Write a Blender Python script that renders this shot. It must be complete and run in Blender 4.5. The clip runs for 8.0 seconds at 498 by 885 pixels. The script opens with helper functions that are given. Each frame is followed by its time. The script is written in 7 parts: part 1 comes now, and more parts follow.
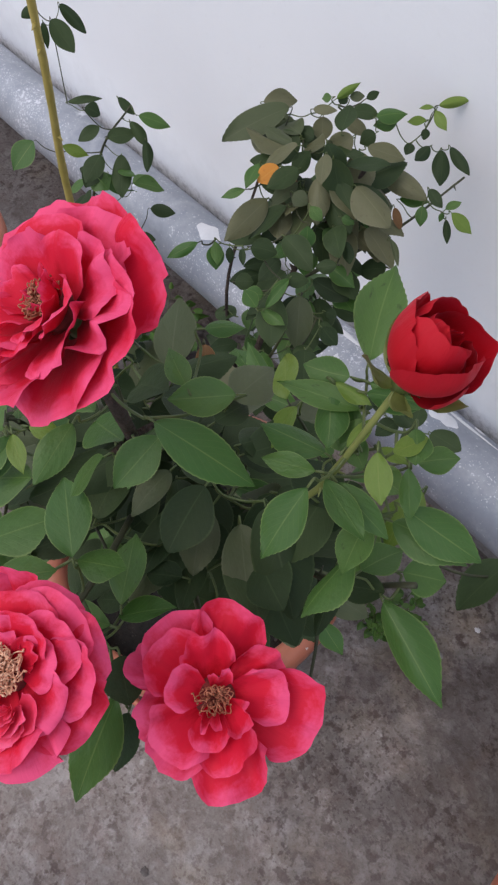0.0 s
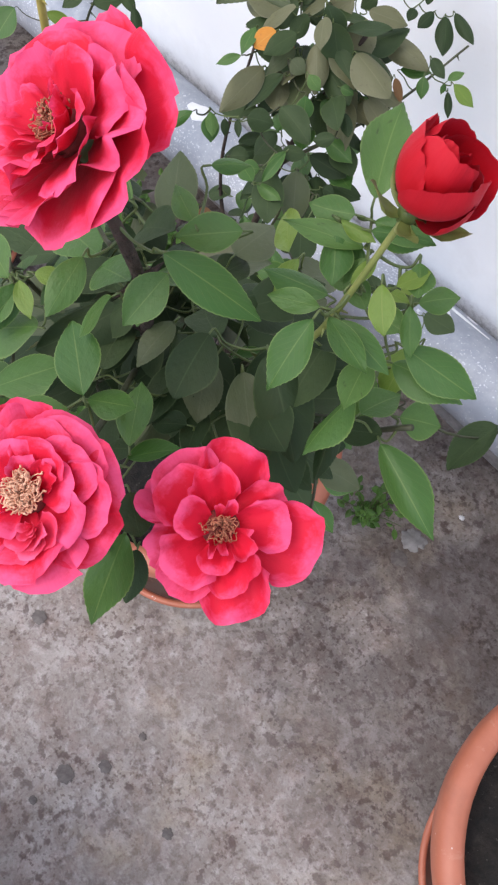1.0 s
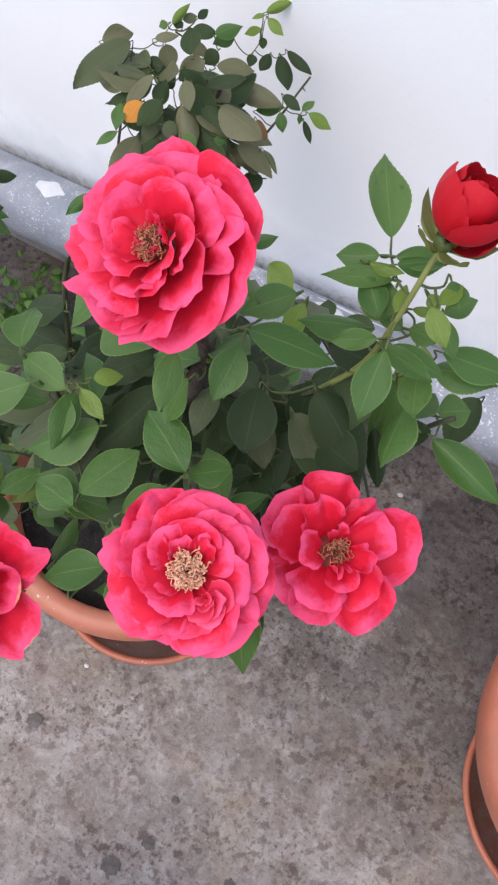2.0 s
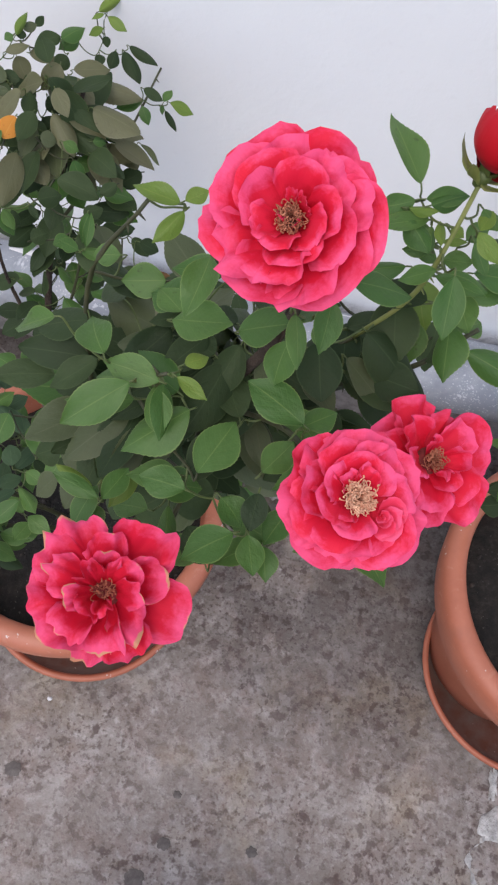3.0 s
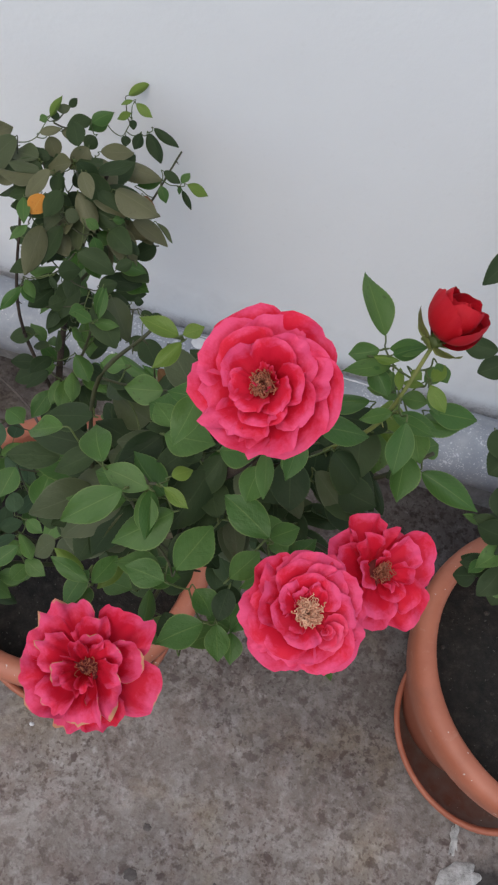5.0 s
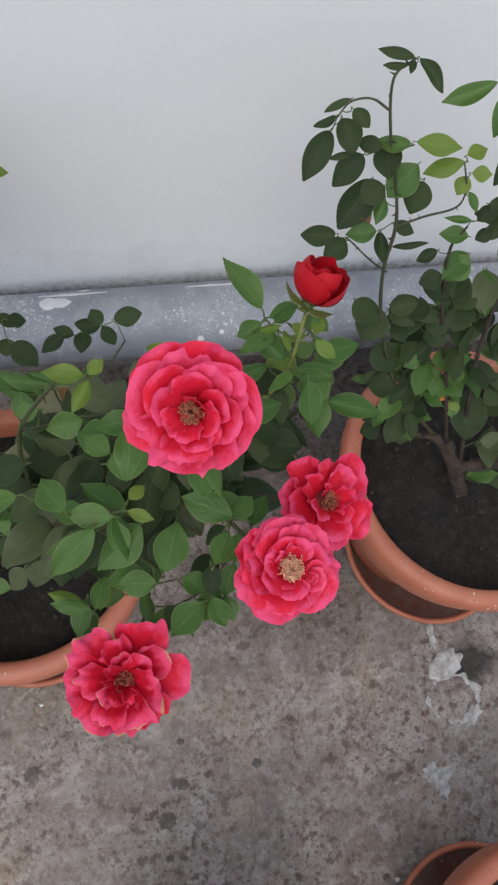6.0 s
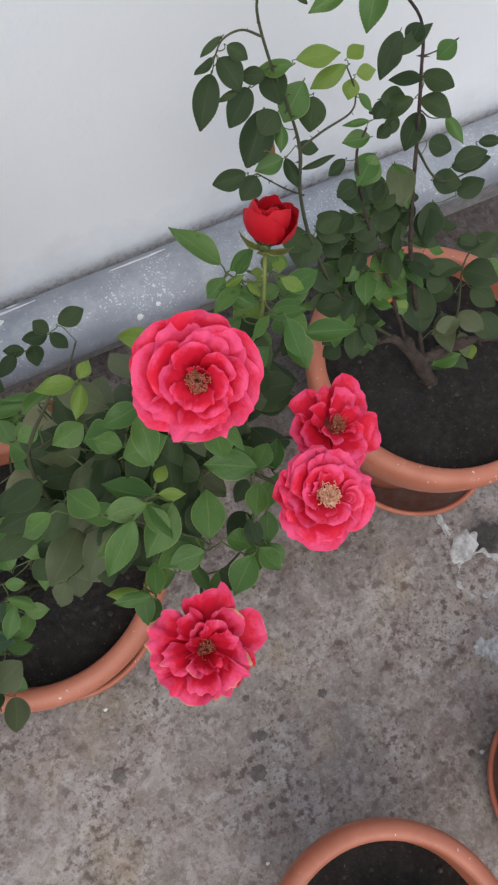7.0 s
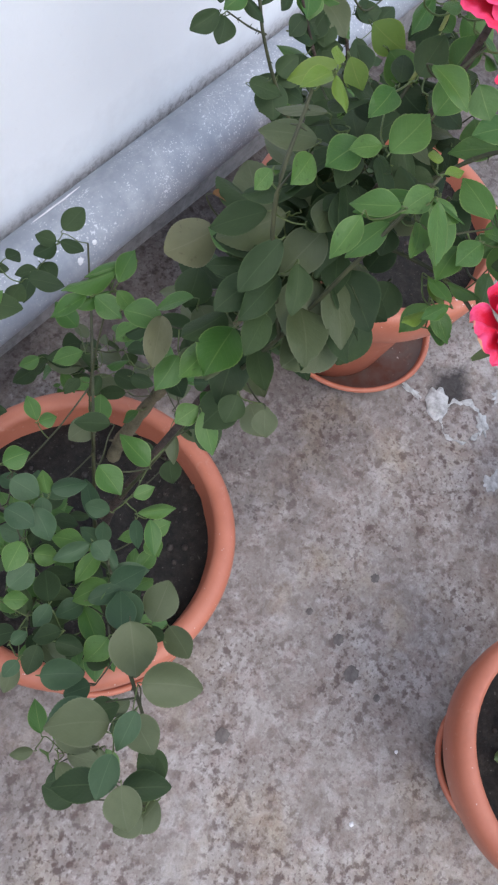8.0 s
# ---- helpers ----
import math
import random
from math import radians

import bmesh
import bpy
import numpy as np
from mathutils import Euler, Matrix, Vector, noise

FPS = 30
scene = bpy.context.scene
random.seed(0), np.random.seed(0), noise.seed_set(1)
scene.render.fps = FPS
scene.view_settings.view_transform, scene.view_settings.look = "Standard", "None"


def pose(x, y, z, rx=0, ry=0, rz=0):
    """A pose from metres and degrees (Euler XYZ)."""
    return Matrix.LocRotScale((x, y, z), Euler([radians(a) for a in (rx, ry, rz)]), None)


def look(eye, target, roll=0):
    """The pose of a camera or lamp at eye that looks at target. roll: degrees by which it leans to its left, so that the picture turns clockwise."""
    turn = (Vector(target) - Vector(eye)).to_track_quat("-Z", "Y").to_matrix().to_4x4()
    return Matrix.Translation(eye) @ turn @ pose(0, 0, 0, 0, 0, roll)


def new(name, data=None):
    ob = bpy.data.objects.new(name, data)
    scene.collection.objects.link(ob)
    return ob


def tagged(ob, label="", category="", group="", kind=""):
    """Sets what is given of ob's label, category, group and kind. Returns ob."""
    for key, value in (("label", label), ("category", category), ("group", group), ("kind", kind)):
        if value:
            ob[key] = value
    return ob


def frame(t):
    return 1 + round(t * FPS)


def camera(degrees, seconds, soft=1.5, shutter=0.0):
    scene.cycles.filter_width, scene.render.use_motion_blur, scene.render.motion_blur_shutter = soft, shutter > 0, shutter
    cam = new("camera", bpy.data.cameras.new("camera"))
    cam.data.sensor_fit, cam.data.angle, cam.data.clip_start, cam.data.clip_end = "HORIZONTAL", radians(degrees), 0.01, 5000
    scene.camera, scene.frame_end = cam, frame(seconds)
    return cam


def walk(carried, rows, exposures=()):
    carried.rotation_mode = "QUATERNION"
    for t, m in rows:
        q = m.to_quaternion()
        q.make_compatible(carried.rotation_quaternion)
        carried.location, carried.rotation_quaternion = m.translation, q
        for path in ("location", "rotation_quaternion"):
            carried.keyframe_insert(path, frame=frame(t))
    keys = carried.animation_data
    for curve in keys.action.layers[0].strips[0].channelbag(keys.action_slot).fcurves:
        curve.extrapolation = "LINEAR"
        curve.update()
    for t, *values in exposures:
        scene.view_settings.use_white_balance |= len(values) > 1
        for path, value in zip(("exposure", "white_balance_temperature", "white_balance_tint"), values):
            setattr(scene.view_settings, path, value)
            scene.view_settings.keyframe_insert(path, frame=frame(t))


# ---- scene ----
cam = camera(36.53, 8.0, 2.3)
PATH = [
    (0, (0.1964, 0.3078, 1.1144), (-0.1698, 0.6377, 0.2443), -0.67),
    (0.5, (0.1902, 0.3243, 1.1138), (-0.0975, 0.6108, 0.1999), 1.54),
    (1, (0.2092, 0.2887, 1.1123), (-0.0636, 0.5534, 0.1874), 1.43),
    (1.5, (0.1973, 0.2614, 1.1309), (-0.0842, 0.5455, 0.2143), -3.07),
    (2, (0.1572, 0.2385, 1.1391), (-0.0199, 0.6252, 0.2341), 4.20),
    (2.2, (0.1203, 0.2228, 1.1362), (0.0044, 0.6317, 0.2310), 8.22),
    (3.3, (0.0579, 0.1739, 1.1639), (0.1239, 0.6319, 0.2774), 16.88),
    (3.5, (0.0540, 0.1736, 1.1735), (0.1369, 0.6371, 0.2913), 17.40),
    (4, (0.0619, 0.1962, 1.1916), (0.1779, 0.6734, 0.3205), 16.63),
    (4.5, (0.0632, 0.1908, 1.2009), (0.1031, 0.6685, 0.3233), 19.05),
    (4.7, (0.0637, 0.1884, 1.2021), (0.0843, 0.6721, 0.3271), 18.83),
    (5.8, (0.0622, 0.2248, 1.2662), (0.1883, 0.5977, 0.3469), 17.66),
    (6, (0.0288, 0.2269, 1.2711), (0.2251, 0.5585, 0.3483), 21.98),
    (6.5, (0.0064, 0.2255, 1.2865), (0.2187, 0.5294, 0.3578), 21.73),
    (7, (0.0008, 0.2299, 1.2787), (0.2316, 0.4911, 0.3414), 13.89),
    (7.5, (-0.0949, 0.2519, 1.2440), (0.1626, 0.4679, 0.3022), 15.12),
    (8, (-0.2673, 0.2779, 1.1526), (0.1492, 0.4144, 0.2537), 21.96),
]
EXPOSURES = ((0, 0.18, 6350, 11), (0.5, 0.52, 6300, 10), (1.0, 0.86, 6300, 10), (1.5, 0.98, 6300, 9), (2.0, 0.7, 6350, 11), (3.5, 0.38, 6350, 10), (4.0, 0.17, 6450, 8), (4.5, 0.03, 6450, 7), (6.0, 0.12, 6550, 5), (6.5, 0.2, 6550, 5), (7.5, 0.44, 6400, 7), (8.0, 0.72, 6000, 8))
walk(cam, [(t, look(eye, target, roll)) for t, eye, target, roll in PATH], EXPOSURES)

# world and light
world = bpy.data.worlds.new("sky")
scene.world = world
world.use_nodes = True
wn = world.node_tree
sky = wn.nodes.new("ShaderNodeTexSky")
sky.sky_type, sky.sun_disc = "NISHITA", False
sky.sun_elevation, sky.sun_rotation = radians(58), radians(200)
sky.air_density, sky.dust_density, sky.ozone_density = 1.0, 3.0, 1.0
wn.links.new(sky.outputs[0], wn.nodes["Background"].inputs[0])
wn.nodes["Background"].inputs[1].default_value = 0.15
sun = new("sun", bpy.data.lights.new("sun", "SUN"))
sun.data.energy, sun.data.angle, sun.data.color = 0.8, radians(120), (1.0, 0.98, 0.95)
sun.matrix_world = look((-0.6, -1.5, 3.0), (0, 0, 0))


# materials
class Nodes:
    """Short hands for building a node material."""

    def __init__(self, name):
        self.m = bpy.data.materials.new(name)
        self.m.use_nodes = True
        self.t = self.m.node_tree
        self.b = self.t.nodes["Principled BSDF"]
        self.out = self.t.nodes["Material Output"]

    def add(self, kind, **values):
        n = self.t.nodes.new(kind)
        for key, value in values.items():
            n.inputs[key].default_value = value
        return n

    def link(self, a, b):
        self.t.links.new(a, b)

    def coords(self, which="Object"):
        return self.t.nodes.new("ShaderNodeTexCoord").outputs[which]

    def noise(self, vec, scale, detail=4.0, rough=0.6, distortion=0.0):
        n = self.add("ShaderNodeTexNoise", Scale=scale, Detail=detail, Roughness=rough, Distortion=distortion)
        self.link(vec, n.inputs["Vector"])
        return n.outputs["Fac"]

    def ramp(self, fac, *stops):
        n = self.t.nodes.new("ShaderNodeValToRGB")
        e = n.color_ramp.elements
        while len(e) < len(stops):
            e.new(0.5)
        for k, (p, c) in enumerate(stops):
            e[k].position = p
            e[k].color = (*c, 1) if len(c) == 3 else c
        self.link(fac, n.inputs[0])
        return n.outputs[0]

    def mix(self, fac, a, b, mode="MIX"):
        n = self.t.nodes.new("ShaderNodeMix")
        n.data_type, n.blend_type = "RGBA", mode
        for socket, value in ((n.inputs[0], fac), (n.inputs[6], a), (n.inputs[7], b)):
            if hasattr(value, "is_linked"):
                self.link(value, socket)
            elif isinstance(value, tuple):
                socket.default_value = (*value, 1)
            else:
                socket.default_value = value
        return n.outputs[2]

    def math(self, op, a, b=0.0, clamp=False):
        n = self.t.nodes.new("ShaderNodeMath")
        n.operation, n.use_clamp = op, clamp
        for socket, value in ((n.inputs[0], a), (n.inputs[1], b)):
            if hasattr(value, "is_linked"):
                self.link(value, socket)
            else:
                socket.default_value = value
        return n.outputs[0]

    def bump(self, height, strength, distance):
        n = self.add("ShaderNodeBump", Strength=strength, Distance=distance)
        self.link(height, n.inputs["Height"])
        self.link(n.outputs[0], self.b.inputs["Normal"])
        return n.outputs[0]

    def base(self, colour, rough=None):
        self.link(colour, self.b.inputs["Base Color"])
        if rough is not None:
            self.b.inputs["Roughness"].default_value = rough


def split(n, vec):
    s = n.t.nodes.new("ShaderNodeSeparateXYZ")
    n.link(vec, s.inputs[0])
    return s.outputs


def concrete():
    n = Nodes("worn_concrete")
    place = n.coords()
    shift = n.add("ShaderNodeMapping")
    shift.inputs["Location"].default_value = (3.7, 1.9, 0.4)
    n.link(place, shift.inputs["Vector"])
    p = shift.outputs[0]
    big = n.noise(p, 3.5, 5, 0.62)
    blot = n.noise(p, 12, 6, 0.72, 0.6)
    mid = n.noise(p, 32, 5, 0.7, 0.5)
    grain = n.noise(p, 360, 3, 0.65)
    col = n.ramp(big, (0.30, (0.282, 0.254, 0.236)), (0.5, (0.324, 0.295, 0.274)), (0.70, (0.370, 0.341, 0.319)))
    # darker ground where the crust is worn
    col = n.mix(n.ramp(blot, (0.36, (0.85, 0.85, 0.85)), (0.62, (0, 0, 0))), col, n.mix(1.0, col, (0.68, 0.65, 0.62), "MULTIPLY"))
    crust = n.ramp(n.math("ADD", n.math("MULTIPLY", mid, 0.6), n.math("MULTIPLY", blot, 0.42)), (0.50, (0, 0, 0)), (0.66, (0.85, 0.85, 0.85)))
    col = n.mix(crust, col, (0.455, 0.425, 0.410))
    # pits and pale flecks gather in patches
    where = n.ramp(n.noise(p, 7, 5, 0.7, 0.4), (0.36, (0.25, 0.25, 0.25)), (0.60, (1, 1, 1)))
    pits = n.ramp(n.noise(p, 72, 3, 0.55), (0.37, (0.84, 0.84, 0.84)), (0.475, (0, 0, 0)))
    small = n.ramp(n.noise(p, 165, 2, 0.5), (0.35, (0.66, 0.66, 0.66)), (0.445, (0, 0, 0)))
    fleck = n.ramp(n.noise(p, 95, 3, 0.6), (0.54, (0, 0, 0)), (0.68, (0.7, 0.7, 0.7)))
    col = n.mix(n.math("MULTIPLY", fleck, where), col, (0.50, 0.47, 0.45))
    col = n.mix(n.math("MULTIPLY", n.math("MAXIMUM", pits, small), where), col, (0.098, 0.068, 0.060))
    rust = n.ramp(n.noise(p, 26, 6, 0.8, 0.4), (0.46, (0, 0, 0)), (0.64, (0.9, 0.9, 0.9)))
    col = n.mix(rust, col, n.mix(1.0, col, (0.84, 0.76, 0.74), "MULTIPLY"))
    col = n.mix(0.3, col, n.ramp(grain, (0.32, (0.5, 0.48, 0.46)), (0.66, (1.0, 1.0, 1.0))), "MULTIPLY")
    ochre = n.ramp(n.noise(p, 6.0, 5, 0.65), (0.52, (0, 0, 0)), (0.68, (0.75, 0.75, 0.75)))
    col = n.mix(ochre, col, n.mix(1.0, col, (0.95, 0.87, 0.70), "MULTIPLY"))
    # damp at the wall's foot, widened to paint the shade under the bushes
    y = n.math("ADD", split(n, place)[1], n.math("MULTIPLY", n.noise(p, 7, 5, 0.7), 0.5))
    # the darkening thins out around x = 0
    from_middle = n.math("ABSOLUTE", n.math("ADD", split(n, place)[0], n.math("SUBTRACT", n.noise(p, 5, 4, 0.6), 0.46)))
    damp_shade = n.math("MULTIPLY", n.ramp(y, (0.50, (0, 0, 0)), (0.64, (0.5, 0.5, 0.5)), (0.84, (0.85, 0.85, 0.85))), n.ramp(from_middle, (0.10, (0.15, 0.15, 0.15)), (0.24, (1, 1, 1))))
    col = n.mix(damp_shade, col, n.mix(1.0, col, (0.33, 0.32, 0.34), "MULTIPLY"))
    # a dark wet blot by the spilled cement
    x, y, _ = split(n, place)
    off = n.math("ADD", n.math("ABSOLUTE", n.math("SUBTRACT", x, 0.612)), n.math("MULTIPLY", n.math("ABSOLUTE", n.math("SUBTRACT", y, 0.243)), 1.5))
    off = n.math("ADD", off, n.math("MULTIPLY", n.math("SUBTRACT", n.noise(p, 28, 6, 0.7), 0.5), 0.09))
    blot = n.ramp(off, (0.035, (0.95, 0.95, 0.95)), (0.082, (0, 0, 0)))
    col = n.mix(blot, col, n.mix(1.0, col, (0.13, 0.13, 0.135), "MULTIPLY"))
    n.base(col, 0.9)
    n.bump(n.math("SUBTRACT", n.math("MULTIPLY", mid, 1.2), n.math("MULTIPLY", pits, 0.5)), 0.4, 0.003)
    return n.m


def plaster():
    n = Nodes("white_wall_paint")
    p = n.coords()
    col = n.ramp(n.noise(p, 2.2, 5, 0.6), (0.3, (0.815, 0.83, 0.855)), (0.7, (0.865, 0.88, 0.90)))
    col = n.mix(n.ramp(n.noise(p, 120, 2, 0.5), (0.62, (0, 0, 0)), (0.8, (0.1, 0.1, 0.1))), col, (0.6, 0.6, 0.6))
    # mould along the pipe
    xyz = split(n, p)
    z = n.math("SUBTRACT", xyz[2], n.math("MULTIPLY", xyz[0], 0.036))
    low = n.ramp(n.math("SUBTRACT", z, n.math("MULTIPLY", n.noise(p, 6, 4, 0.6), 0.04)), (0.232, (1, 1, 1)), (0.275, (0, 0, 0)))
    speck = n.ramp(n.noise(p, 85, 5, 0.75), (0.47, (0.06, 0.06, 0.06)), (0.58, (0.85, 0.85, 0.85)))
    col = n.mix(n.math("MULTIPLY", low, speck), col, (0.11, 0.105, 0.11))
    smear = n.ramp(n.math("SUBTRACT", z, n.math("MULTIPLY", n.noise(p, 5, 5, 0.7), 0.2)), (0.17, (0.45, 0.45, 0.45)), (0.27, (0, 0, 0)))
    col = n.mix(smear, col, (0.42, 0.41, 0.43))
    # mottled dark grey that paints the pipe's shadow on the wall below it
    foot = n.ramp(n.math("ADD", z, n.math("MULTIPLY", n.noise(p, 9, 5, 0.7), 0.05)), (0.20, (0.92, 0.92, 0.92)), (0.255, (0, 0, 0)))
    col = n.mix(foot, col, n.ramp(n.noise(p, 40, 5, 0.7), (0.35, (0.13, 0.12, 0.12)), (0.65, (0.26, 0.245, 0.24))))
    n.base(col, 0.75)
    n.bump(n.noise(p, 60, 5, 0.6), 0.25, 0.003)
    return n.m


def pvc():
    n = Nodes("paint_spattered_grey_pipe")
    p = n.coords()
    col = n.ramp(n.noise(p, 9, 5, 0.65), (0.3, (0.215, 0.235, 0.27)), (0.7, (0.32, 0.34, 0.38)))
    dust = n.ramp(n.noise(p, 30, 5, 0.7), (0.45, (0, 0, 0)), (0.75, (0.55, 0.55, 0.55)))
    col = n.mix(dust, col, (0.45, 0.46, 0.49))
    many = n.noise(p, 9, 5, 0.7)
    for scale, at in ((330, 0.655), (150, 0.70)):
        dots = n.math("ADD", n.noise(p, scale, 2, 0.5, 0.3), n.math("MULTIPLY", n.math("SUBTRACT", many, 0.5), 0.55))
        col = n.mix(n.ramp(dots, (at, (0, 0, 0)), (at + 0.03, (0.7, 0.7, 0.7))), col, (0.66, 0.67, 0.70))
    blot = n.ramp(n.noise(p, 6.5, 6, 0.7, 0.8), (0.62, (0, 0, 0)), (0.68, (0.85, 0.85, 0.85)))
    col = n.mix(blot, col, (0.72, 0.73, 0.76))
    n.base(col, 0.42)
    n.bump(n.noise(p, 140, 3, 0.6), 0.12, 0.002)
    return n.m


def terracotta(name, tone=0.84, dust=0.0):
    n = Nodes(name)
    p = n.coords()
    a, b = (0.43 * tone, 0.135 * tone, 0.075 * tone), (0.55 * tone, 0.19 * tone, 0.115 * tone)
    col = n.ramp(n.noise(p, 14, 5, 0.65), (0.3, a), (0.7, b))
    scuff = n.ramp(n.noise(p, 48, 5, 0.7, 0.5), (0.60, (0, 0, 0)), (0.75, (0.4, 0.4, 0.4)))
    col = n.mix(scuff, col, (0.56, 0.33, 0.25))
    dirt = n.ramp(n.noise(p, 8, 6, 0.75), (0.55, (0, 0, 0)), (0.75, (0.35, 0.35, 0.35)))
    col = n.mix(dirt, col, (0.17, 0.085, 0.06))
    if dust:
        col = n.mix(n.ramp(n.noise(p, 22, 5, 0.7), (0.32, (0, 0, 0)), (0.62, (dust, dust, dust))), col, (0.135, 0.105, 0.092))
    chip = n.math("ADD", n.noise(p, 130, 2, 0.5), n.math("MULTIPLY", n.noise(p, 7, 3, 0.6), 0.25))
    col = n.mix(n.ramp(chip, (0.855, (0, 0, 0)), (0.885, (0.85, 0.85, 0.85))), col, (0.66, 0.6, 0.57))
    n.base(col, 0.45)
    n.bump(n.noise(p, 90, 4, 0.6), 0.12, 0.002)
    return n.m


def earth():
    n = Nodes("dark_potting_soil")
    p = n.coords()
    col = n.ramp(n.noise(p, 70, 6, 0.75), (0.33, (0.006, 0.0052, 0.0047)), (0.55, (0.021, 0.0175, 0.014)), (0.76, (0.058, 0.048, 0.040)))
    grit = n.ramp(n.noise(p, 240, 2, 0.5), (0.68, (0, 0, 0)), (0.74, (0.5, 0.5, 0.5)))
    col = n.mix(grit, col, (0.20, 0.18, 0.16))
    n.base(col, 0.95)
    n.bump(n.noise(p, 75, 6, 0.75), 1.0, 0.012)
    return n.m


def foliage(name, a, b, rib, gloss=0.45, spots=None, few=0.0, shine=0.35):
    """Leaf skin: UV u runs across (0.5 is the midrib), v from stalk to tip."""
    n = Nodes(name)
    uv = split(n, n.coords("UV"))
    info = n.t.nodes.new("ShaderNodeObjectInfo")
    p = n.coords()
    col = n.mix(info.outputs["Random"], a, b)
    col = n.mix(n.ramp(n.noise(p, 2.0, 3, 0.5), (0.3, (0, 0, 0)), (0.75, (0.45, 0.45, 0.45))), col, tuple(0.72 * c for c in a))
    off = n.math("ABSOLUTE", n.math("SUBTRACT", uv[0], 0.5))
    mid = n.ramp(off, (0.006, (0.38, 0.38, 0.38)), (0.022, (0, 0, 0)))
    side = n.math("SINE", n.math("MULTIPLY", n.math("SUBTRACT", uv[1], n.math("MULTIPLY", off, 0.75)), 56.0))
    vein = n.ramp(side, (0.86, (0, 0, 0)), (1.0, (0.06, 0.06, 0.06)))
    col = n.mix(mid, col, rib)
    col = n.mix(vein, col, rib)
    edge = n.ramp(off, (0.46, (0, 0, 0)), (0.495, (0.6, 0.6, 0.6)))
    col = n.mix(edge, col, rib)
    if spots:
        clean = col
        col = n.mix(n.ramp(n.noise(p, 5.5, 4, 0.6, 0.5), (0.60, (0, 0, 0)), (0.72, (0.8, 0.8, 0.8))), clean, spots)
        if few:
            col = n.mix(n.math("GREATER_THAN", info.outputs["Random"], few), clean, col)
    n.base(col, gloss)
    n.b.inputs["Specular IOR Level"].default_value = shine
    normal = n.bump(n.math("SUBTRACT", n.noise(p, 5, 3, 0.55), n.math("MULTIPLY", vein, 0.9)), 0.3, 0.002)
    thin = n.add("ShaderNodeBsdfTranslucent")
    n.link(col, thin.inputs["Color"])
    n.link(normal, thin.inputs["Normal"])
    both = n.add("ShaderNodeMixShader", Fac=0.22)
    n.link(n.b.outputs[0], both.inputs[1])
    n.link(thin.outputs[0], both.inputs[2])
    n.link(both.outputs[0], n.out.inputs["Surface"])
    return n.m


def petal_skin(name, deep, main, rim, brown=None):
    """Petal skin: UV v runs from the claw to the rim."""
    n = Nodes(name)
    uv = split(n, n.coords("UV"))
    p = n.coords("UV")
    info = n.t.nodes.new("ShaderNodeObjectInfo")
    v = n.math("ADD", uv[1], n.math("MULTIPLY", n.math("SUBTRACT", n.noise(p, 3.5, 5, 0.65), 0.5), 0.85))
    v = n.math("ADD", v, n.math("MULTIPLY", n.math("SUBTRACT", info.outputs["Random"], 0.5), 0.25))
    col = n.ramp(v, (0.10, deep), (0.45, main), (0.72, main), (1.02, rim))
    stretch = n.add("ShaderNodeMapping")
    stretch.inputs["Scale"].default_value = (26, 1.5, 1)
    n.link(p, stretch.inputs["Vector"])
    streak = n.noise(stretch.outputs[0], 1.6, 4, 0.6)
    col = n.mix(n.ramp(streak, (0.5, (0, 0, 0)), (0.8, (0.14, 0.14, 0.14))), col, deep)
    if brown:
        e = n.math("MULTIPLY", n.ramp(uv[1], (0.78, (0, 0, 0)), (0.99, (1, 1, 1))), n.math("ADD", n.noise(p, 3.2, 3, 0.6), n.math("MULTIPLY", info.outputs["Random"], 0.45)))
        col = n.mix(n.ramp(e, (0.79, (0, 0, 0)), (0.88, (0.9, 0.9, 0.9))), col, brown)
    n.base(col, 0.58)
    n.b.inputs["Specular IOR Level"].default_value = 0.2
    n.b.inputs["Sheen Weight"].default_value = 0.08
    n.b.inputs["Sheen Roughness"].default_value = 0.4
    n.b.inputs["Sheen Tint"].default_value = (1.0, 0.45, 0.65, 1)
    normal = n.bump(streak, 0.1, 0.02)
    thin = n.add("ShaderNodeBsdfTranslucent")
    n.link(col, thin.inputs["Color"])
    both = n.add("ShaderNodeMixShader", Fac=0.14)
    n.link(n.b.outputs[0], both.inputs[1])
    n.link(thin.outputs[0], both.inputs[2])
    n.link(both.outputs[0], n.out.inputs["Surface"])
    return n.m


def simple(name, a, b, scale, rough, bump=0.2, distance=0.002):
    n = Nodes(name)
    p = n.coords()
    n.base(n.ramp(n.noise(p, scale, 5, 0.65), (0.3, a), (0.7, b)), rough)
    n.bump(n.noise(p, scale * 3, 4, 0.6), bump, distance)
    return n.m


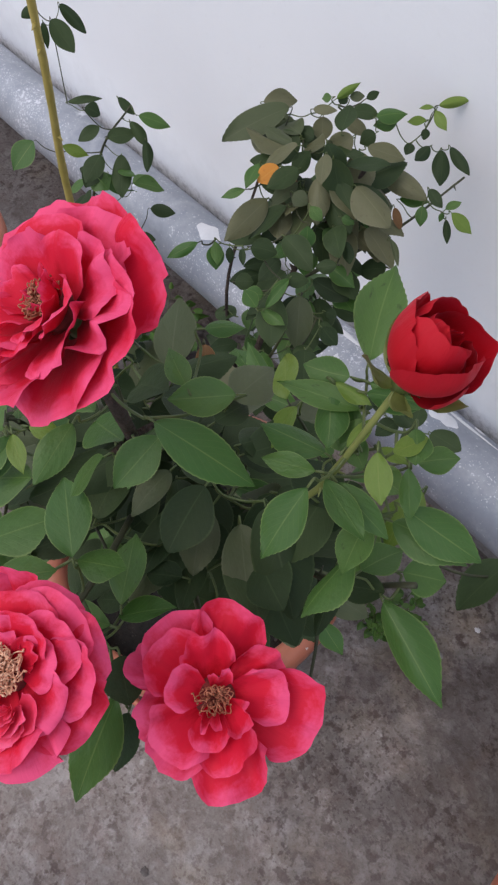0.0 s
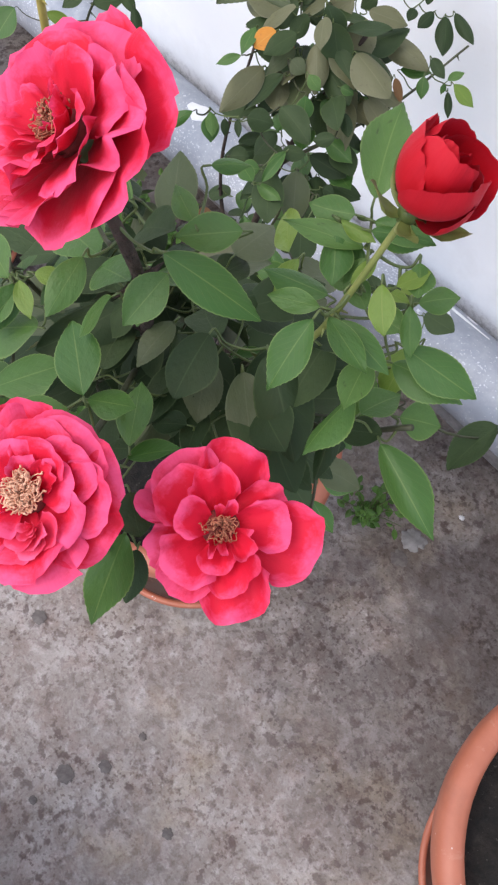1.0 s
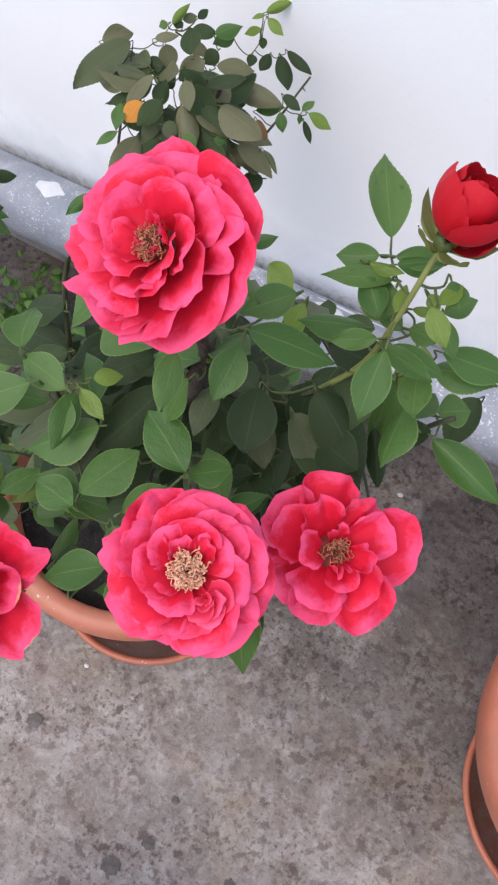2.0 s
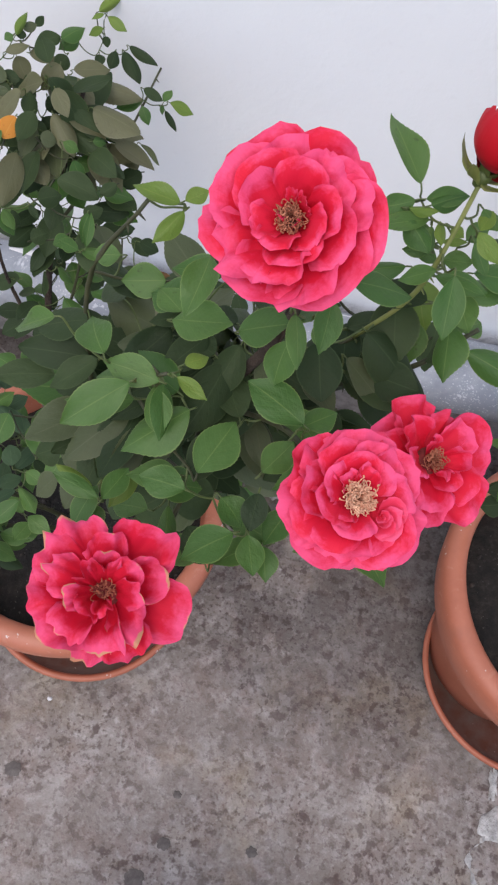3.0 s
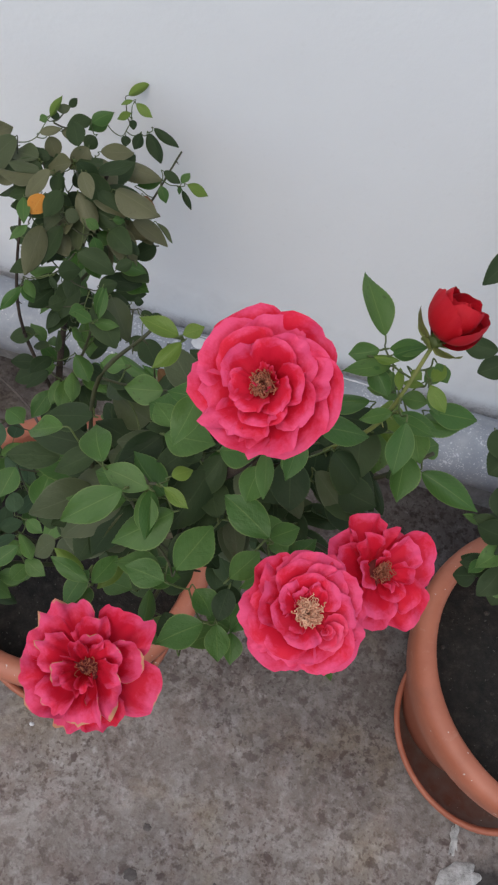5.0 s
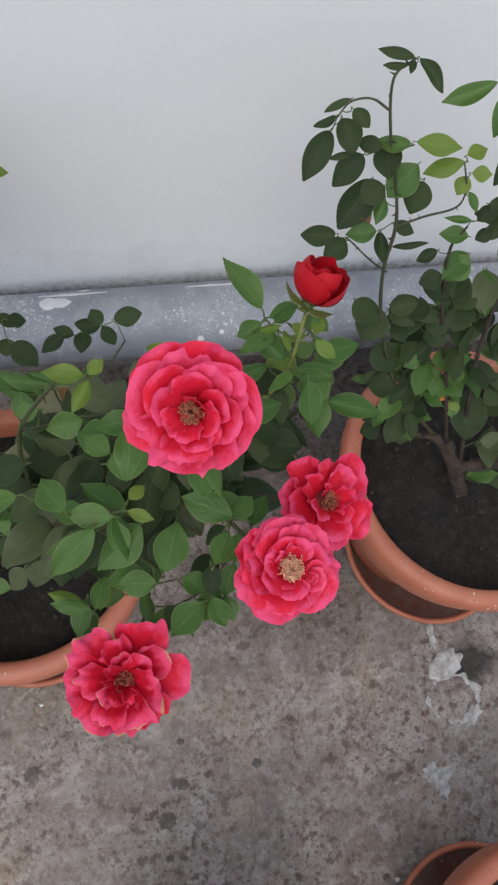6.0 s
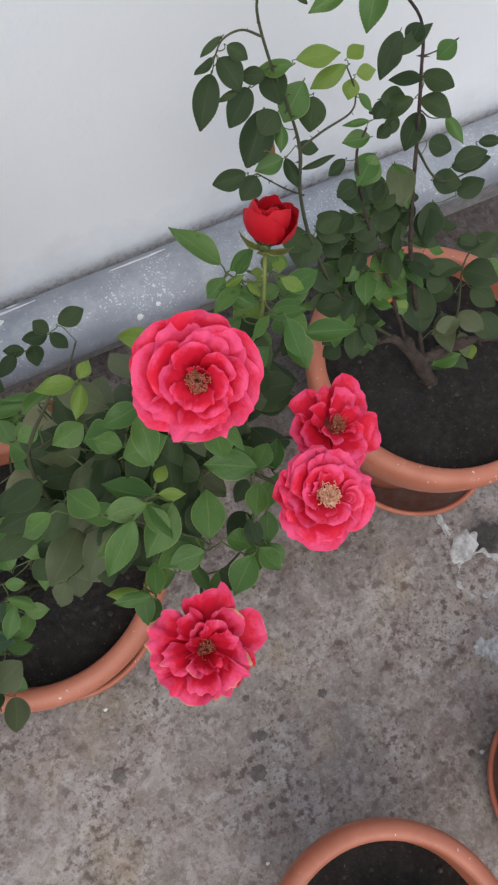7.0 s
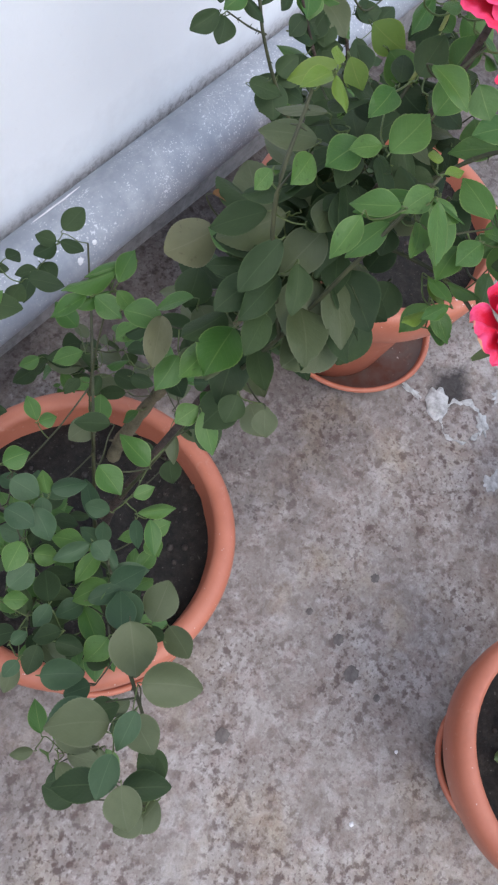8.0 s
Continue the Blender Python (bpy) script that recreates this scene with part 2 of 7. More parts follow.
CONCRETE, PLASTER, PVC = concrete(), plaster(), pvc()
# the saucer's low tone paints in the pot's shade; its dust is real
CLAY, SHADED_CLAY, SOIL = terracotta("terracotta_pot"), terracotta("shaded_dusty_saucer", 0.24, 0.85), earth()
LEAF = {
    # dark: deep green leaves, and inner crown leaves with their shade painted in
    "dark": foliage("dark_and_shaded_leaf", (0.024, 0.044, 0.016), (0.052, 0.081, 0.029), (0.078, 0.110, 0.044), 0.55, shine=0.22),
    "mid": foliage("green_leaf", (0.050, 0.123, 0.022), (0.098, 0.184, 0.041), (0.20, 0.28, 0.080), 0.44, (0.035, 0.04, 0.015), 0.78, 0.36),
    "dull": foliage("dull_blue_green_leaf", (0.038, 0.075, 0.034), (0.070, 0.118, 0.056), (0.10, 0.15, 0.075), 0.5, shine=0.25),
    "light": foliage("young_leaf", (0.125, 0.205, 0.028), (0.175, 0.255, 0.042), (0.25, 0.29, 0.07), 0.42),
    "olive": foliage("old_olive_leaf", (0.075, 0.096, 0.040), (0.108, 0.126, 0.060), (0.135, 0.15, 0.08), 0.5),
    "khaki": foliage("dull_khaki_leaf", (0.125, 0.128, 0.060), (0.170, 0.168, 0.088), (0.20, 0.20, 0.12), 0.5, (0.09, 0.07, 0.04)),
    "orange": foliage("dying_orange_leaf", (0.60, 0.24, 0.02), (0.55, 0.19, 0.02), (0.65, 0.38, 0.08), 0.5, (0.28, 0.07, 0.02)),
    "weed": foliage("weed_leaf", (0.075, 0.17, 0.03), (0.12, 0.235, 0.045), (0.14, 0.26, 0.07), 0.5),
    "brown": foliage("dry_brown_leaf", (0.16, 0.08, 0.03), (0.22, 0.11, 0.04), (0.28, 0.18, 0.08), 0.6),
}
BARK = simple("brown_rose_bark", (0.018, 0.012, 0.009), (0.075, 0.050, 0.037), 70, 0.9, 0.9, 0.005)
GREEN_CANE = simple("green_cane_bark", (0.024, 0.027, 0.011), (0.060, 0.064, 0.024), 60, 0.6)
STOCK = simple("knotty_green_brown_bark", (0.055, 0.046, 0.024), (0.17, 0.145, 0.085), 55, 0.85, 0.8, 0.004)
YOUNG_CANE = simple("young_green_cane", (0.14, 0.17, 0.04), (0.22, 0.24, 0.07), 60, 0.5)
YELLOW_CANE = simple("yellow_cane_bark", (0.30, 0.24, 0.05), (0.42, 0.33, 0.09), 40, 0.55)
STALK = simple("green_stalk", (0.055, 0.085, 0.02), (0.10, 0.13, 0.034), 80, 0.5)
DEAD = simple("dead_wood", (0.06, 0.045, 0.04), (0.12, 0.10, 0.09), 80, 0.9)
PINK = petal_skin("pink_red_petal", (0.47, 0.002, 0.010), (0.71, 0.014, 0.048), (0.86, 0.090, 0.222))
PALE = petal_skin("inner_pink_petal", (0.72, 0.02, 0.06), (0.80, 0.05, 0.12), (0.88, 0.12, 0.25))
CORAL = petal_skin("faded_pink_red_petal", (0.40, 0.002, 0.009), (0.65, 0.011, 0.042), (0.80, 0.080, 0.20), (0.56, 0.30, 0.15))
RED = petal_skin("deep_red_petal", (0.26, 0.002, 0.005), (0.47, 0.005, 0.013), (0.50, 0.010, 0.022))
HEART = simple("dark_red_flower_heart", (0.10, 0.012, 0.012), (0.22, 0.03, 0.025), 400, 0.8)
STAMEN_BROWN = simple("withered_brown_stamens", (0.24, 0.065, 0.036), (0.55, 0.23, 0.125), 300, 0.8)
STAMEN = simple("golden_brown_stamens", (0.50, 0.20, 0.11), (0.85, 0.54, 0.36), 300, 0.7)
WHITE = simple("white_paint_drips", (0.62, 0.62, 0.64), (0.76, 0.76, 0.77), 40, 0.6)
CEMENT = simple("spilled_cement", (0.23, 0.225, 0.215), (0.66, 0.66, 0.65), 75, 0.85, 0.7, 0.004)
STONE = simple("grey_stone_chip", (0.16, 0.155, 0.15), (0.30, 0.29, 0.285), 60, 0.9)
GRIT = simple("soil_crumbs", (0.012, 0.010, 0.009), (0.065, 0.053, 0.045), 120, 0.95)
SPOT = simple("dark_floor_spots", (0.085, 0.074, 0.068), (0.17, 0.152, 0.142), 90, 0.9)
SUCCULENT = foliage("succulent_leaf", (0.035, 0.075, 0.028), (0.22, 0.22, 0.05), (0.20, 0.24, 0.12), 0.4)


# building helpers
def mesh_of(name, bm, material, smooth=True):
    me = bpy.data.meshes.new(name)
    bm.to_mesh(me)
    bm.free()
    if smooth:
        me.polygons.foreach_set("use_smooth", [True] * len(me.polygons))
    me.materials.append(material)
    return me


def part(name, bm, material, parent=None, label="", at=None, smooth=True):
    """One mesh object under a thing or a part; at: its pose in its parent, or in the world where the parent is a plant."""
    data = bm if isinstance(bm, bpy.types.Mesh) else mesh_of(name, bm, material, smooth)
    ob = new(name, data)
    if parent is not None:
        ob.parent = parent
        if parent.get("foot") is not None:
            ob.matrix_parent_inverse = Matrix.Translation(parent["foot"]).inverted()
    if at is not None:
        ob.matrix_basis = at
    if label:
        tagged(ob, label)
    return ob


def box(bm, lo, hi):
    made = bmesh.ops.create_cube(bm, size=1)["verts"]
    for v in made:
        v.co = Vector([(lo[i] + hi[i]) / 2 + v.co[i] * (hi[i] - lo[i]) for i in range(3)])
    return made


def lathe(profile, segments=64, wobble=0.0, seed=0):
    """A solid of revolution about z from (radius, height) pairs."""
    bm = bmesh.new()
    rings = []
    for r, z in profile:
        if r < 1e-5:
            rings.append([bm.verts.new((0, 0, z))])
            continue
        ring = []
        for k in range(segments):
            a = 2 * math.pi * k / segments
            f = 1 + wobble * noise.noise((math.cos(a) * 1.5 + seed, math.sin(a) * 1.5, z * 8))
            ring.append(bm.verts.new((r * f * math.cos(a), r * f * math.sin(a), z)))
        rings.append(ring)
    for a, b in zip(rings, rings[1:]):
        for k in range(segments):
            q = [a[k % len(a)], a[(k + 1) % len(a)], b[(k + 1) % len(b)], b[k % len(b)]]
            q = [v for i, v in enumerate(q) if v not in q[:i]]
            if len(q) > 2:
                bm.faces.new(q)
    bmesh.ops.recalc_face_normals(bm, faces=bm.faces)
    return bm


def smooth_line(points, steps=6):
    """Catmull-Rom points along a bent line."""
    p = [Vector(q) for q in points]
    p = [2 * p[0] - p[1]] + p + [2 * p[-1] - p[-2]]
    out = []
    for a, b, c, d in zip(p, p[1:], p[2:], p[3:]):
        for k in range(steps):
            t = k / steps
            out.append(0.5 * (2 * b + (c - a) * t + (2 * a - 5 * b + 4 * c - d) * t * t + (3 * b - a - 3 * c + d) * t ** 3))
    out.append(p[-2])
    return out


def tube(bm, line, r0, r1, sides=7, knots=0.0):
    """A tapered round rod along a line, closed at both ends."""
    rings = []
    up = Vector((0.3, 0.2, 0.9))
    for k, q in enumerate(line):
        d = (line[min(k + 1, len(line) - 1)] - line[max(k - 1, 0)]).normalized()
        x = d.cross(up).normalized()
        y = d.cross(x)
        r = r0 + (r1 - r0) * k / (len(line) - 1)
        r *= 1 + knots * noise.noise(q * 60)
        rings.append([bm.verts.new(q + r * (math.cos(a) * x + math.sin(a) * y)) for a in (2 * math.pi * s / sides for s in range(sides))])
    for a, b in zip(rings, rings[1:]):
        for s in range(sides):
            bm.faces.new((a[s], a[(s + 1) % sides], b[(s + 1) % sides], b[s]))
    bm.faces.new(rings[0][::-1])
    bm.faces.new(rings[-1])


# the setting
bm = bmesh.new()
bmesh.ops.create_grid(bm, x_segments=60, y_segments=60, size=60)
tagged(part("ground", bm, CONCRETE, None, "worn grey concrete floor with speckled pits, damp stains and painted-in shade by the wall"), category="floor", kind="structure")
# the wall runs 1.6 degrees off the x axis, and the pipe on it falls by 36 mm a metre
WALL_TURN, FALL = -1.58, 0.036
bm = bmesh.new()
box(bm, (-12, 0, -0.1), (12, 0.2, 3.0))
tagged(part("wall_north", bm, PLASTER, None, "white painted plaster wall with a dirty mouldy foot and painted-in shade below the pipe", pose(0, 0.868, 0, 0, 0, WALL_TURN), False), category="wall", kind="structure")

PIPE_Y, PIPE_Z, PIPE_R = 0.8125, 0.245, 0.0537
pipe = tagged(new("drain_pipe"), "grey plastic drain pipe spattered with white paint along the wall", "pipe")
pipe.matrix_world = pose(0, PIPE_Y, PIPE_Z, 0, -math.degrees(math.atan(FALL)), WALL_TURN)
part("tube", lathe([(0.0, -5), (PIPE_R, -5), (PIPE_R, -3), (PIPE_R, -1), (PIPE_R, 0.5), (PIPE_R, 3), (PIPE_R, 5), (0.0, 5)], 48, 0.0), PVC, pipe, at=pose(0, 0, 0, 0, 90, 0))


def streak(x, angle, length, width, seed):
    """A thin dried run of paint that lies on the round of the pipe; angle: degrees from its top towards the yard."""
    bm = bmesh.new()
    rows = []
    for k in range(9):
        s = k / 8
        w = width * math.sin(math.pi * min(1, 0.12 + s * 0.84)) * (0.7 + 0.5 * noise.noise((seed, s * 3, 0)))
        rows.append([])
        for side in (-1, -0.66, -0.33, 0, 0.33, 0.66, 1):
            a = radians(angle) + side * w / PIPE_R / 2 + 0.03 * noise.noise((seed, s * 4, 3))
            r = PIPE_R + 0.0012 - 0.0009 * side * side
            rows[-1].append(bm.verts.new((x + (s - 0.5) * length, -r * math.sin(a), r * math.cos(a))))
    for a, b in zip(rows, rows[1:]):
        for k in range(6):
            bm.faces.new((a[k], a[k + 1], b[k + 1], b[k]))
    part("paint_streak", bm, WHITE, pipe, "dried white paint run")


streak(0.232, -29, 0.090, 0.008, 1)
streak(0.20, 66, 0.010, 0.018, 2)
streak(0.232, 56, 0.008, 0.012, 3)
streak(0.036, -42, 0.017, 0.011, 4)
streak(-0.005, -12, 0.045, 0.034, 7)
streak(-0.215, -16, 0.13, 0.017, 5)
streak(-0.165, 28, 0.012, 0.026, 6)
streak(-0.46, 0, 0.05, 0.040, 8)
streak(0.02, -30, 0.10, 0.009, 9)



def patch(name, label, category, x, y, rx, ry, material, seed, height=0.0022, hole=0.0, rough=0.35, turn=0.0):
    """A thin uneven crust on the floor, with a ring shape where hole > 0."""
    bm = bmesh.new()
    count = 72
    outer, inner, top = [], [], []
    for k in range(count):
        a = 2 * math.pi * k / count
        f = 1 + rough * noise.noise((2.2 * math.cos(a) + seed, 2.2 * math.sin(a), 0)) + 0.26 * rough * noise.noise((3.1 * math.cos(a), 3.1 * math.sin(a) + seed, 5)) + 0.07 * rough * noise.noise((13 * math.cos(a), 13 * math.sin(a) + seed, 8))
        g = hole * (1 + 0.6 * rough * noise.noise((1.9 * math.cos(a) + seed, 1.9 * math.sin(a), 9)) + 0.3 * rough * noise.noise((5 * math.cos(a), 5 * math.sin(a) + seed, 3)))
        c, s = math.cos(a), math.sin(a)
        outer.append(bm.verts.new((rx * f * c, ry * f * s, 0.0004)))
        top.append(bm.verts.new((rx * (g + (f - g) * 0.75) * c, ry * (g + (f - g) * 0.75) * s, height)))
        inner.append(bm.verts.new((rx * g * c, ry * g * s, 0.0006 if hole else height)))
    for k in range(count):
        j = (k + 1) % count
        bm.faces.new((outer[k], outer[j], top[j], top[k]))
        if hole:
            bm.faces.new((top[k], top[j], inner[j], inner[k]))
    if not hole:
        bmesh.ops.delete(bm, geom=inner, context="VERTS")
        bm.faces.new(top)
    bmesh.ops.recalc_face_normals(bm, faces=bm.faces)
    return tagged(part(name, bm, material, None, label, pose(x, y, 0.0008, 0, 0, turn)), category=category)


patch("cement_stain", "thin broken ring of spilled cement on the floor", "stain", 0.562, 0.190, 0.046, 0.040, CEMENT, 3, 0.002, 0.86, 0.36)
patch("cement_stain", "lump of spilled pale cement on the floor", "stain", 0.562, 0.243, 0.034, 0.022, CEMENT, 14, 0.005, 0, 0.28, 25)
patch("cement_stain", "pale cement splash on the floor", "stain", 0.585, 0.156, 0.022, 0.011, CEMENT, 18, 0.003, 0, 0.5, 40)
patch("cement_stain", "small pale cement splash on the floor", "stain", 0.551, 0.295, 0.007, 0.022, CEMENT, 21, 0.002, 0, 0.7)
for x, y, rx, ry, seed, height in ((0.496, 0.085, 0.017, 0.014, 12, 0.0022), (0.514, 0.080, 0.015, 0.011, 15, 0.0030), (0.506, 0.060, 0.011, 0.016, 19, 0.0038)):
    patch("cement_stain", "small pale cement splash on the floor", "stain", x, y, rx, ry, CEMENT, seed, height, 0, 0.4)
patch("cement_stain", "small pale cement splash on the floor", "stain", 0.66, 0.16, 0.018, 0.013, CEMENT, 37, 0.002, 0, 0.8)
patch("cement_stain", "pale grey stone chip on the floor", "stain", 0.167, 0.681, 0.020, 0.017, STONE, 51, 0.004, 0, 0.5)
for k, (x, y, r) in enumerate(((0.097, 0.142, 0.009), (0.068, 0.097, 0.013), (0.384, -0.043, 0.006), (0.064, 0.046, 0.006), (-0.124, 0.197, 0.011), (0.172, 0.645, 0.014), (0.216, 0.151, 0.008), (0.103, 0.203, 0.006))):
    patch("floor_spot", "small dark spot stuck to the floor", "stain", x, y, r, r * 0.85, SPOT, 60 + k * 7, 0.0011, 0, 0.28)
for k, (x, y, r) in enumerate(((-0.101, 0.294, 0.0036), (0.194, 0.762, 0.005), (0.40, -0.05, 0.004), (-0.10, -0.02, 0.004), (0.02, -0.02, 0.003))):
    patch("paint_drop", "dried drop of white paint on the floor", "stain", x, y, r, r * 0.8, WHITE, 130 + k * 5, 0.002)


# pots
def soil_disc(r, seed):
    bm = bmesh.new()
    rows = [[bm.verts.new((0, 0, 0))]]
    for i in range(1, 15):
        rr = r * i / 14
        rows.append([bm.verts.new((rr * math.cos(a), rr * math.sin(a), 0)) for a in (2 * math.pi * k / 48 for k in range(48))])
    for a, b in zip(rows, rows[1:]):
        for k in range(48):
            if len(a) == 1:
                bm.faces.new((a[0], b[k], b[(k + 1) % 48]))
            else:
                bm.faces.new((a[k], a[(k + 1) % 48], b[(k + 1) % 48], b[k]))
    for v in bm.verts:
        q = Vector((v.co.x * 14 + seed, v.co.y * 14, seed))
        v.co.z = 0.012 * noise.noise(q) + 0.006 * noise.noise(q * 3.3) + 0.010 * (1 - (v.co.xy.length / r) ** 2)
    bmesh.ops.recalc_face_normals(bm, faces=bm.faces)
    return bm


def flower_pot(label, x, y, r, h, lip, foot, saucer_r, seed, saucer_label="terracotta plastic saucer under a flower pot", shift=(0, 0), taper=0.008):
    """r: the mouth's inner radius; h: the rim's height; lip: the rim's width; foot: the base's radius."""
    ro = r + lip
    s = saucer_r
    saucer = tagged(new("saucer"), saucer_label, "saucer", "saucers under the pots")
    saucer.location = (x + shift[0], y + shift[1], 0)
    part("dish", lathe([(0, 0.001), (s * 0.80, 0.001), (s * 0.86, 0.004), (s - 0.006, 0.028), (s - 0.009, 0.028), (s * 0.84, 0.009), (0, 0.008)], 72, 0.006, seed), SHADED_CLAY, saucer)
    part("rim", lathe([(s - 0.010, 0.0275), (s - 0.004, 0.027), (s, 0.031), (s + 0.001, 0.034), (s - 0.002, 0.038), (s - 0.007, 0.037), (s - 0.010, 0.0275)], 72, 0.006, seed), CLAY, saucer)
    pot = tagged(new("flower_pot"), label, "flower pot", "pots along the wall")
    pot.location = (x, y, 0.010)
    z = h - 0.010
    profile = [(0, 0), (foot - 0.006, 0), (foot, 0.006), (foot + 0.35 * (r - foot), 0.4 * z), (r - taper, z - 0.088), (r + 0.002 - 0.5 * taper, z - 0.080), (ro - 0.012, z - 0.076), (ro - 0.008, z - 0.068), (ro, z - 0.030), (ro, z - 0.014),
               (ro - 0.003, z - 0.006), (ro - 0.009, z - 0.001), (r + 0.008, z), (r + 0.002, z - 0.003), (r, z - 0.010), (r - 0.004, z - 0.05), (r - taper - 0.006, z - 0.09), (foot - 0.012, 0.03), (0, 0.03)]
    part("body", lathe(profile, 80, 0.006, seed), CLAY, pot)
    part("soil", soil_disc(r - 0.0015, seed), SOIL, pot, "dark crumbly soil", pose(0, 0, z - 0.040))
    grit = bmesh.new()
    rng = random.Random(seed + 5)
    for _ in range(110):
        a, d = rng.uniform(0, 6.28), (r - 0.006) * math.sqrt(rng.random())
        size = 0.0012 + 0.0035 * rng.random() ** 3
        q = Vector((d * math.cos(a) * 14 + seed, d * math.sin(a) * 14, seed))
        high = 0.012 * noise.noise(q) + 0.006 * noise.noise(q * 3.3) + 0.010 * (1 - (d / r) ** 2)
        made = bmesh.ops.create_icosphere(grit, subdivisions=1, radius=size)["verts"]
        for v in made:
            v.co = v.co * (1 + 0.35 * noise.noise(v.co * 900 + q)) + Vector((d * math.cos(a), d * math.sin(a), high + 0.3 * size))
    tagged(part("grit", grit, GRIT, pot, "loose crumbs of soil", pose(0, 0, z - 0.040)), kind="stuff")
    return pot


flower_pot("terracotta flower pot of dark soil holding the blooming rose", -0.0903, 0.4843, 0.1520, 0.3146, 0.0265, 0.108, 0.151, 3, shift=(0.003, -0.015))
flower_pot("large terracotta flower pot of dark soil with a tall rose", 0.546, 0.487, 0.1675, 0.327, 0.026, 0.108, 0.148, 11, shift=(0.027, -0.030))
flower_pot("terracotta flower pot of dark soil with small succulents", 0.093, -0.1415, 0.138, 0.273, 0.024, 0.070, 0.100, 23, shift=(0.006, -0.003), taper=0.034)
flower_pot("terracotta flower pot standing in a wide saucer", 0.504, -0.161, 0.149, 0.262, 0.028, 0.098, 0.1345, 31, shift=(-0.012, 0.0125))
flower_pot("terracotta flower pot beside the climbing rose by the wall", -0.75, 0.46, 0.135, 0.300, 0.027, 0.100, 0.140, 41)


# leaves
def leaf_shape(kind, sharp=False):
    """A leaf blade from the origin along +y, one long and one wide, facing +z: toothed rim, folded midrib, drooping tip."""
    rng = random.Random(kind)
    fold, droop, twist, wave = rng.uniform(-0.05, 0.26), rng.uniform(0.0, 0.26), rng.uniform(-0.2, 0.2), rng.uniform(0.008, 0.028)
    blunt, point, full = rng.uniform(0.80, 0.98), rng.uniform(0.05, 0.3), rng.uniform(0.62, 0.74)
    bow, bend = rng.uniform(-0.5, 0.9), rng.uniform(-0.05, 0.05)
    if sharp:
        blunt, point, full = rng.uniform(0.84, 1.0), rng.uniform(0.12, 0.4), rng.uniform(0.78, 0.95)
    bm = bmesh.new()
    uv = bm.loops.layers.uv.new("UVMap")
    rows, places = [], {}
    count = 30
    for i in range(count + 1):
        s = i / count
        half = 0.5 * math.sin(math.pi * s ** blunt) ** full if 0 < s < 1 else 0.004
        if s > 0.62:
            half *= 1 - point * ((s - 0.62) / 0.38) ** 1.6
        row = []
        for u in (-1, -0.55, 0, 0.55, 1):
            tooth = (0.006 if i % 2 else -0.005) if abs(u) == 1 and 0 < i < count else 0
            x = u * half + (tooth if u > 0 else -tooth) * (1 if abs(u) == 1 else 0)
            z = fold * abs(x) * 1.6 - bow * x * x - droop * s * s + twist * x * s + wave * math.sin(7 * s + 3 * u + kind) * abs(u)
            v = bm.verts.new((x + bend * math.sin(math.pi * s), s - (0.006 if tooth < 0 else 0), z))
            places[v] = (0.5 + 0.5 * u, s)
            row.append(v)
        rows.append(row)
    for a, b in zip(rows, rows[1:]):
        for k in range(4):
            f = bm.faces.new((a[k], a[k + 1], b[k + 1], b[k]))
            for loop in f.loops:
                loop[uv].uv = places[loop.vert]
    return bm


BLADE = {tint: [mesh_of("leaf_" + tint, leaf_shape(10 * i + 1, tint in ("mid", "light")), LEAF[tint]) for i in range(9)] for tint in LEAF}
CANES = {}
BUSY = random.Random(7)


def plant(name, foot, label, category="rose bush"):
    ob = tagged(new(name), label, category)
    ob.location = foot
    ob["foot"] = foot
    CANES[ob.name] = []
    return ob


def cane(bush, points, r0, r1, material=None, thorns=0, name="cane", label=""):
    line = smooth_line(points, 7)
    bm = bmesh.new()
    if 0.0015 < r0 < 0.0045:
        r0, r1 = 0.72 * r0, 0.8 * r1
    tube(bm, line, r0, r1, 8, 0.18 if r0 < 0.008 else 0.55)
    for _ in range(thorns):
        k = BUSY.randrange(1, len(line) - 1)
        d = (line[k + 1] - line[k]).normalized()
        side = d.cross(Vector((BUSY.uniform(-1, 1), BUSY.uniform(-1, 1), BUSY.uniform(-1, 1)))).normalized()
        tube(bm, [line[k], line[k] + side * (r0 * 1.6 + 0.002) - d * 0.001], r0 * 0.55, 0.0002, 5)
    ob = part(name, bm, material or GREEN_CANE, bush, label)
    CANES[bush.name] += line
    return ob


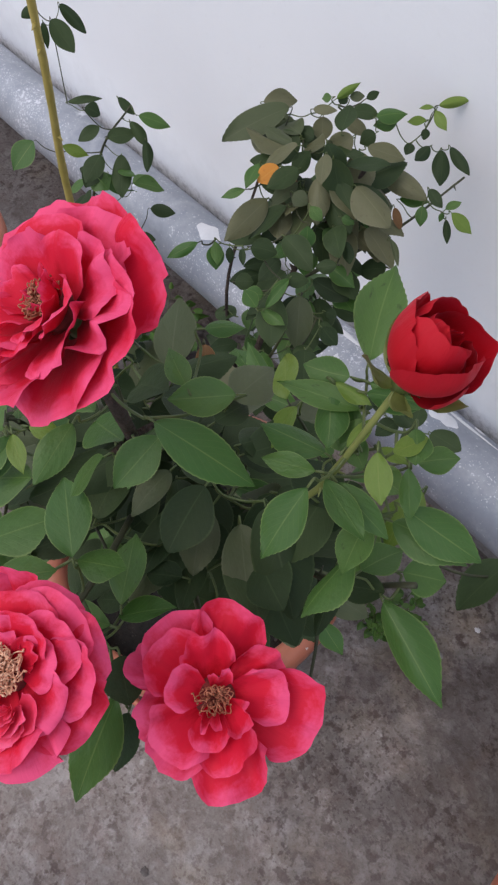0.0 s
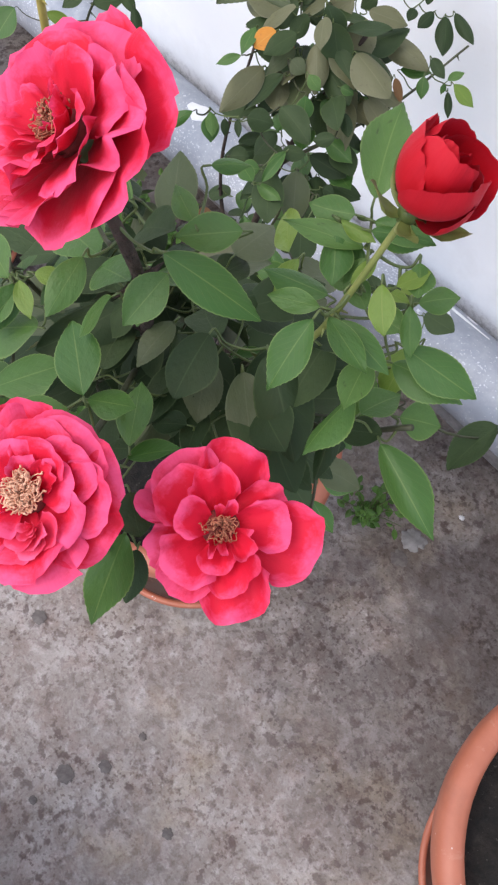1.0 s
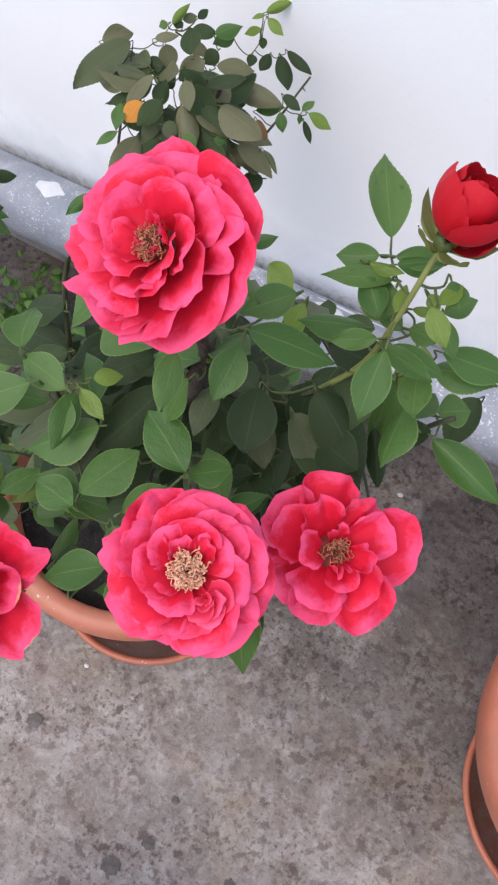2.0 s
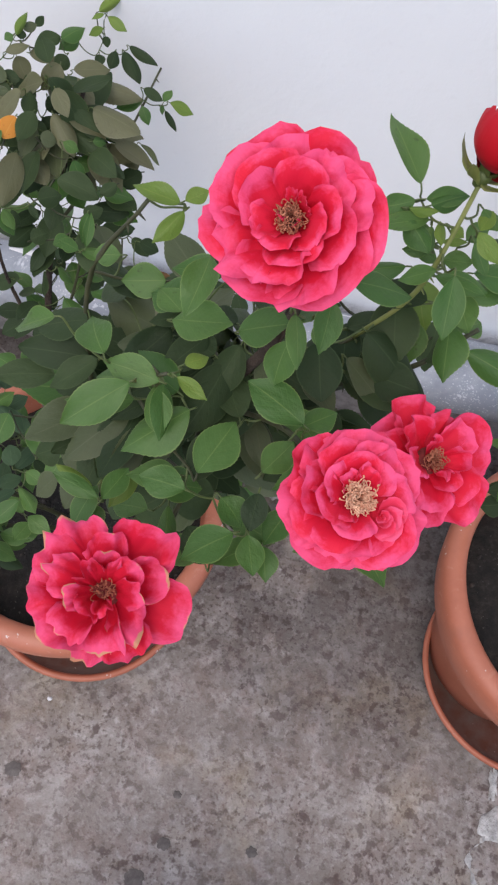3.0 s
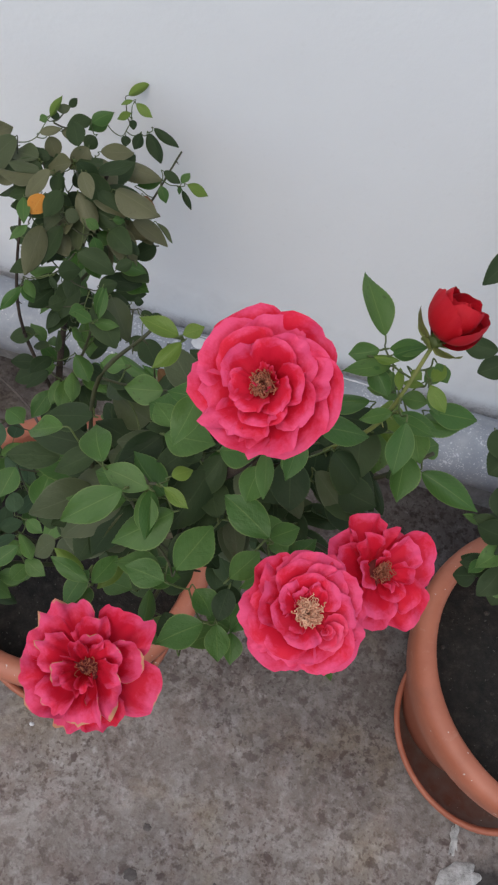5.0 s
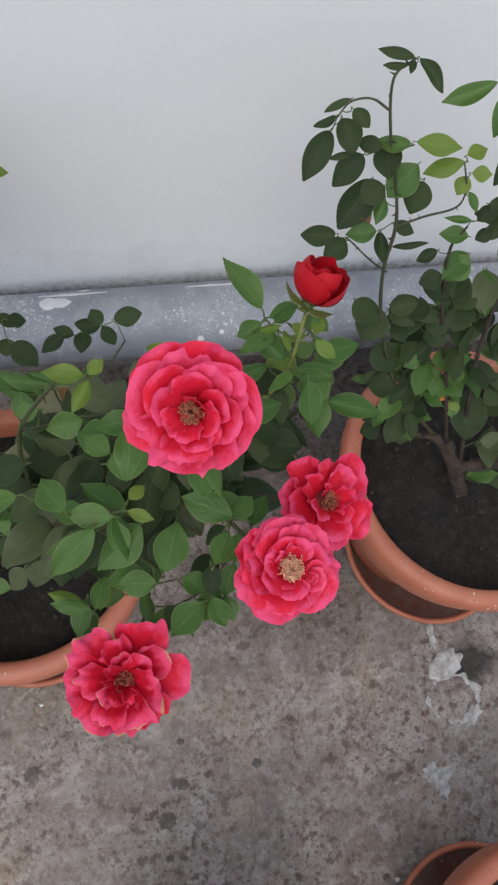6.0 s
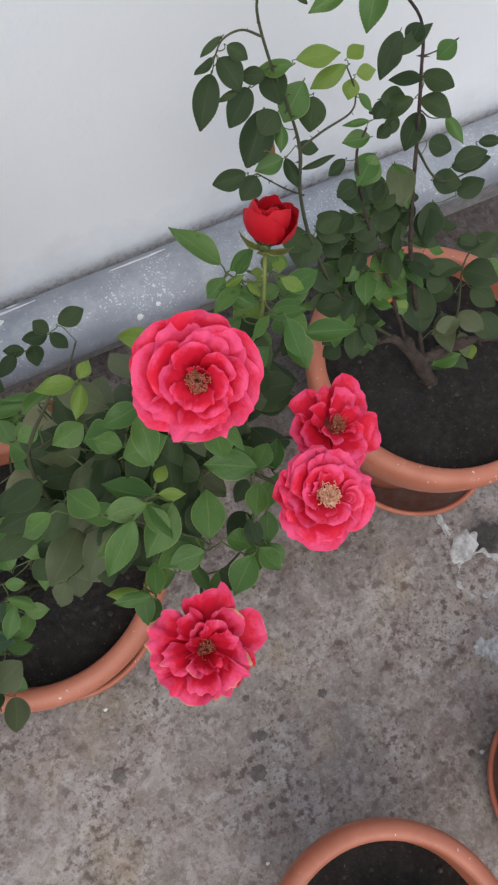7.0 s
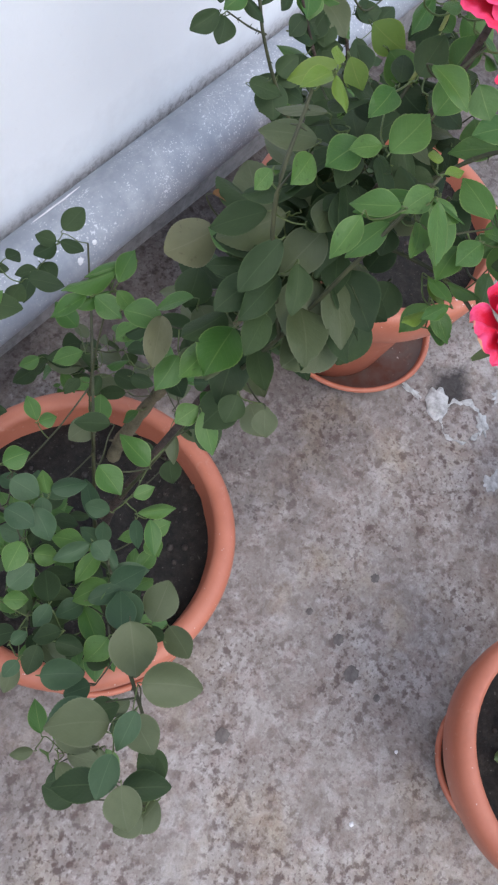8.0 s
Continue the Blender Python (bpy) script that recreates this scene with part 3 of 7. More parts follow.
def leaf(bush, stalk_end, tip, width, facing, tint="mid"):
    """A leaf blade between two points with its stalk back to the nearest cane."""
    a, b = Vector(stalk_end), Vector(tip)
    y = (b - a).normalized()
    z = Vector(facing)
    x = y.cross(z).normalized()
    z = x.cross(y)
    m = Matrix((x * width, y * (b - a).length, z * (b - a).length)).transposed().to_4x4()
    m.translation = a
    data = BLADE[tint][BUSY.randrange(9)]
    ob = part("leaf", data, None, bush, at=m)
    near = min(CANES[bush.name], key=lambda q: (q - a).length + 0.6 * max(0, q.z - a.z))
    gap = (near - a).length
    if gap > 0.002:
        bm = bmesh.new()
        sag = Vector((0, 0, -0.10 * gap))
        under = z * -min(0.010, 0.22 * gap)
        line = smooth_line([near, near.lerp(a, 0.4) + sag + under, near.lerp(a, 0.8) + 0.5 * sag + under, a - y * 0.003 + 0.3 * under, a], 3)
        tube(bm, line, 0.0006 if gap < 0.03 else 0.0009, 0.0004, 5)
        stalk = new("leaf_stalk", mesh_of("leaf_stalk", bm, STALK if gap < 0.03 else GREEN_CANE))
        CANES[bush.name] += line[2:10:2]
        stalk.parent = ob
        stalk.matrix_parent_inverse = m.inverted()
    return ob


def fill(bush, centre, radii, count, size, tints, seed):
    """Leaves scattered through the inner crown, hanging outwards from its middle."""
    rng = random.Random(seed)
    c = Vector(centre)
    for _ in range(count):
        d = Vector((rng.gauss(0, 1), rng.gauss(0, 1), rng.gauss(0, 1))).normalized()
        q = c + Vector([d[i] * radii[i] * rng.uniform(0.35, 1) for i in range(3)])
        out = (Vector((d.x, d.y, rng.uniform(-0.5, 0.25)))).normalized()
        s = size * rng.uniform(0.7, 1.25)
        up = Vector((rng.uniform(-0.5, 0.5), rng.uniform(-0.6, 0.3), 1)).normalized()
        leaf(bush, q, q + out * s, s * rng.uniform(0.5, 0.68), up, rng.choice(tints))


# flowers
def petal(length, spread, start, bend, wrap, roll, ruffle, seed, shoulder=0.3, power=3.0, claw=0.05, nibble=1.0):
    """A broad petal round the flower's axis (z): its middle line leaves the axis at `start` degrees and turns to `bend`;
    spread: half its angle round the axis (radians); wrap: 1 follows the axis, less is flatter; roll: how far its rim curls out (degrees)."""
    bm = bmesh.new()
    uv = bm.loops.layers.uv.new("UVMap")
    nu, nv, fine = 24, 14, 30
    rows, places = [[] for _ in range(nv + 1)], {}
    for i in range(nu + 1):
        u = math.sin(math.pi * (i / nu - 0.5))
        curl = roll * (1 + 0.9 * noise.noise((seed * 1.7, u * 1.6, 2.2)))
        line, r, z = [], claw * length, 0.0
        for k in range(fine + 1):
            t = k / fine
            phi = radians(start + (bend - start) * t ** 1.1 + curl * (max(0, t - 0.62) / 0.38) ** 1.6)
            line.append((r, z, phi))
            r += math.sin(phi) * length / fine
            z += math.cos(phi) * length / fine
        # round shoulders, a small point in the middle and a nibbled, wavy rim
        reach = 1 - shoulder * abs(u) ** power + 0.04 * nibble * math.exp(-(u * 6) ** 2) + 0.07 * noise.noise((seed * 3.1, u * 2.4, 1.7)) + 0.04 * nibble * noise.noise((seed * 1.3, u * 8.5, 4.1))
        for j in range(nv + 1):
            v = (j / nv) ** 0.8
            k = min(max(v * reach, 0), 1) * fine
            lo = min(int(k), fine - 1)
            pr, pz, phi = (line[lo][n] + (line[lo + 1][n] - line[lo][n]) * (k - lo) for n in range(3))
            a = u * spread * wrap
            x, y = pr - pr * (1 - math.cos(a)) / wrap, pr * math.sin(a) / wrap
            wave = ruffle * length * (v ** 2 * noise.noise((seed, u * 1.8, v * 1.2)) + 0.6 * v ** 3 * noise.noise((seed + 9, u * 4.6, v * 1.5)) + 0.3 * nibble * v ** 6 * noise.noise((seed + 4, u * 9.0, 0.3)))
            q = bm.verts.new((x - math.cos(phi) * wave * math.cos(a), y - math.cos(phi) * wave * math.sin(a), pz + math.sin(phi) * wave))
            places[q] = (0.5 + 0.5 * u, v)
            rows[j].append(q)
    for a, b in zip(rows, rows[1:]):
        for i in range(nu):
            f = bm.faces.new((a[i], a[i + 1], b[i + 1], b[i]))
            for loop in f.loops:
                loop[uv].uv = places[loop.vert]
    return bm


def facing(centre, axis, spin=0.0):
    """A frame whose z is the axis and whose x lies along the wall."""
    z = Vector(axis).normalized()
    x = (Vector((1, 0, 0)) - z * z.x).normalized()
    m = Matrix((x, z.cross(x), z)).transposed().to_4x4()
    return Matrix.Translation(centre) @ m @ pose(0, 0, 0, 0, 0, spin)


def calyx(size, spread, start=25, drop=0.0):
    """The green hip with its five sepals."""
    bm = lathe([(0, -0.50 * size), (0.10 * size, -0.50 * size), (0.17 * size, -0.36 * size), (0.20 * size, -0.22 * size), (0.15 * size, -0.10 * size), (0, -0.08 * size)], 14)
    for k in range(5):
        a = 2 * math.pi * k / 5 + 0.3
        turn = Matrix.Rotation(a, 3, "Z")
        rows = []
        for j in range(6):
            s = j / 5
            phi = radians(start + spread * s)
            rad, h = 0.13 * size + math.sin(phi) * s * 0.55 * size, -0.15 * size + math.cos(phi) * s * 0.55 * size
            w = 0.10 * size * (1 - s) ** 0.7 + 0.001
            rows.append([bm.verts.new(turn @ Vector((rad + (0.02 * size if side else 0), side * w, h))) for side in (-1, 0, 1)])
        for p, q in zip(rows, rows[1:]):
            for i in (0, 1):
                bm.faces.new((p[i], p[i + 1], q[i + 1], q[i]))
    bmesh.ops.translate(bm, verts=bm.verts, vec=(0, 0, -drop * size))
    return bm


def stamens(size, count, seed):
    bm = bmesh.new()
    rng = random.Random(seed)
    for _ in range(count):
        a, spread, h = rng.uniform(0, 2 * math.pi), rng.uniform(0.03, 0.25) * size, rng.uniform(0.14, 0.27) * size
        d = Vector((math.cos(a), math.sin(a), 0))
        e = d.cross(Vector((0, 0, 1))) * rng.uniform(-0.12, 0.12) * size
        line = [d * 0.03 * size, d * spread * 0.7 + Vector((0, 0, h * 0.7)), d * spread + e * 0.6 + Vector((0, 0, h)), d * spread * rng.uniform(0.5, 1.1) + e + Vector((0, 0, h * rng.uniform(0.8, 1.0)))]
        tube(bm, smooth_line(line, 3), 0.0065 * size, 0.0075 * size, 4)
        tube(bm, [line[-1], line[-1] + Vector((rng.uniform(-1, 1), rng.uniform(-1, 1), rng.uniform(-0.3, 0.6))) * 0.035 * size], 0.015 * size, 0.010 * size, 5)
    return bm


def petals(flower, rings, size, skin, seed, ruffle, middle=(0, 0), claw=0.05, nibble=1.0):
    """Rings of (angles, length, spread, start, bend, wrap, height, roll), lengths in shares of the flower's radius."""
    rng = random.Random(seed)
    for n, (angles, length, spread, start, bend, wrap, high, roll) in enumerate(rings):
        for k, a in enumerate(angles):
            bm = petal(length * size * rng.uniform(0.93, 1.06), spread * rng.uniform(0.9, 1.12), start + rng.uniform(-7, 7), bend + rng.uniform(-9, 9), wrap * rng.uniform(0.8, 1.2), roll * rng.uniform(0.4, 1.5), ruffle * rng.uniform(0.6, 1.4), seed + n * 31 + k * 7.3, claw=claw, nibble=nibble * (1.0 - 0.14 * n))
            part("petal", bm, skin, flower, at=pose(middle[0] * size, middle[1] * size, (high + 0.004 * k) * size, 0, 0, a + rng.uniform(-5, 5)) @ pose(0, 0, 0, rng.uniform(5, 12)))


def rose(bush, centre, axis, size, rings, skin, seed, label, heart=110, ruffle=0.2, tuft=1.0, dust=None, claw=0.05, nibble=1.0):
    """An open rose with its hip, petals and stamens."""
    flower = part("flower", calyx(size, 50, 88, 0.26), STALK, bush, label, facing(centre, axis))
    petals(flower, rings, size, skin, seed, ruffle, claw=claw, nibble=nibble)
    part("receptacle", lathe([(0.0, -0.16 * size), (0.26 * size, -0.14 * size), (0.24 * size, -0.03 * size), (0.10 * size, 0.05 * size), (0.0, 0.06 * size)], 18), HEART, flower, "dark red heart under the stamens")
    if heart:
        tagged(part("stamen_tuft", stamens(size * tuft, heart, seed), dust or STAMEN, flower, "curled withered brown stamens" if dust else "curled golden stamens"), kind="stuff")
    return flower


FULL = (((244, 318, 10, 70, 130, 190), 1.08, 0.80, 78, 64, 0.9, -0.36, 34), ((295, 35, 105, 160, 225), 1.0, 0.78, 68, 52, 1.0, -0.26, 50), ((268, 345, 140, 60), 0.90, 0.80, 58, 44, 1.0, -0.17, 62),
        ((90, 165, 290, 20), 0.76, 0.80, 52, 32, 1.0, -0.09, 55), ((265, 205, 340), 0.60, 0.80, 46, 26, 1.0, -0.03, 62), ((100, 50), 0.46, 0.62, 44, -4, 1.1, 0.0, 20), ((320, 205), 0.30, 0.5, 50, -30, 1.1, 0.03, 50))
ROUND = (((20, 65, 110, 155, 200, 245, 290, 335), 1.05, 0.62, 84, 82, 0.9, -0.24, 18), ((40, 95, 150, 205, 262, 315), 0.96, 0.70, 78, 70, 1.0, -0.17, 35), ((15, 75, 130, 185, 240, 300), 0.86, 0.74, 70, 58, 1.0, -0.11, 45),
         ((60, 110, 160, 215, 265), 0.70, 0.78, 62, 46, 1.0, -0.05, 45), ((85, 145, 235), 0.52, 0.75, 58, 32, 1.0, -0.02, 30))
SWIRL = (((330, 30), 0.50, 1.0, 64, 40, 1.0, -0.02, 30), ((300, 355), 0.40, 1.05, 56, 28, 1.0, 0.03, 32), ((325,), 0.31, 1.2, 46, 18, 1.0, 0.08, 30), ((280, 20), 0.22, 1.15, 36, 6, 1.0, 0.12, 20), ((330, 150), 0.14, 1.2, 22, -4, 1.0, 0.16, 10))
OPEN = (((121, 171), 1.0, 0.62, 78, 68, 0.9, -0.22, 12), ((206,), 1.06, 0.34, 84, 84, 0.9, -0.30, 10), ((246, 281), 0.92, 0.5, 82, 74, 0.9, -0.26, 25), ((328, 31), 1.10, 0.60, 78, 66, 0.9, -0.22, 16), ((75, 190), 0.86, 0.6, 70, 56, 1.0, -0.16, 30),
        ((145, 271, 340, 56), 0.84, 0.62, 66, 46, 1.0, -0.12, 45), ((215, 316, 20), 0.66, 0.62, 54, 24, 1.1, -0.07, 50), ((131, 300), 0.52, 0.6, 46, 8, 1.1, -0.02, 40))
LOOSE = (((61,), 1.14, 0.60, 76, 62, 0.75, -0.20, -6), ((352,), 1.10, 0.58, 80, 70, 0.8, -0.22, 6), ((305, 268, 230), 0.98, 0.56, 76, 64, 0.9, -0.20, 30), ((134, 164, 198), 0.99, 0.54, 74, 56, 0.9, -0.18, 48),
         ((100, 26), 0.80, 0.60, 68, 48, 1.0, -0.13, 40), ((178, 285, 240, 325), 0.84, 0.60, 60, 34, 1.0, -0.12, 85), ((140, 215, 20), 0.76, 0.60, 50, 6, 1.0, -0.07, 70), ((104, 52), 0.66, 0.66, 54, 14, 1.0, -0.03, 75), ((290, 245), 0.60, 0.66, 42, -14, 1.0, -0.02, 90))
BUD = (((90, 210, 330), 0.0310, 1.25, 80, -36, 1.0, -0.005, 24), ((30, 150, 270), 0.0285, 1.2, 70, -40, 1.0, -0.004, 12), ((80, 200, 320), 0.0245, 1.1, 56, -38, 1.0, -0.003, 6), ((20, 140, 260), 0.0215, 1.2, 40, -32, 1.0, -0.001, 0), ((60, 240), 0.019, 1.3, 22, -22, 1.0, 0.0, 0))


# the blooming rose bush
bush = plant("rose_bush", (-0.085, 0.467, 0.275), "leaning rose bush with four pink-red blooms and a bud")
cane(bush, ((-0.085, 0.467, 0.262), (-0.07, 0.45, 0.42), (-0.02, 0.41, 0.62), (0.05, 0.375, 0.80), (0.080, 0.362, 0.90), (0.074, 0.356, 0.955)), 0.0055, 0.0016, BARK, 14)
cane(bush, ((-0.02, 0.41, 0.62), (0.06, 0.40, 0.76), (0.115, 0.394, 0.857)), 0.0020, 0.0014, GREEN_CANE, 6)
cane(bush, ((0.115, 0.394, 0.857), (0.130, 0.394, 0.890), (0.136, 0.399, 0.914), (0.1408, 0.413, 0.9487)), 0.0012, 0.0011, YOUNG_CANE, 3)
cane(bush, ((0.06, 0.40, 0.76), (0.14, 0.395, 0.83), (0.172, 0.405, 0.868)), 0.0024, 0.0014, GREEN_CANE, 6)
cane(bush, ((-0.02, 0.41, 0.62), (-0.01, 0.37, 0.75), (0.012, 0.345, 0.85), (0.036, 0.336, 0.885)), 0.0026, 0.0011, GREEN_CANE, 8)
cane(bush, ((0.05, 0.375, 0.80), (0.050, 0.31, 0.815), (0.034, 0.268, 0.815), (0.027, 0.257, 0.828)), 0.0020, 0.0014, GREEN_CANE, 6)
cane(bush, ((0.05, 0.375, 0.80), (0.09, 0.335, 0.86), (0.108, 0.302, 0.880), (0.113, 0.292, 0.896)), 0.0020, 0.0014, GREEN_CANE, 5)
cane(bush, ((0.05, 0.375, 0.80), (0.11, 0.355, 0.83), (0.140, 0.338, 0.848), (0.147, 0.332, 0.858)), 0.0020, 0.0014, GREEN_CANE, 5)
cane(bush, ((-0.01, 0.37, 0.75), (-0.015, 0.395, 0.85), (0.012, 0.406, 0.905)), 0.0022, 0.0012, GREEN_CANE, 3)
cane(bush, ((-0.085, 0.46, 0.27), (-0.10, 0.44, 0.38), (-0.135, 0.405, 0.49), (-0.15, 0.385, 0.53)), 0.0040, 0.0014, GREEN_CANE, 8)
cane(bush, ((-0.09, 0.46, 0.27), (-0.15, 0.40, 0.41), (-0.19, 0.335, 0.51), (-0.225, 0.28, 0.55)), 0.0040, 0.0016, GREEN_CANE, 8)
cane(bush, ((-0.09, 0.47, 0.27), (-0.17, 0.45, 0.40), (-0.215, 0.42, 0.49)), 0.0036, 0.0014, GREEN_CANE, 6)
cane(bush, ((-0.08, 0.475, 0.27), (-0.05, 0.50, 0.43), (0.02, 0.565, 0.51), (0.070, 0.615, 0.553)), 0.0034, 0.0012, GREEN_CANE, 6)
cane(bush, ((-0.05, 0.50, 0.43), (-0.045, 0.505, 0.56), (-0.022, 0.505, 0.665)), 0.0011, 0.0007, GREEN_CANE, 4)
cane(bush, ((-0.07, 0.45, 0.42), (-0.065, 0.42, 0.55), (-0.045, 0.40, 0.645)), 0.0030, 0.0012, GREEN_CANE, 4)
cane(bush, ((-0.10, 0.48, 0.27), (-0.13, 0.55, 0.33), (-0.19, 0.62, 0.345), (-0.26, 0.66, 0.35)), 0.0036, 0.0016, DEAD, 6, label="dead grey twig")
cane(bush, ((-0.13, 0.55, 0.33), (-0.15, 0.61, 0.35), (-0.14, 0.65, 0.352)), 0.0024, 0.0010, DEAD, 2, label="dead grey twig")
cane(bush, ((0.0, 0.525, 0.262), (0.018, 0.523, 0.31), (0.048, 0.512, 0.375), (0.062, 0.492, 0.45)), 0.0085, 0.0062, STOCK, 5, label="thick knotty green-brown rose stock")
cane(bush, ((0.062, 0.492, 0.45), (0.06, 0.45, 0.58), (0.055, 0.405, 0.71), (0.05, 0.375, 0.80)), 0.0048, 0.0030, STOCK, 8)
rose(bush, (0.0712, 0.3545, 0.966), (-0.24, -0.46, 0.85), 0.0247, FULL, PINK, 3, "large open pink-red rose with withered brown stamens", 120, 0.26, 1.0, STAMEN_BROWN, 0.2)
full = rose(bush, (0.1155, 0.2905, 0.902), (0.06, -0.28, 0.96), 0.0236, ROUND, PINK, 17, "round full pink-red rose with golden stamens", 200, 0.26, 1.15, claw=0.14)
petals(full, SWIRL, 0.0236, PALE, 91, 0.12, (0.36, -0.20))
rose(bush, (0.153, 0.331, 0.866), (0.28, -0.20, 0.93), 0.0272, OPEN, PINK, 29, "wide open pink-red rose with brown-edged petals", 80, 0.30, 0.9, STAMEN_BROWN, 0.14, 0.6)
rose(bush, (0.0285, 0.2555, 0.838), (0.0, -0.28, 0.96), 0.0312, LOOSE, CORAL, 43, "overblown pink-red rose with browned petal edges", 30, 0.30, 0.8, STAMEN_BROWN, 0.1, 0.35)
bud = part("bud", calyx(0.018, 22), STALK, bush, "deep red rosebud just opening", facing((0.1420, 0.4145, 0.9522), (0.26, 0.20, 0.94)))
petals(bud, BUD, 0.86, RED, 70, 0.07)
for k in range(5):
    part("sepal", petal(0.0185, 0.5, 84, 10, 0.6, 25, 0.1, 200 + k, 0.95, 1.2, 0.1, 0.0), YOUNG_CANE, bud, at=pose(0, 0, -0.0062, 0, 0, 72 * k - 130))
leaf(bush, (0.122, 0.424, 0.929), (0.106, 0.452, 0.940), 0.016, (0.15, -0.27, 0.95), "mid")
leaf(bush, (0.129, 0.414, 0.920), (0.106, 0.401, 0.924), 0.009, (0.29, -0.21, 0.94), "mid")
leaf(bush, (0.128, 0.414, 0.919), (0.114, 0.417, 0.917), 0.007, (-0.15, -0.34, 0.93), "light")
leaf(bush, (0.128, 0.417, 0.925), (0.144, 0.428, 0.925), 0.009, (0.19, -0.27, 0.94), "mid")
leaf(bush, (0.150, 0.420, 0.907), (0.159, 0.428, 0.912), 0.009, (-0.01, -0.51, 0.86), "mid")
leaf(bush, (0.151, 0.413, 0.914), (0.161, 0.404, 0.905), 0.007, (0.05, -0.67, 0.74), "mid")
leaf(bush, (0.155, 0.407, 0.890), (0.180, 0.413, 0.894), 0.015, (-0.14, -0.11, 0.98), "mid")
leaf(bush, (0.136, 0.393, 0.911), (0.157, 0.386, 0.915), 0.009, (-0.23, -0.24, 0.94), "mid")
leaf(bush, (0.139, 0.381, 0.927), (0.141, 0.361, 0.911), 0.013, (0.13, -0.64, 0.76), "mid")
leaf(bush, (0.134, 0.390, 0.918), (0.120, 0.381, 0.918), 0.008, (0.30, -0.54, 0.79), "mid")
leaf(bush, (0.098, 0.361, 0.935), (0.128, 0.373, 0.923), 0.014, (0.43, -0.12, 0.89), "mid")
leaf(bush, (0.103, 0.387, 0.927), (0.090, 0.371, 0.927), 0.012, (0.36, -0.28, 0.89), "mid")
leaf(bush, (0.126, 0.404, 0.901), (0.100, 0.399, 0.899), 0.011, (-0.07, -0.10, 0.99), "mid")
leaf(bush, (0.165, 0.408, 0.861), (0.178, 0.418, 0.859), 0.015, (0.28, -0.13, 0.95), "mid")
leaf(bush, (0.168, 0.394, 0.864), (0.203, 0.380, 0.862), 0.015, (-0.15, -0.54, 0.82), "mid")
leaf(bush, (0.166, 0.397, 0.864), (0.151, 0.389, 0.856), 0.012, (-0.23, -0.38, 0.90), "dark")
leaf(bush, (0.151, 0.398, 0.899), (0.157, 0.380, 0.896), 0.013, (-0.30, -0.26, 0.92), "mid")
leaf(bush, (0.144, 0.399, 0.841), (0.157, 0.375, 0.839), 0.009, (-0.10, -0.10, 0.99), "dark")
leaf(bush, (0.094, 0.324, 0.888), (0.069, 0.338, 0.892), 0.017, (0.06, -0.20, 0.98), "mid")
leaf(bush, (0.094, 0.325, 0.884), (0.107, 0.335, 0.886), 0.013, (-0.17, 0.09, 0.98), "mid")
leaf(bush, (0.080, 0.345, 0.930), (0.086, 0.326, 0.926), 0.010, (0.45, -0.07, 0.89), "mid")
leaf(bush, (0.094, 0.364, 0.918), (0.094, 0.344, 0.910), 0.013, (0.29, -0.33, 0.90), "mid")
leaf(bush, (0.033, 0.335, 0.879), (0.008, 0.338, 0.881), 0.014, (-0.00, -0.53, 0.85), "mid")
leaf(bush, (0.023, 0.332, 0.865), (-0.002, 0.321, 0.874), 0.012, (0.44, -0.28, 0.85), "mid")
leaf(bush, (0.034, 0.338, 0.873), (0.040, 0.314, 0.871), 0.012, (0.50, 0.07, 0.86), "mid")
leaf(bush, (0.040, 0.336, 0.884), (0.054, 0.330, 0.881), 0.007, (0.14, -0.17, 0.98), "light")
leaf(bush, (0.042, 0.342, 0.885), (0.051, 0.349, 0.885), 0.008, (0.01, -0.08, 1.00), "light")
leaf(bush, (0.118, 0.386, 0.873), (0.151, 0.367, 0.857), 0.022, (0.19, -0.41, 0.89), "dark")
leaf(bush, (0.097, 0.376, 0.872), (0.103, 0.351, 0.864), 0.021, (-0.11, -0.32, 0.94), "dark")
leaf(bush, (0.062, 0.342, 0.831), (0.052, 0.314, 0.829), 0.016, (0.33, -0.20, 0.92), "dark")
leaf(bush, (0.029, 0.315, 0.831), (0.020, 0.295, 0.829), 0.010, (0.29, -0.25, 0.92), "light")
leaf(bush, (0.066, 0.290, 0.822), (0.045, 0.279, 0.818), 0.015, (0.01, -0.38, 0.92), "mid")
leaf(bush, (0.121, 0.317, 0.862), (0.135, 0.310, 0.859), 0.015, (0.31, 0.20, 0.93), "dark")
leaf(bush, (0.125, 0.308, 0.841), (0.143, 0.279, 0.849), 0.017, (-0.12, 0.20, 0.97), "mid")
leaf(bush, (0.130, 0.308, 0.832), (0.141, 0.291, 0.828), 0.011, (0.07, -0.21, 0.98), "dark")
leaf(bush, (0.131, 0.413, 0.918), (0.132, 0.403, 0.912), 0.007, (0.25, -0.42, 0.87), "mid")
leaf(bush, (0.139, 0.415, 0.908), (0.149, 0.415, 0.912), 0.005, (-0.33, -0.22, 0.92), "light")
leaf(bush, (0.091, 0.378, 0.928), (0.078, 0.382, 0.932), 0.008, (0.24, -0.21, 0.95), "mid")
leaf(bush, (0.080, 0.395, 0.930), (0.087, 0.406, 0.929), 0.006, (0.30, -0.12, 0.95), "mid")
leaf(bush, (0.133, 0.407, 0.909), (0.122, 0.405, 0.910), 0.006, (0.21, -0.56, 0.80), "mid")
leaf(bush, (0.142, 0.423, 0.910), (0.148, 0.419, 0.910), 0.006, (-0.22, -0.24, 0.95), "light")
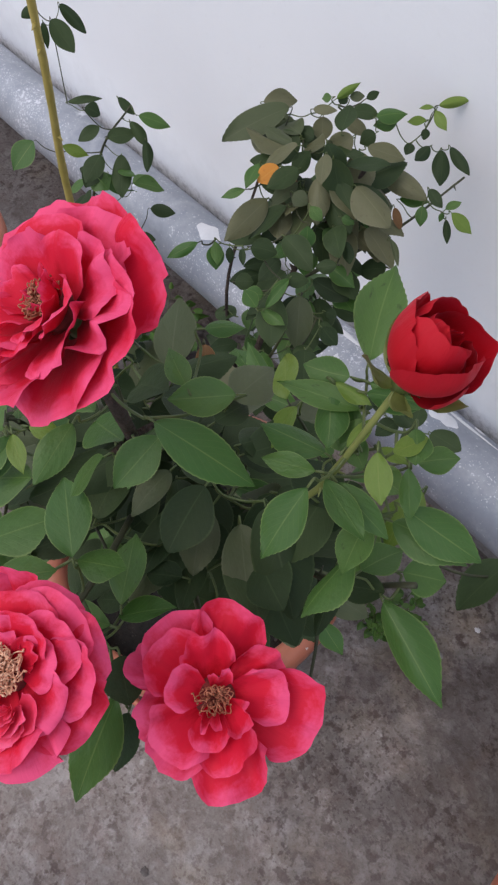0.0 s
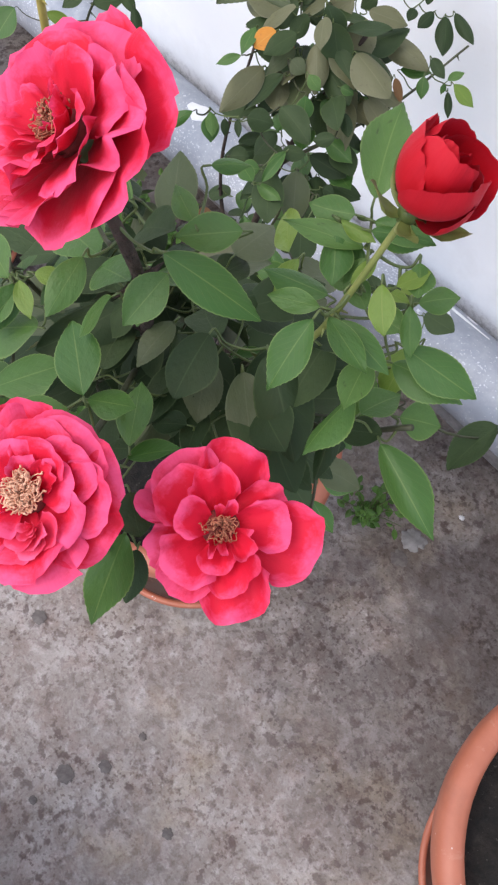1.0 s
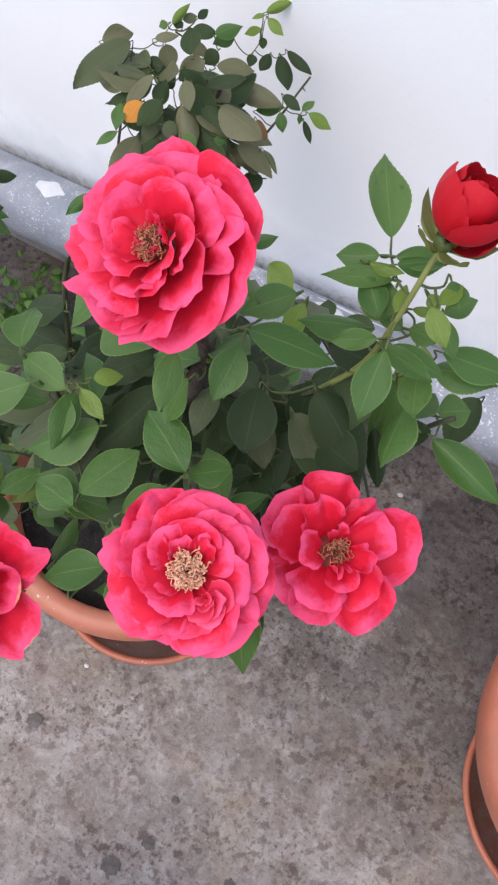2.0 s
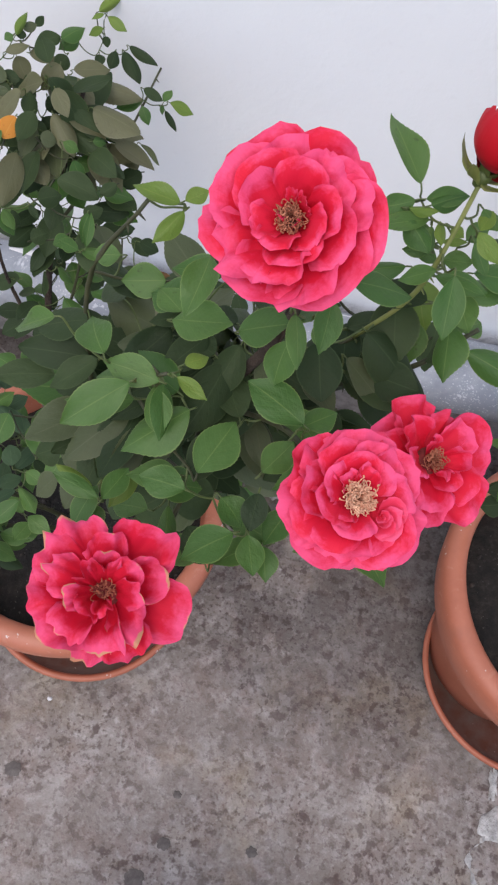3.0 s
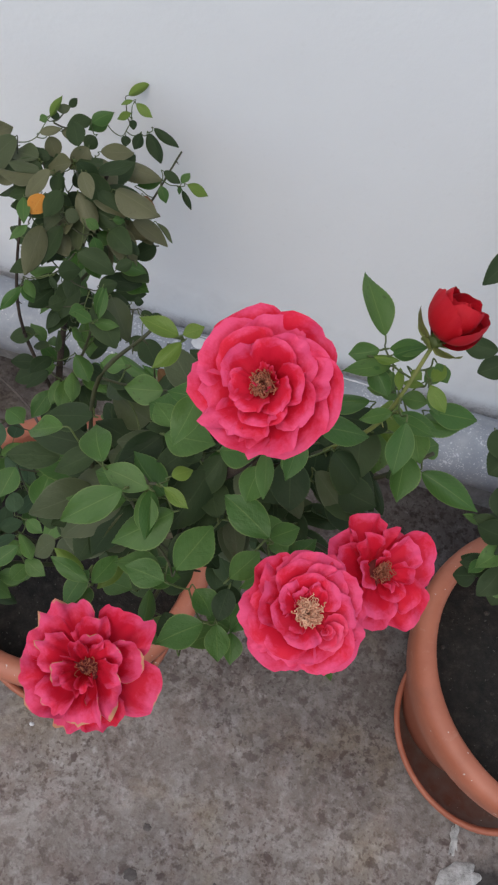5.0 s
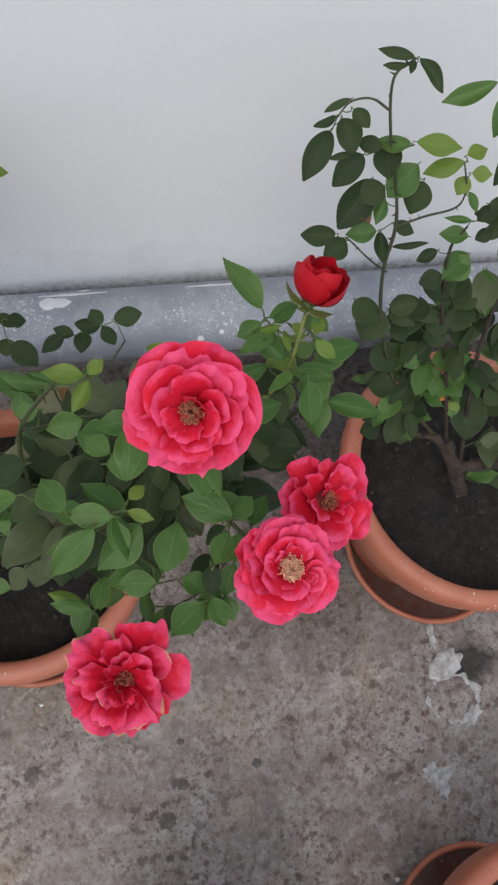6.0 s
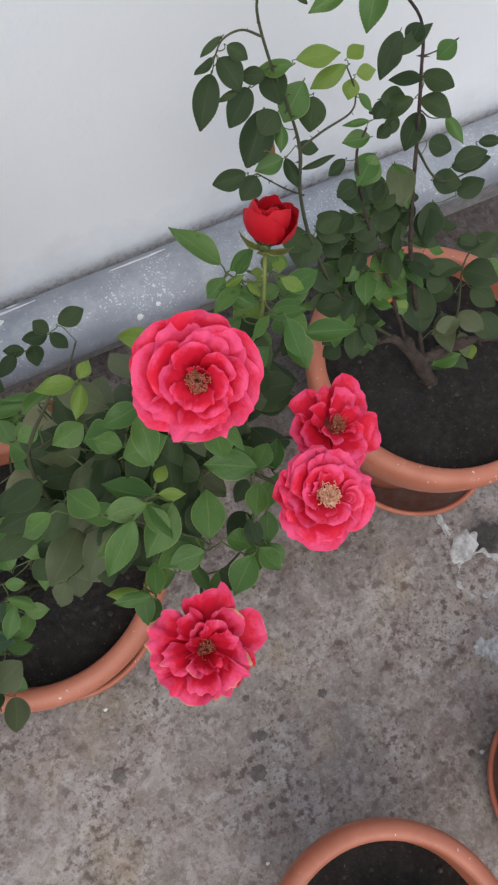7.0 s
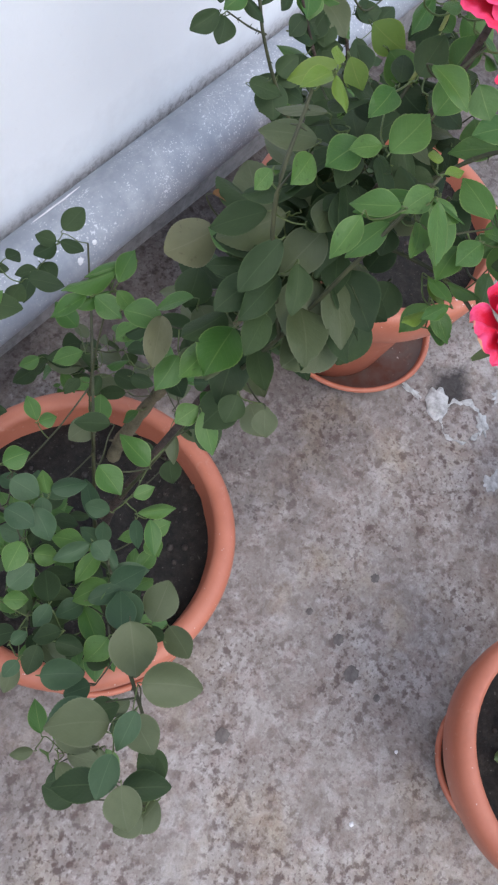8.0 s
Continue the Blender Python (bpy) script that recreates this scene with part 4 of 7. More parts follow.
leaf(bush, (0.074, 0.353, 0.830), (0.072, 0.380, 0.829), 0.021, (0.11, 0.04, 0.99), "dark")
leaf(bush, (0.035, 0.375, 0.812), (0.032, 0.353, 0.808), 0.019, (0.45, -0.22, 0.87), "dark")
leaf(bush, (0.022, 0.336, 0.785), (0.004, 0.346, 0.795), 0.017, (0.39, -0.19, 0.90), "dark")
leaf(bush, (0.077, 0.373, 0.816), (0.059, 0.384, 0.824), 0.018, (0.10, -0.45, 0.89), "dark")
leaf(bush, (0.104, 0.393, 0.812), (0.115, 0.360, 0.808), 0.017, (0.33, 0.02, 0.94), "dark")
leaf(bush, (0.087, 0.378, 0.795), (0.110, 0.361, 0.785), 0.017, (0.12, -0.39, 0.91), "dark")
leaf(bush, (0.033, 0.377, 0.839), (0.016, 0.381, 0.841), 0.014, (0.09, -0.08, 0.99), "dark")
leaf(bush, (0.120, 0.418, 0.841), (0.116, 0.398, 0.839), 0.012, (-0.01, -0.13, 0.99), "dark")
leaf(bush, (0.026, 0.405, 0.908), (0.005, 0.408, 0.912), 0.011, (0.18, -0.26, 0.95), "light")
leaf(bush, (0.028, 0.404, 0.911), (0.037, 0.411, 0.913), 0.008, (-0.03, -0.33, 0.95), "light")
leaf(bush, (0.028, 0.403, 0.906), (0.018, 0.387, 0.904), 0.009, (0.06, -0.20, 0.98), "light")
leaf(bush, (0.045, 0.366, 0.926), (0.040, 0.340, 0.924), 0.014, (-0.08, -0.06, 1.00), "mid")
leaf(bush, (0.022, 0.329, 0.884), (-0.002, 0.308, 0.876), 0.017, (0.13, -0.45, 0.88), "mid")
leaf(bush, (0.056, 0.305, 0.863), (0.067, 0.331, 0.868), 0.020, (-0.14, -0.12, 0.98), "mid")
leaf(bush, (0.081, 0.301, 0.885), (0.092, 0.318, 0.885), 0.013, (0.12, -0.12, 0.99), "mid")
leaf(bush, (0.052, 0.302, 0.850), (0.031, 0.305, 0.850), 0.015, (-0.05, -0.09, 0.99), "mid")
leaf(bush, (0.015, 0.295, 0.837), (-0.006, 0.301, 0.843), 0.009, (0.23, -0.21, 0.95), "mid")
leaf(bush, (0.017, 0.295, 0.837), (0.025, 0.313, 0.837), 0.011, (0.22, -0.06, 0.97), "mid")
leaf(bush, (0.068, 0.305, 0.842), (0.080, 0.295, 0.838), 0.014, (0.23, -0.16, 0.96), "mid")
leaf(bush, (0.076, 0.288, 0.847), (0.056, 0.273, 0.845), 0.018, (-0.16, 0.03, 0.99), "mid")
leaf(bush, (0.083, 0.291, 0.840), (0.088, 0.274, 0.840), 0.013, (-0.05, -0.04, 1.00), "mid")
leaf(bush, (0.084, 0.308, 0.848), (0.083, 0.292, 0.842), 0.012, (0.08, -0.30, 0.95), "dark")
leaf(bush, (0.119, 0.411, 0.922), (0.131, 0.398, 0.918), 0.011, (-0.08, -0.32, 0.94), "mid")
leaf(bush, (0.148, 0.415, 0.931), (0.155, 0.407, 0.929), 0.009, (-0.09, -0.24, 0.97), "mid")
leaf(bush, (0.090, 0.356, 0.913), (0.096, 0.348, 0.907), 0.008, (0.07, -0.61, 0.79), "mid")
leaf(bush, (0.069, 0.343, 0.848), (0.059, 0.365, 0.852), 0.017, (-0.05, -0.22, 0.97), "dark")
leaf(bush, (0.052, 0.367, 0.858), (0.040, 0.373, 0.862), 0.013, (0.18, -0.30, 0.94), "dark")
leaf(bush, (0.022, 0.400, 0.861), (0.001, 0.396, 0.859), 0.017, (0.08, -0.58, 0.81), "mid")
leaf(bush, (-0.002, 0.409, 0.861), (-0.016, 0.408, 0.858), 0.011, (-0.11, -0.51, 0.85), "mid")
leaf(bush, (0.049, 0.352, 0.823), (0.035, 0.344, 0.817), 0.015, (-0.13, -0.46, 0.88), "dark")
leaf(bush, (0.117, 0.394, 0.841), (0.139, 0.373, 0.840), 0.025, (-0.17, -0.22, 0.96), "dark")
leaf(bush, (0.076, 0.387, 0.827), (0.101, 0.370, 0.833), 0.022, (-0.28, -0.08, 0.96), "dark")
leaf(bush, (0.025, 0.452, 0.754), (-0.012, 0.464, 0.752), 0.034, (-0.17, -0.37, 0.91), "khaki")
leaf(bush, (0.028, 0.423, 0.790), (0.050, 0.454, 0.800), 0.030, (-0.40, -0.05, 0.91), "olive")
leaf(bush, (0.023, 0.379, 0.818), (-0.008, 0.384, 0.802), 0.026, (-0.47, -0.13, 0.87), "olive")
leaf(bush, (0.037, 0.427, 0.761), (0.004, 0.411, 0.753), 0.022, (-0.11, -0.27, 0.96), "olive")
leaf(bush, (-0.006, 0.434, 0.715), (-0.023, 0.396, 0.718), 0.031, (0.18, -0.00, 0.98), "olive")
leaf(bush, (-0.014, 0.459, 0.685), (-0.052, 0.435, 0.687), 0.020, (0.12, -0.14, 0.98), "khaki")
leaf(bush, (0.010, 0.371, 0.794), (-0.026, 0.357, 0.782), 0.032, (-0.30, -0.09, 0.95), "olive")
leaf(bush, (0.018, 0.455, 0.717), (-0.013, 0.441, 0.723), 0.027, (0.15, 0.05, 0.99), "dark")
leaf(bush, (-0.028, 0.484, 0.681), (-0.015, 0.454, 0.684), 0.022, (-0.23, -0.00, 0.97), "mid")
leaf(bush, (-0.027, 0.432, 0.676), (-0.056, 0.429, 0.668), 0.021, (-0.25, -0.14, 0.96), "mid")
leaf(bush, (0.018, 0.360, 0.803), (0.004, 0.323, 0.797), 0.028, (-0.28, -0.04, 0.96), "dark")
leaf(bush, (-0.021, 0.369, 0.674), (-0.031, 0.346, 0.667), 0.025, (-0.27, -0.17, 0.95), "olive")
leaf(bush, (-0.017, 0.382, 0.665), (-0.050, 0.390, 0.654), 0.032, (-0.28, 0.14, 0.95), "dark")
leaf(bush, (-0.004, 0.513, 0.677), (-0.047, 0.527, 0.683), 0.016, (0.11, -0.03, 0.99), "mid")
leaf(bush, (-0.034, 0.515, 0.674), (-0.062, 0.527, 0.666), 0.016, (-0.27, 0.01, 0.96), "mid")
leaf(bush, (-0.029, 0.511, 0.673), (-0.027, 0.486, 0.667), 0.019, (-0.15, -0.27, 0.95), "mid")
leaf(bush, (-0.028, 0.516, 0.451), (-0.061, 0.522, 0.449), 0.026, (-0.10, -0.31, 0.94), "olive")
leaf(bush, (0.036, 0.381, 0.875), (0.017, 0.389, 0.865), 0.020, (-0.51, -0.12, 0.85), "mid")
leaf(bush, (0.008, 0.341, 0.882), (-0.004, 0.363, 0.878), 0.016, (-0.34, 0.01, 0.94), "mid")
leaf(bush, (-0.015, 0.351, 0.886), (-0.036, 0.351, 0.873), 0.013, (-0.54, -0.13, 0.83), "mid")
leaf(bush, (0.035, 0.355, 0.780), (0.003, 0.352, 0.780), 0.029, (-0.01, 0.05, 1.00), "dark")
leaf(bush, (0.000, 0.401, 0.708), (-0.045, 0.381, 0.692), 0.032, (-0.23, -0.26, 0.94), "dark")
leaf(bush, (0.020, 0.404, 0.795), (0.046, 0.392, 0.805), 0.025, (-0.39, -0.12, 0.91), "dark")
leaf(bush, (-0.016, 0.508, 0.668), (-0.050, 0.521, 0.671), 0.013, (0.02, -0.18, 0.98), "mid")
leaf(bush, (-0.012, 0.513, 0.669), (-0.010, 0.528, 0.671), 0.014, (-0.33, -0.13, 0.93), "mid")
leaf(bush, (-0.015, 0.502, 0.674), (-0.015, 0.483, 0.666), 0.015, (-0.07, -0.37, 0.93), "mid")
leaf(bush, (-0.010, 0.505, 0.677), (0.020, 0.514, 0.683), 0.016, (-0.09, -0.30, 0.95), "mid")
leaf(bush, (0.014, 0.510, 0.676), (-0.023, 0.524, 0.684), 0.013, (0.07, -0.30, 0.95), "mid")
leaf(bush, (0.035, 0.370, 0.881), (0.022, 0.382, 0.879), 0.013, (-0.27, -0.17, 0.95), "mid")
leaf(bush, (0.051, 0.381, 0.900), (0.028, 0.379, 0.900), 0.014, (0.01, -0.26, 0.97), "mid")
leaf(bush, (0.029, 0.370, 0.841), (0.030, 0.356, 0.839), 0.013, (-0.02, -0.20, 0.98), "dark")
leaf(bush, (0.067, 0.274, 0.841), (0.056, 0.291, 0.839), 0.015, (-0.11, 0.03, 0.99), "dark")
leaf(bush, (0.039, 0.309, 0.830), (0.059, 0.313, 0.830), 0.017, (0.03, -0.16, 0.99), "mid")
leaf(bush, (0.007, 0.297, 0.822), (0.016, 0.284, 0.818), 0.016, (0.05, -0.25, 0.97), "mid")
leaf(bush, (0.126, 0.421, 0.924), (0.145, 0.427, 0.926), 0.009, (0.05, -0.53, 0.85), "mid")
leaf(bush, (0.121, 0.417, 0.926), (0.107, 0.411, 0.924), 0.011, (0.02, -0.50, 0.87), "mid")
leaf(bush, (0.119, 0.413, 0.925), (0.132, 0.415, 0.925), 0.005, (0.07, -0.23, 0.97), "light")
leaf(bush, (0.148, 0.406, 0.928), (0.152, 0.415, 0.932), 0.007, (-0.18, -0.38, 0.91), "light")
leaf(bush, (0.146, 0.401, 0.932), (0.156, 0.391, 0.928), 0.008, (-0.24, -0.51, 0.83), "light")
leaf(bush, (0.134, 0.409, 0.912), (0.119, 0.414, 0.918), 0.009, (0.07, -0.65, 0.75), "mid")
leaf(bush, (0.135, 0.402, 0.919), (0.134, 0.415, 0.921), 0.005, (0.05, -0.22, 0.97), "light")
leaf(bush, (0.141, 0.410, 0.903), (0.154, 0.409, 0.907), 0.010, (-0.33, -0.19, 0.92), "mid")
leaf(bush, (0.139, 0.408, 0.903), (0.126, 0.411, 0.908), 0.009, (0.23, -0.37, 0.90), "mid")
leaf(bush, (0.139, 0.395, 0.911), (0.161, 0.393, 0.909), 0.009, (0.03, -0.47, 0.88), "mid")
leaf(bush, (0.156, 0.408, 0.901), (0.184, 0.413, 0.899), 0.014, (0.11, -0.33, 0.94), "mid")
leaf(bush, (0.140, 0.398, 0.889), (0.113, 0.404, 0.881), 0.017, (-0.30, -0.14, 0.94), "dark")
leaf(bush, (0.087, 0.427, 0.864), (0.063, 0.446, 0.856), 0.015, (-0.52, -0.35, 0.78), "light")
leaf(bush, (0.093, 0.426, 0.867), (0.092, 0.410, 0.853), 0.015, (-0.49, -0.55, 0.67), "light")
leaf(bush, (0.141, 0.422, 0.848), (0.144, 0.397, 0.832), 0.023, (-0.65, -0.47, 0.59), "mid")
leaf(bush, (0.092, 0.384, 0.855), (0.070, 0.394, 0.845), 0.018, (-0.39, -0.01, 0.92), "dark")
leaf(bush, (0.094, 0.362, 0.846), (0.084, 0.347, 0.834), 0.013, (-0.69, -0.14, 0.71), "dark")
leaf(bush, (0.108, 0.353, 0.843), (0.094, 0.345, 0.837), 0.011, (-0.37, -0.09, 0.92), "dark")
leaf(bush, (0.040, 0.341, 0.863), (0.013, 0.363, 0.857), 0.017, (-0.45, -0.32, 0.83), "mid")
leaf(bush, (0.018, 0.345, 0.858), (-0.004, 0.354, 0.842), 0.014, (-0.59, -0.03, 0.81), "mid")
leaf(bush, (0.047, 0.333, 0.864), (0.019, 0.314, 0.856), 0.021, (-0.23, -0.04, 0.97), "mid")
leaf(bush, (0.145, 0.449, 0.789), (0.123, 0.452, 0.771), 0.022, (-0.65, -0.18, 0.74), "dark")
leaf(bush, (0.095, 0.421, 0.767), (0.061, 0.422, 0.753), 0.031, (-0.37, -0.22, 0.90), "olive")
leaf(bush, (0.065, 0.338, 0.767), (0.042, 0.331, 0.753), 0.026, (-0.47, -0.12, 0.87), "dark")
leaf(bush, (0.035, 0.306, 0.806), (0.015, 0.310, 0.794), 0.015, (-0.52, 0.07, 0.85), "mid")
leaf(bush, (0.059, 0.354, 0.770), (0.077, 0.352, 0.790), 0.022, (-0.73, 0.00, 0.69), "dark")
leaf(bush, (0.185, 0.486, 0.766), (0.179, 0.456, 0.753), 0.025, (-0.72, -0.15, 0.68), "dark")
leaf(bush, (0.165, 0.360, 0.824), (0.151, 0.339, 0.816), 0.024, (-0.38, -0.13, 0.92), "mid")
leaf(bush, (0.129, 0.406, 0.876), (0.133, 0.378, 0.864), 0.023, (-0.33, -0.40, 0.85), "dark")
leaf(bush, (0.112, 0.401, 0.854), (0.114, 0.374, 0.846), 0.019, (-0.56, -0.26, 0.79), "dark")
leaf(bush, (0.124, 0.377, 0.855), (0.145, 0.366, 0.865), 0.020, (-0.55, -0.38, 0.74), "dark")
leaf(bush, (0.109, 0.373, 0.832), (0.085, 0.372, 0.828), 0.017, (-0.19, -0.03, 0.98), "dark")
leaf(bush, (0.153, 0.392, 0.883), (0.150, 0.367, 0.877), 0.018, (-0.75, -0.06, 0.66), "mid")
leaf(bush, (0.147, 0.441, 0.853), (0.151, 0.415, 0.847), 0.022, (-0.60, -0.25, 0.76), "light")
leaf(bush, (0.102, 0.398, 0.795), (0.086, 0.406, 0.785), 0.018, (-0.62, -0.26, 0.74), "dark")
leaf(bush, (0.156, 0.395, 0.869), (0.160, 0.411, 0.871), 0.016, (-0.34, -0.07, 0.94), "mid")
leaf(bush, (0.095, 0.317, 0.805), (0.075, 0.312, 0.795), 0.021, (-0.49, 0.16, 0.86), "dark")
leaf(bush, (0.014, 0.348, 0.766), (-0.028, 0.355, 0.754), 0.037, (-0.27, -0.05, 0.96), "olive")
leaf(bush, (0.042, 0.340, 0.751), (0.014, 0.331, 0.729), 0.031, (-0.52, -0.37, 0.77), "dark")
leaf(bush, (0.026, 0.394, 0.687), (-0.001, 0.386, 0.673), 0.021, (-0.37, -0.30, 0.88), "dark")
leaf(bush, (0.008, 0.448, 0.804), (0.022, 0.437, 0.796), 0.011, (0.41, -0.07, 0.91), "brown")
leaf(bush, (0.032, 0.364, 0.883), (0.056, 0.361, 0.897), 0.021, (-0.49, 0.09, 0.86), "mid")
leaf(bush, (0.061, 0.359, 0.892), (0.079, 0.357, 0.909), 0.019, (-0.70, -0.18, 0.69), "mid")
leaf(bush, (0.065, 0.376, 0.902), (0.080, 0.376, 0.918), 0.017, (-0.68, -0.33, 0.66), "dark")
leaf(bush, (0.082, 0.366, 0.902), (0.096, 0.364, 0.918), 0.018, (-0.73, 0.12, 0.68), "mid")
leaf(bush, (0.081, 0.350, 0.905), (0.077, 0.335, 0.895), 0.017, (-0.73, -0.25, 0.64), "mid")
leaf(bush, (0.107, 0.328, 0.861), (0.086, 0.348, 0.859), 0.015, (-0.38, -0.26, 0.89), "mid")
leaf(bush, (0.109, 0.325, 0.858), (0.119, 0.342, 0.862), 0.015, (-0.55, 0.12, 0.83), "mid")
leaf(bush, (0.110, 0.321, 0.860), (0.088, 0.306, 0.860), 0.013, (-0.03, 0.02, 1.00), "mid")
leaf(bush, (0.124, 0.299, 0.844), (0.102, 0.292, 0.836), 0.016, (-0.37, 0.24, 0.90), "mid")
leaf(bush, (0.100, 0.310, 0.832), (0.091, 0.292, 0.828), 0.014, (-0.15, -0.17, 0.97), "mid")
leaf(bush, (0.094, 0.298, 0.820), (0.074, 0.306, 0.820), 0.015, (-0.13, -0.31, 0.94), "mid")
leaf(bush, (0.092, 0.294, 0.821), (0.094, 0.278, 0.819), 0.012, (-0.57, -0.22, 0.79), "mid")
leaf(bush, (0.091, 0.295, 0.822), (0.069, 0.282, 0.818), 0.016, (-0.31, 0.23, 0.92), "mid")
leaf(bush, (0.098, 0.333, 0.833), (0.085, 0.325, 0.827), 0.011, (-0.40, -0.14, 0.91), "dark")
leaf(bush, (0.045, 0.305, 0.819), (0.047, 0.284, 0.821), 0.009, (-0.08, 0.08, 0.99), "mid")
leaf(bush, (0.048, 0.311, 0.843), (0.024, 0.309, 0.837), 0.015, (-0.27, 0.01, 0.96), "mid")
leaf(bush, (0.063, 0.330, 0.852), (0.051, 0.311, 0.848), 0.016, (-0.11, -0.11, 0.99), "dark")
leaf(bush, (0.031, 0.336, 0.872), (0.037, 0.316, 0.868), 0.013, (-0.38, -0.29, 0.88), "mid")
leaf(bush, (0.013, 0.302, 0.834), (0.005, 0.282, 0.826), 0.012, (-0.19, -0.29, 0.94), "mid")
leaf(bush, (0.010, 0.303, 0.828), (-0.008, 0.309, 0.832), 0.008, (0.15, -0.07, 0.99), "light")
leaf(bush, (0.113, 0.361, 0.805), (0.095, 0.354, 0.795), 0.020, (-0.36, -0.28, 0.89), "dark")
leaf(bush, (-0.224, 0.340, 0.502), (-0.243, 0.353, 0.498), 0.022, (-0.05, 0.23, 0.97), "dull")
leaf(bush, (-0.187, 0.355, 0.503), (-0.214, 0.356, 0.497), 0.025, (-0.20, -0.32, 0.92), "mid")
leaf(bush, (-0.177, 0.405, 0.468), (-0.193, 0.436, 0.471), 0.020, (-0.31, -0.26, 0.91), "dark")
leaf(bush, (-0.256, 0.337, 0.547), (-0.262, 0.304, 0.533), 0.029, (-0.15, -0.37, 0.92), "olive")
leaf(bush, (-0.242, 0.250, 0.548), (-0.238, 0.276, 0.552), 0.025, (0.23, -0.16, 0.96), "dark")
leaf(bush, (-0.269, 0.248, 0.541), (-0.290, 0.256, 0.539), 0.022, (-0.06, 0.06, 1.00), "olive")
leaf(bush, (-0.293, 0.291, 0.537), (-0.299, 0.315, 0.543), 0.021, (-0.07, -0.23, 0.97), "dark")
leaf(bush, (-0.255, 0.243, 0.527), (-0.282, 0.247, 0.532), 0.025, (0.19, 0.07, 0.98), "olive")
leaf(bush, (-0.151, 0.491, 0.565), (-0.145, 0.467, 0.555), 0.023, (-0.25, -0.42, 0.88), "dull")
leaf(bush, (-0.171, 0.478, 0.562), (-0.166, 0.452, 0.558), 0.022, (-0.12, -0.16, 0.98), "dull")
leaf(bush, (-0.180, 0.452, 0.550), (-0.205, 0.445, 0.550), 0.021, (-0.00, -0.03, 1.00), "mid")
leaf(bush, (-0.212, 0.437, 0.538), (-0.186, 0.434, 0.542), 0.021, (-0.15, -0.15, 0.98), "dull")
leaf(bush, (-0.155, 0.463, 0.557), (-0.165, 0.437, 0.543), 0.021, (-0.26, -0.39, 0.88), "dull")
leaf(bush, (-0.146, 0.505, 0.567), (-0.127, 0.495, 0.573), 0.021, (-0.30, -0.05, 0.95), "mid")
leaf(bush, (-0.039, 0.400, 0.654), (-0.060, 0.404, 0.652), 0.018, (-0.18, -0.43, 0.89), "mid")
leaf(bush, (-0.041, 0.395, 0.655), (-0.056, 0.368, 0.641), 0.018, (-0.18, -0.35, 0.92), "mid")
leaf(bush, (-0.034, 0.401, 0.650), (-0.020, 0.399, 0.650), 0.013, (-0.03, -0.37, 0.93), "mid")
leaf(bush, (-0.078, 0.410, 0.592), (-0.076, 0.440, 0.608), 0.022, (0.10, -0.45, 0.89), "mid")
leaf(bush, (-0.116, 0.434, 0.494), (-0.096, 0.465, 0.506), 0.016, (-0.14, -0.29, 0.95), "dull")
leaf(bush, (-0.094, 0.393, 0.490), (-0.071, 0.383, 0.490), 0.017, (-0.05, -0.19, 0.98), "mid")
leaf(bush, (-0.093, 0.391, 0.479), (-0.102, 0.371, 0.481), 0.018, (0.03, 0.11, 0.99), "mid")
leaf(bush, (-0.099, 0.396, 0.488), (-0.116, 0.408, 0.492), 0.013, (0.16, -0.08, 0.98), "mid")
leaf(bush, (-0.128, 0.416, 0.489), (-0.129, 0.441, 0.491), 0.016, (0.16, -0.04, 0.99), "dull")
leaf(bush, (-0.128, 0.417, 0.488), (-0.144, 0.432, 0.492), 0.015, (0.18, -0.03, 0.98), "mid")
leaf(bush, (-0.128, 0.416, 0.490), (-0.110, 0.429, 0.489), 0.015, (0.23, -0.25, 0.94), "dull")
leaf(bush, (-0.130, 0.413, 0.495), (-0.138, 0.389, 0.485), 0.013, (-0.23, -0.33, 0.92), "dull")
leaf(bush, (-0.133, 0.414, 0.487), (-0.170, 0.408, 0.493), 0.017, (0.18, -0.31, 0.93), "mid")
leaf(bush, (-0.175, 0.395, 0.476), (-0.198, 0.404, 0.484), 0.020, (0.29, -0.11, 0.95), "dull")
leaf(bush, (-0.173, 0.391, 0.490), (-0.146, 0.375, 0.490), 0.018, (-0.20, -0.32, 0.93), "dull")
leaf(bush, (-0.177, 0.393, 0.474), (-0.197, 0.353, 0.486), 0.022, (0.25, 0.14, 0.96), "mid")
leaf(bush, (-0.135, 0.478, 0.520), (-0.106, 0.458, 0.520), 0.016, (-0.14, -0.23, 0.96), "dull")
leaf(bush, (-0.136, 0.483, 0.517), (-0.121, 0.495, 0.523), 0.015, (-0.06, -0.42, 0.91), "dull")
leaf(bush, (-0.143, 0.480, 0.519), (-0.152, 0.457, 0.521), 0.016, (0.29, -0.06, 0.95), "mid")
leaf(bush, (-0.095, 0.520, 0.546), (-0.085, 0.540, 0.554), 0.014, (0.01, -0.36, 0.93), "mid")
leaf(bush, (-0.096, 0.517, 0.550), (-0.082, 0.509, 0.550), 0.015, (-0.03, 0.02, 1.00), "mid")
leaf(bush, (0.061, 0.638, 0.560), (0.090, 0.638, 0.569), 0.022, (-0.28, -0.32, 0.91), "dark")
leaf(bush, (0.048, 0.634, 0.558), (0.038, 0.651, 0.563), 0.017, (-0.14, -0.36, 0.92), "dark")
leaf(bush, (0.049, 0.630, 0.561), (0.059, 0.609, 0.559), 0.017, (0.04, -0.05, 1.00), "dark")
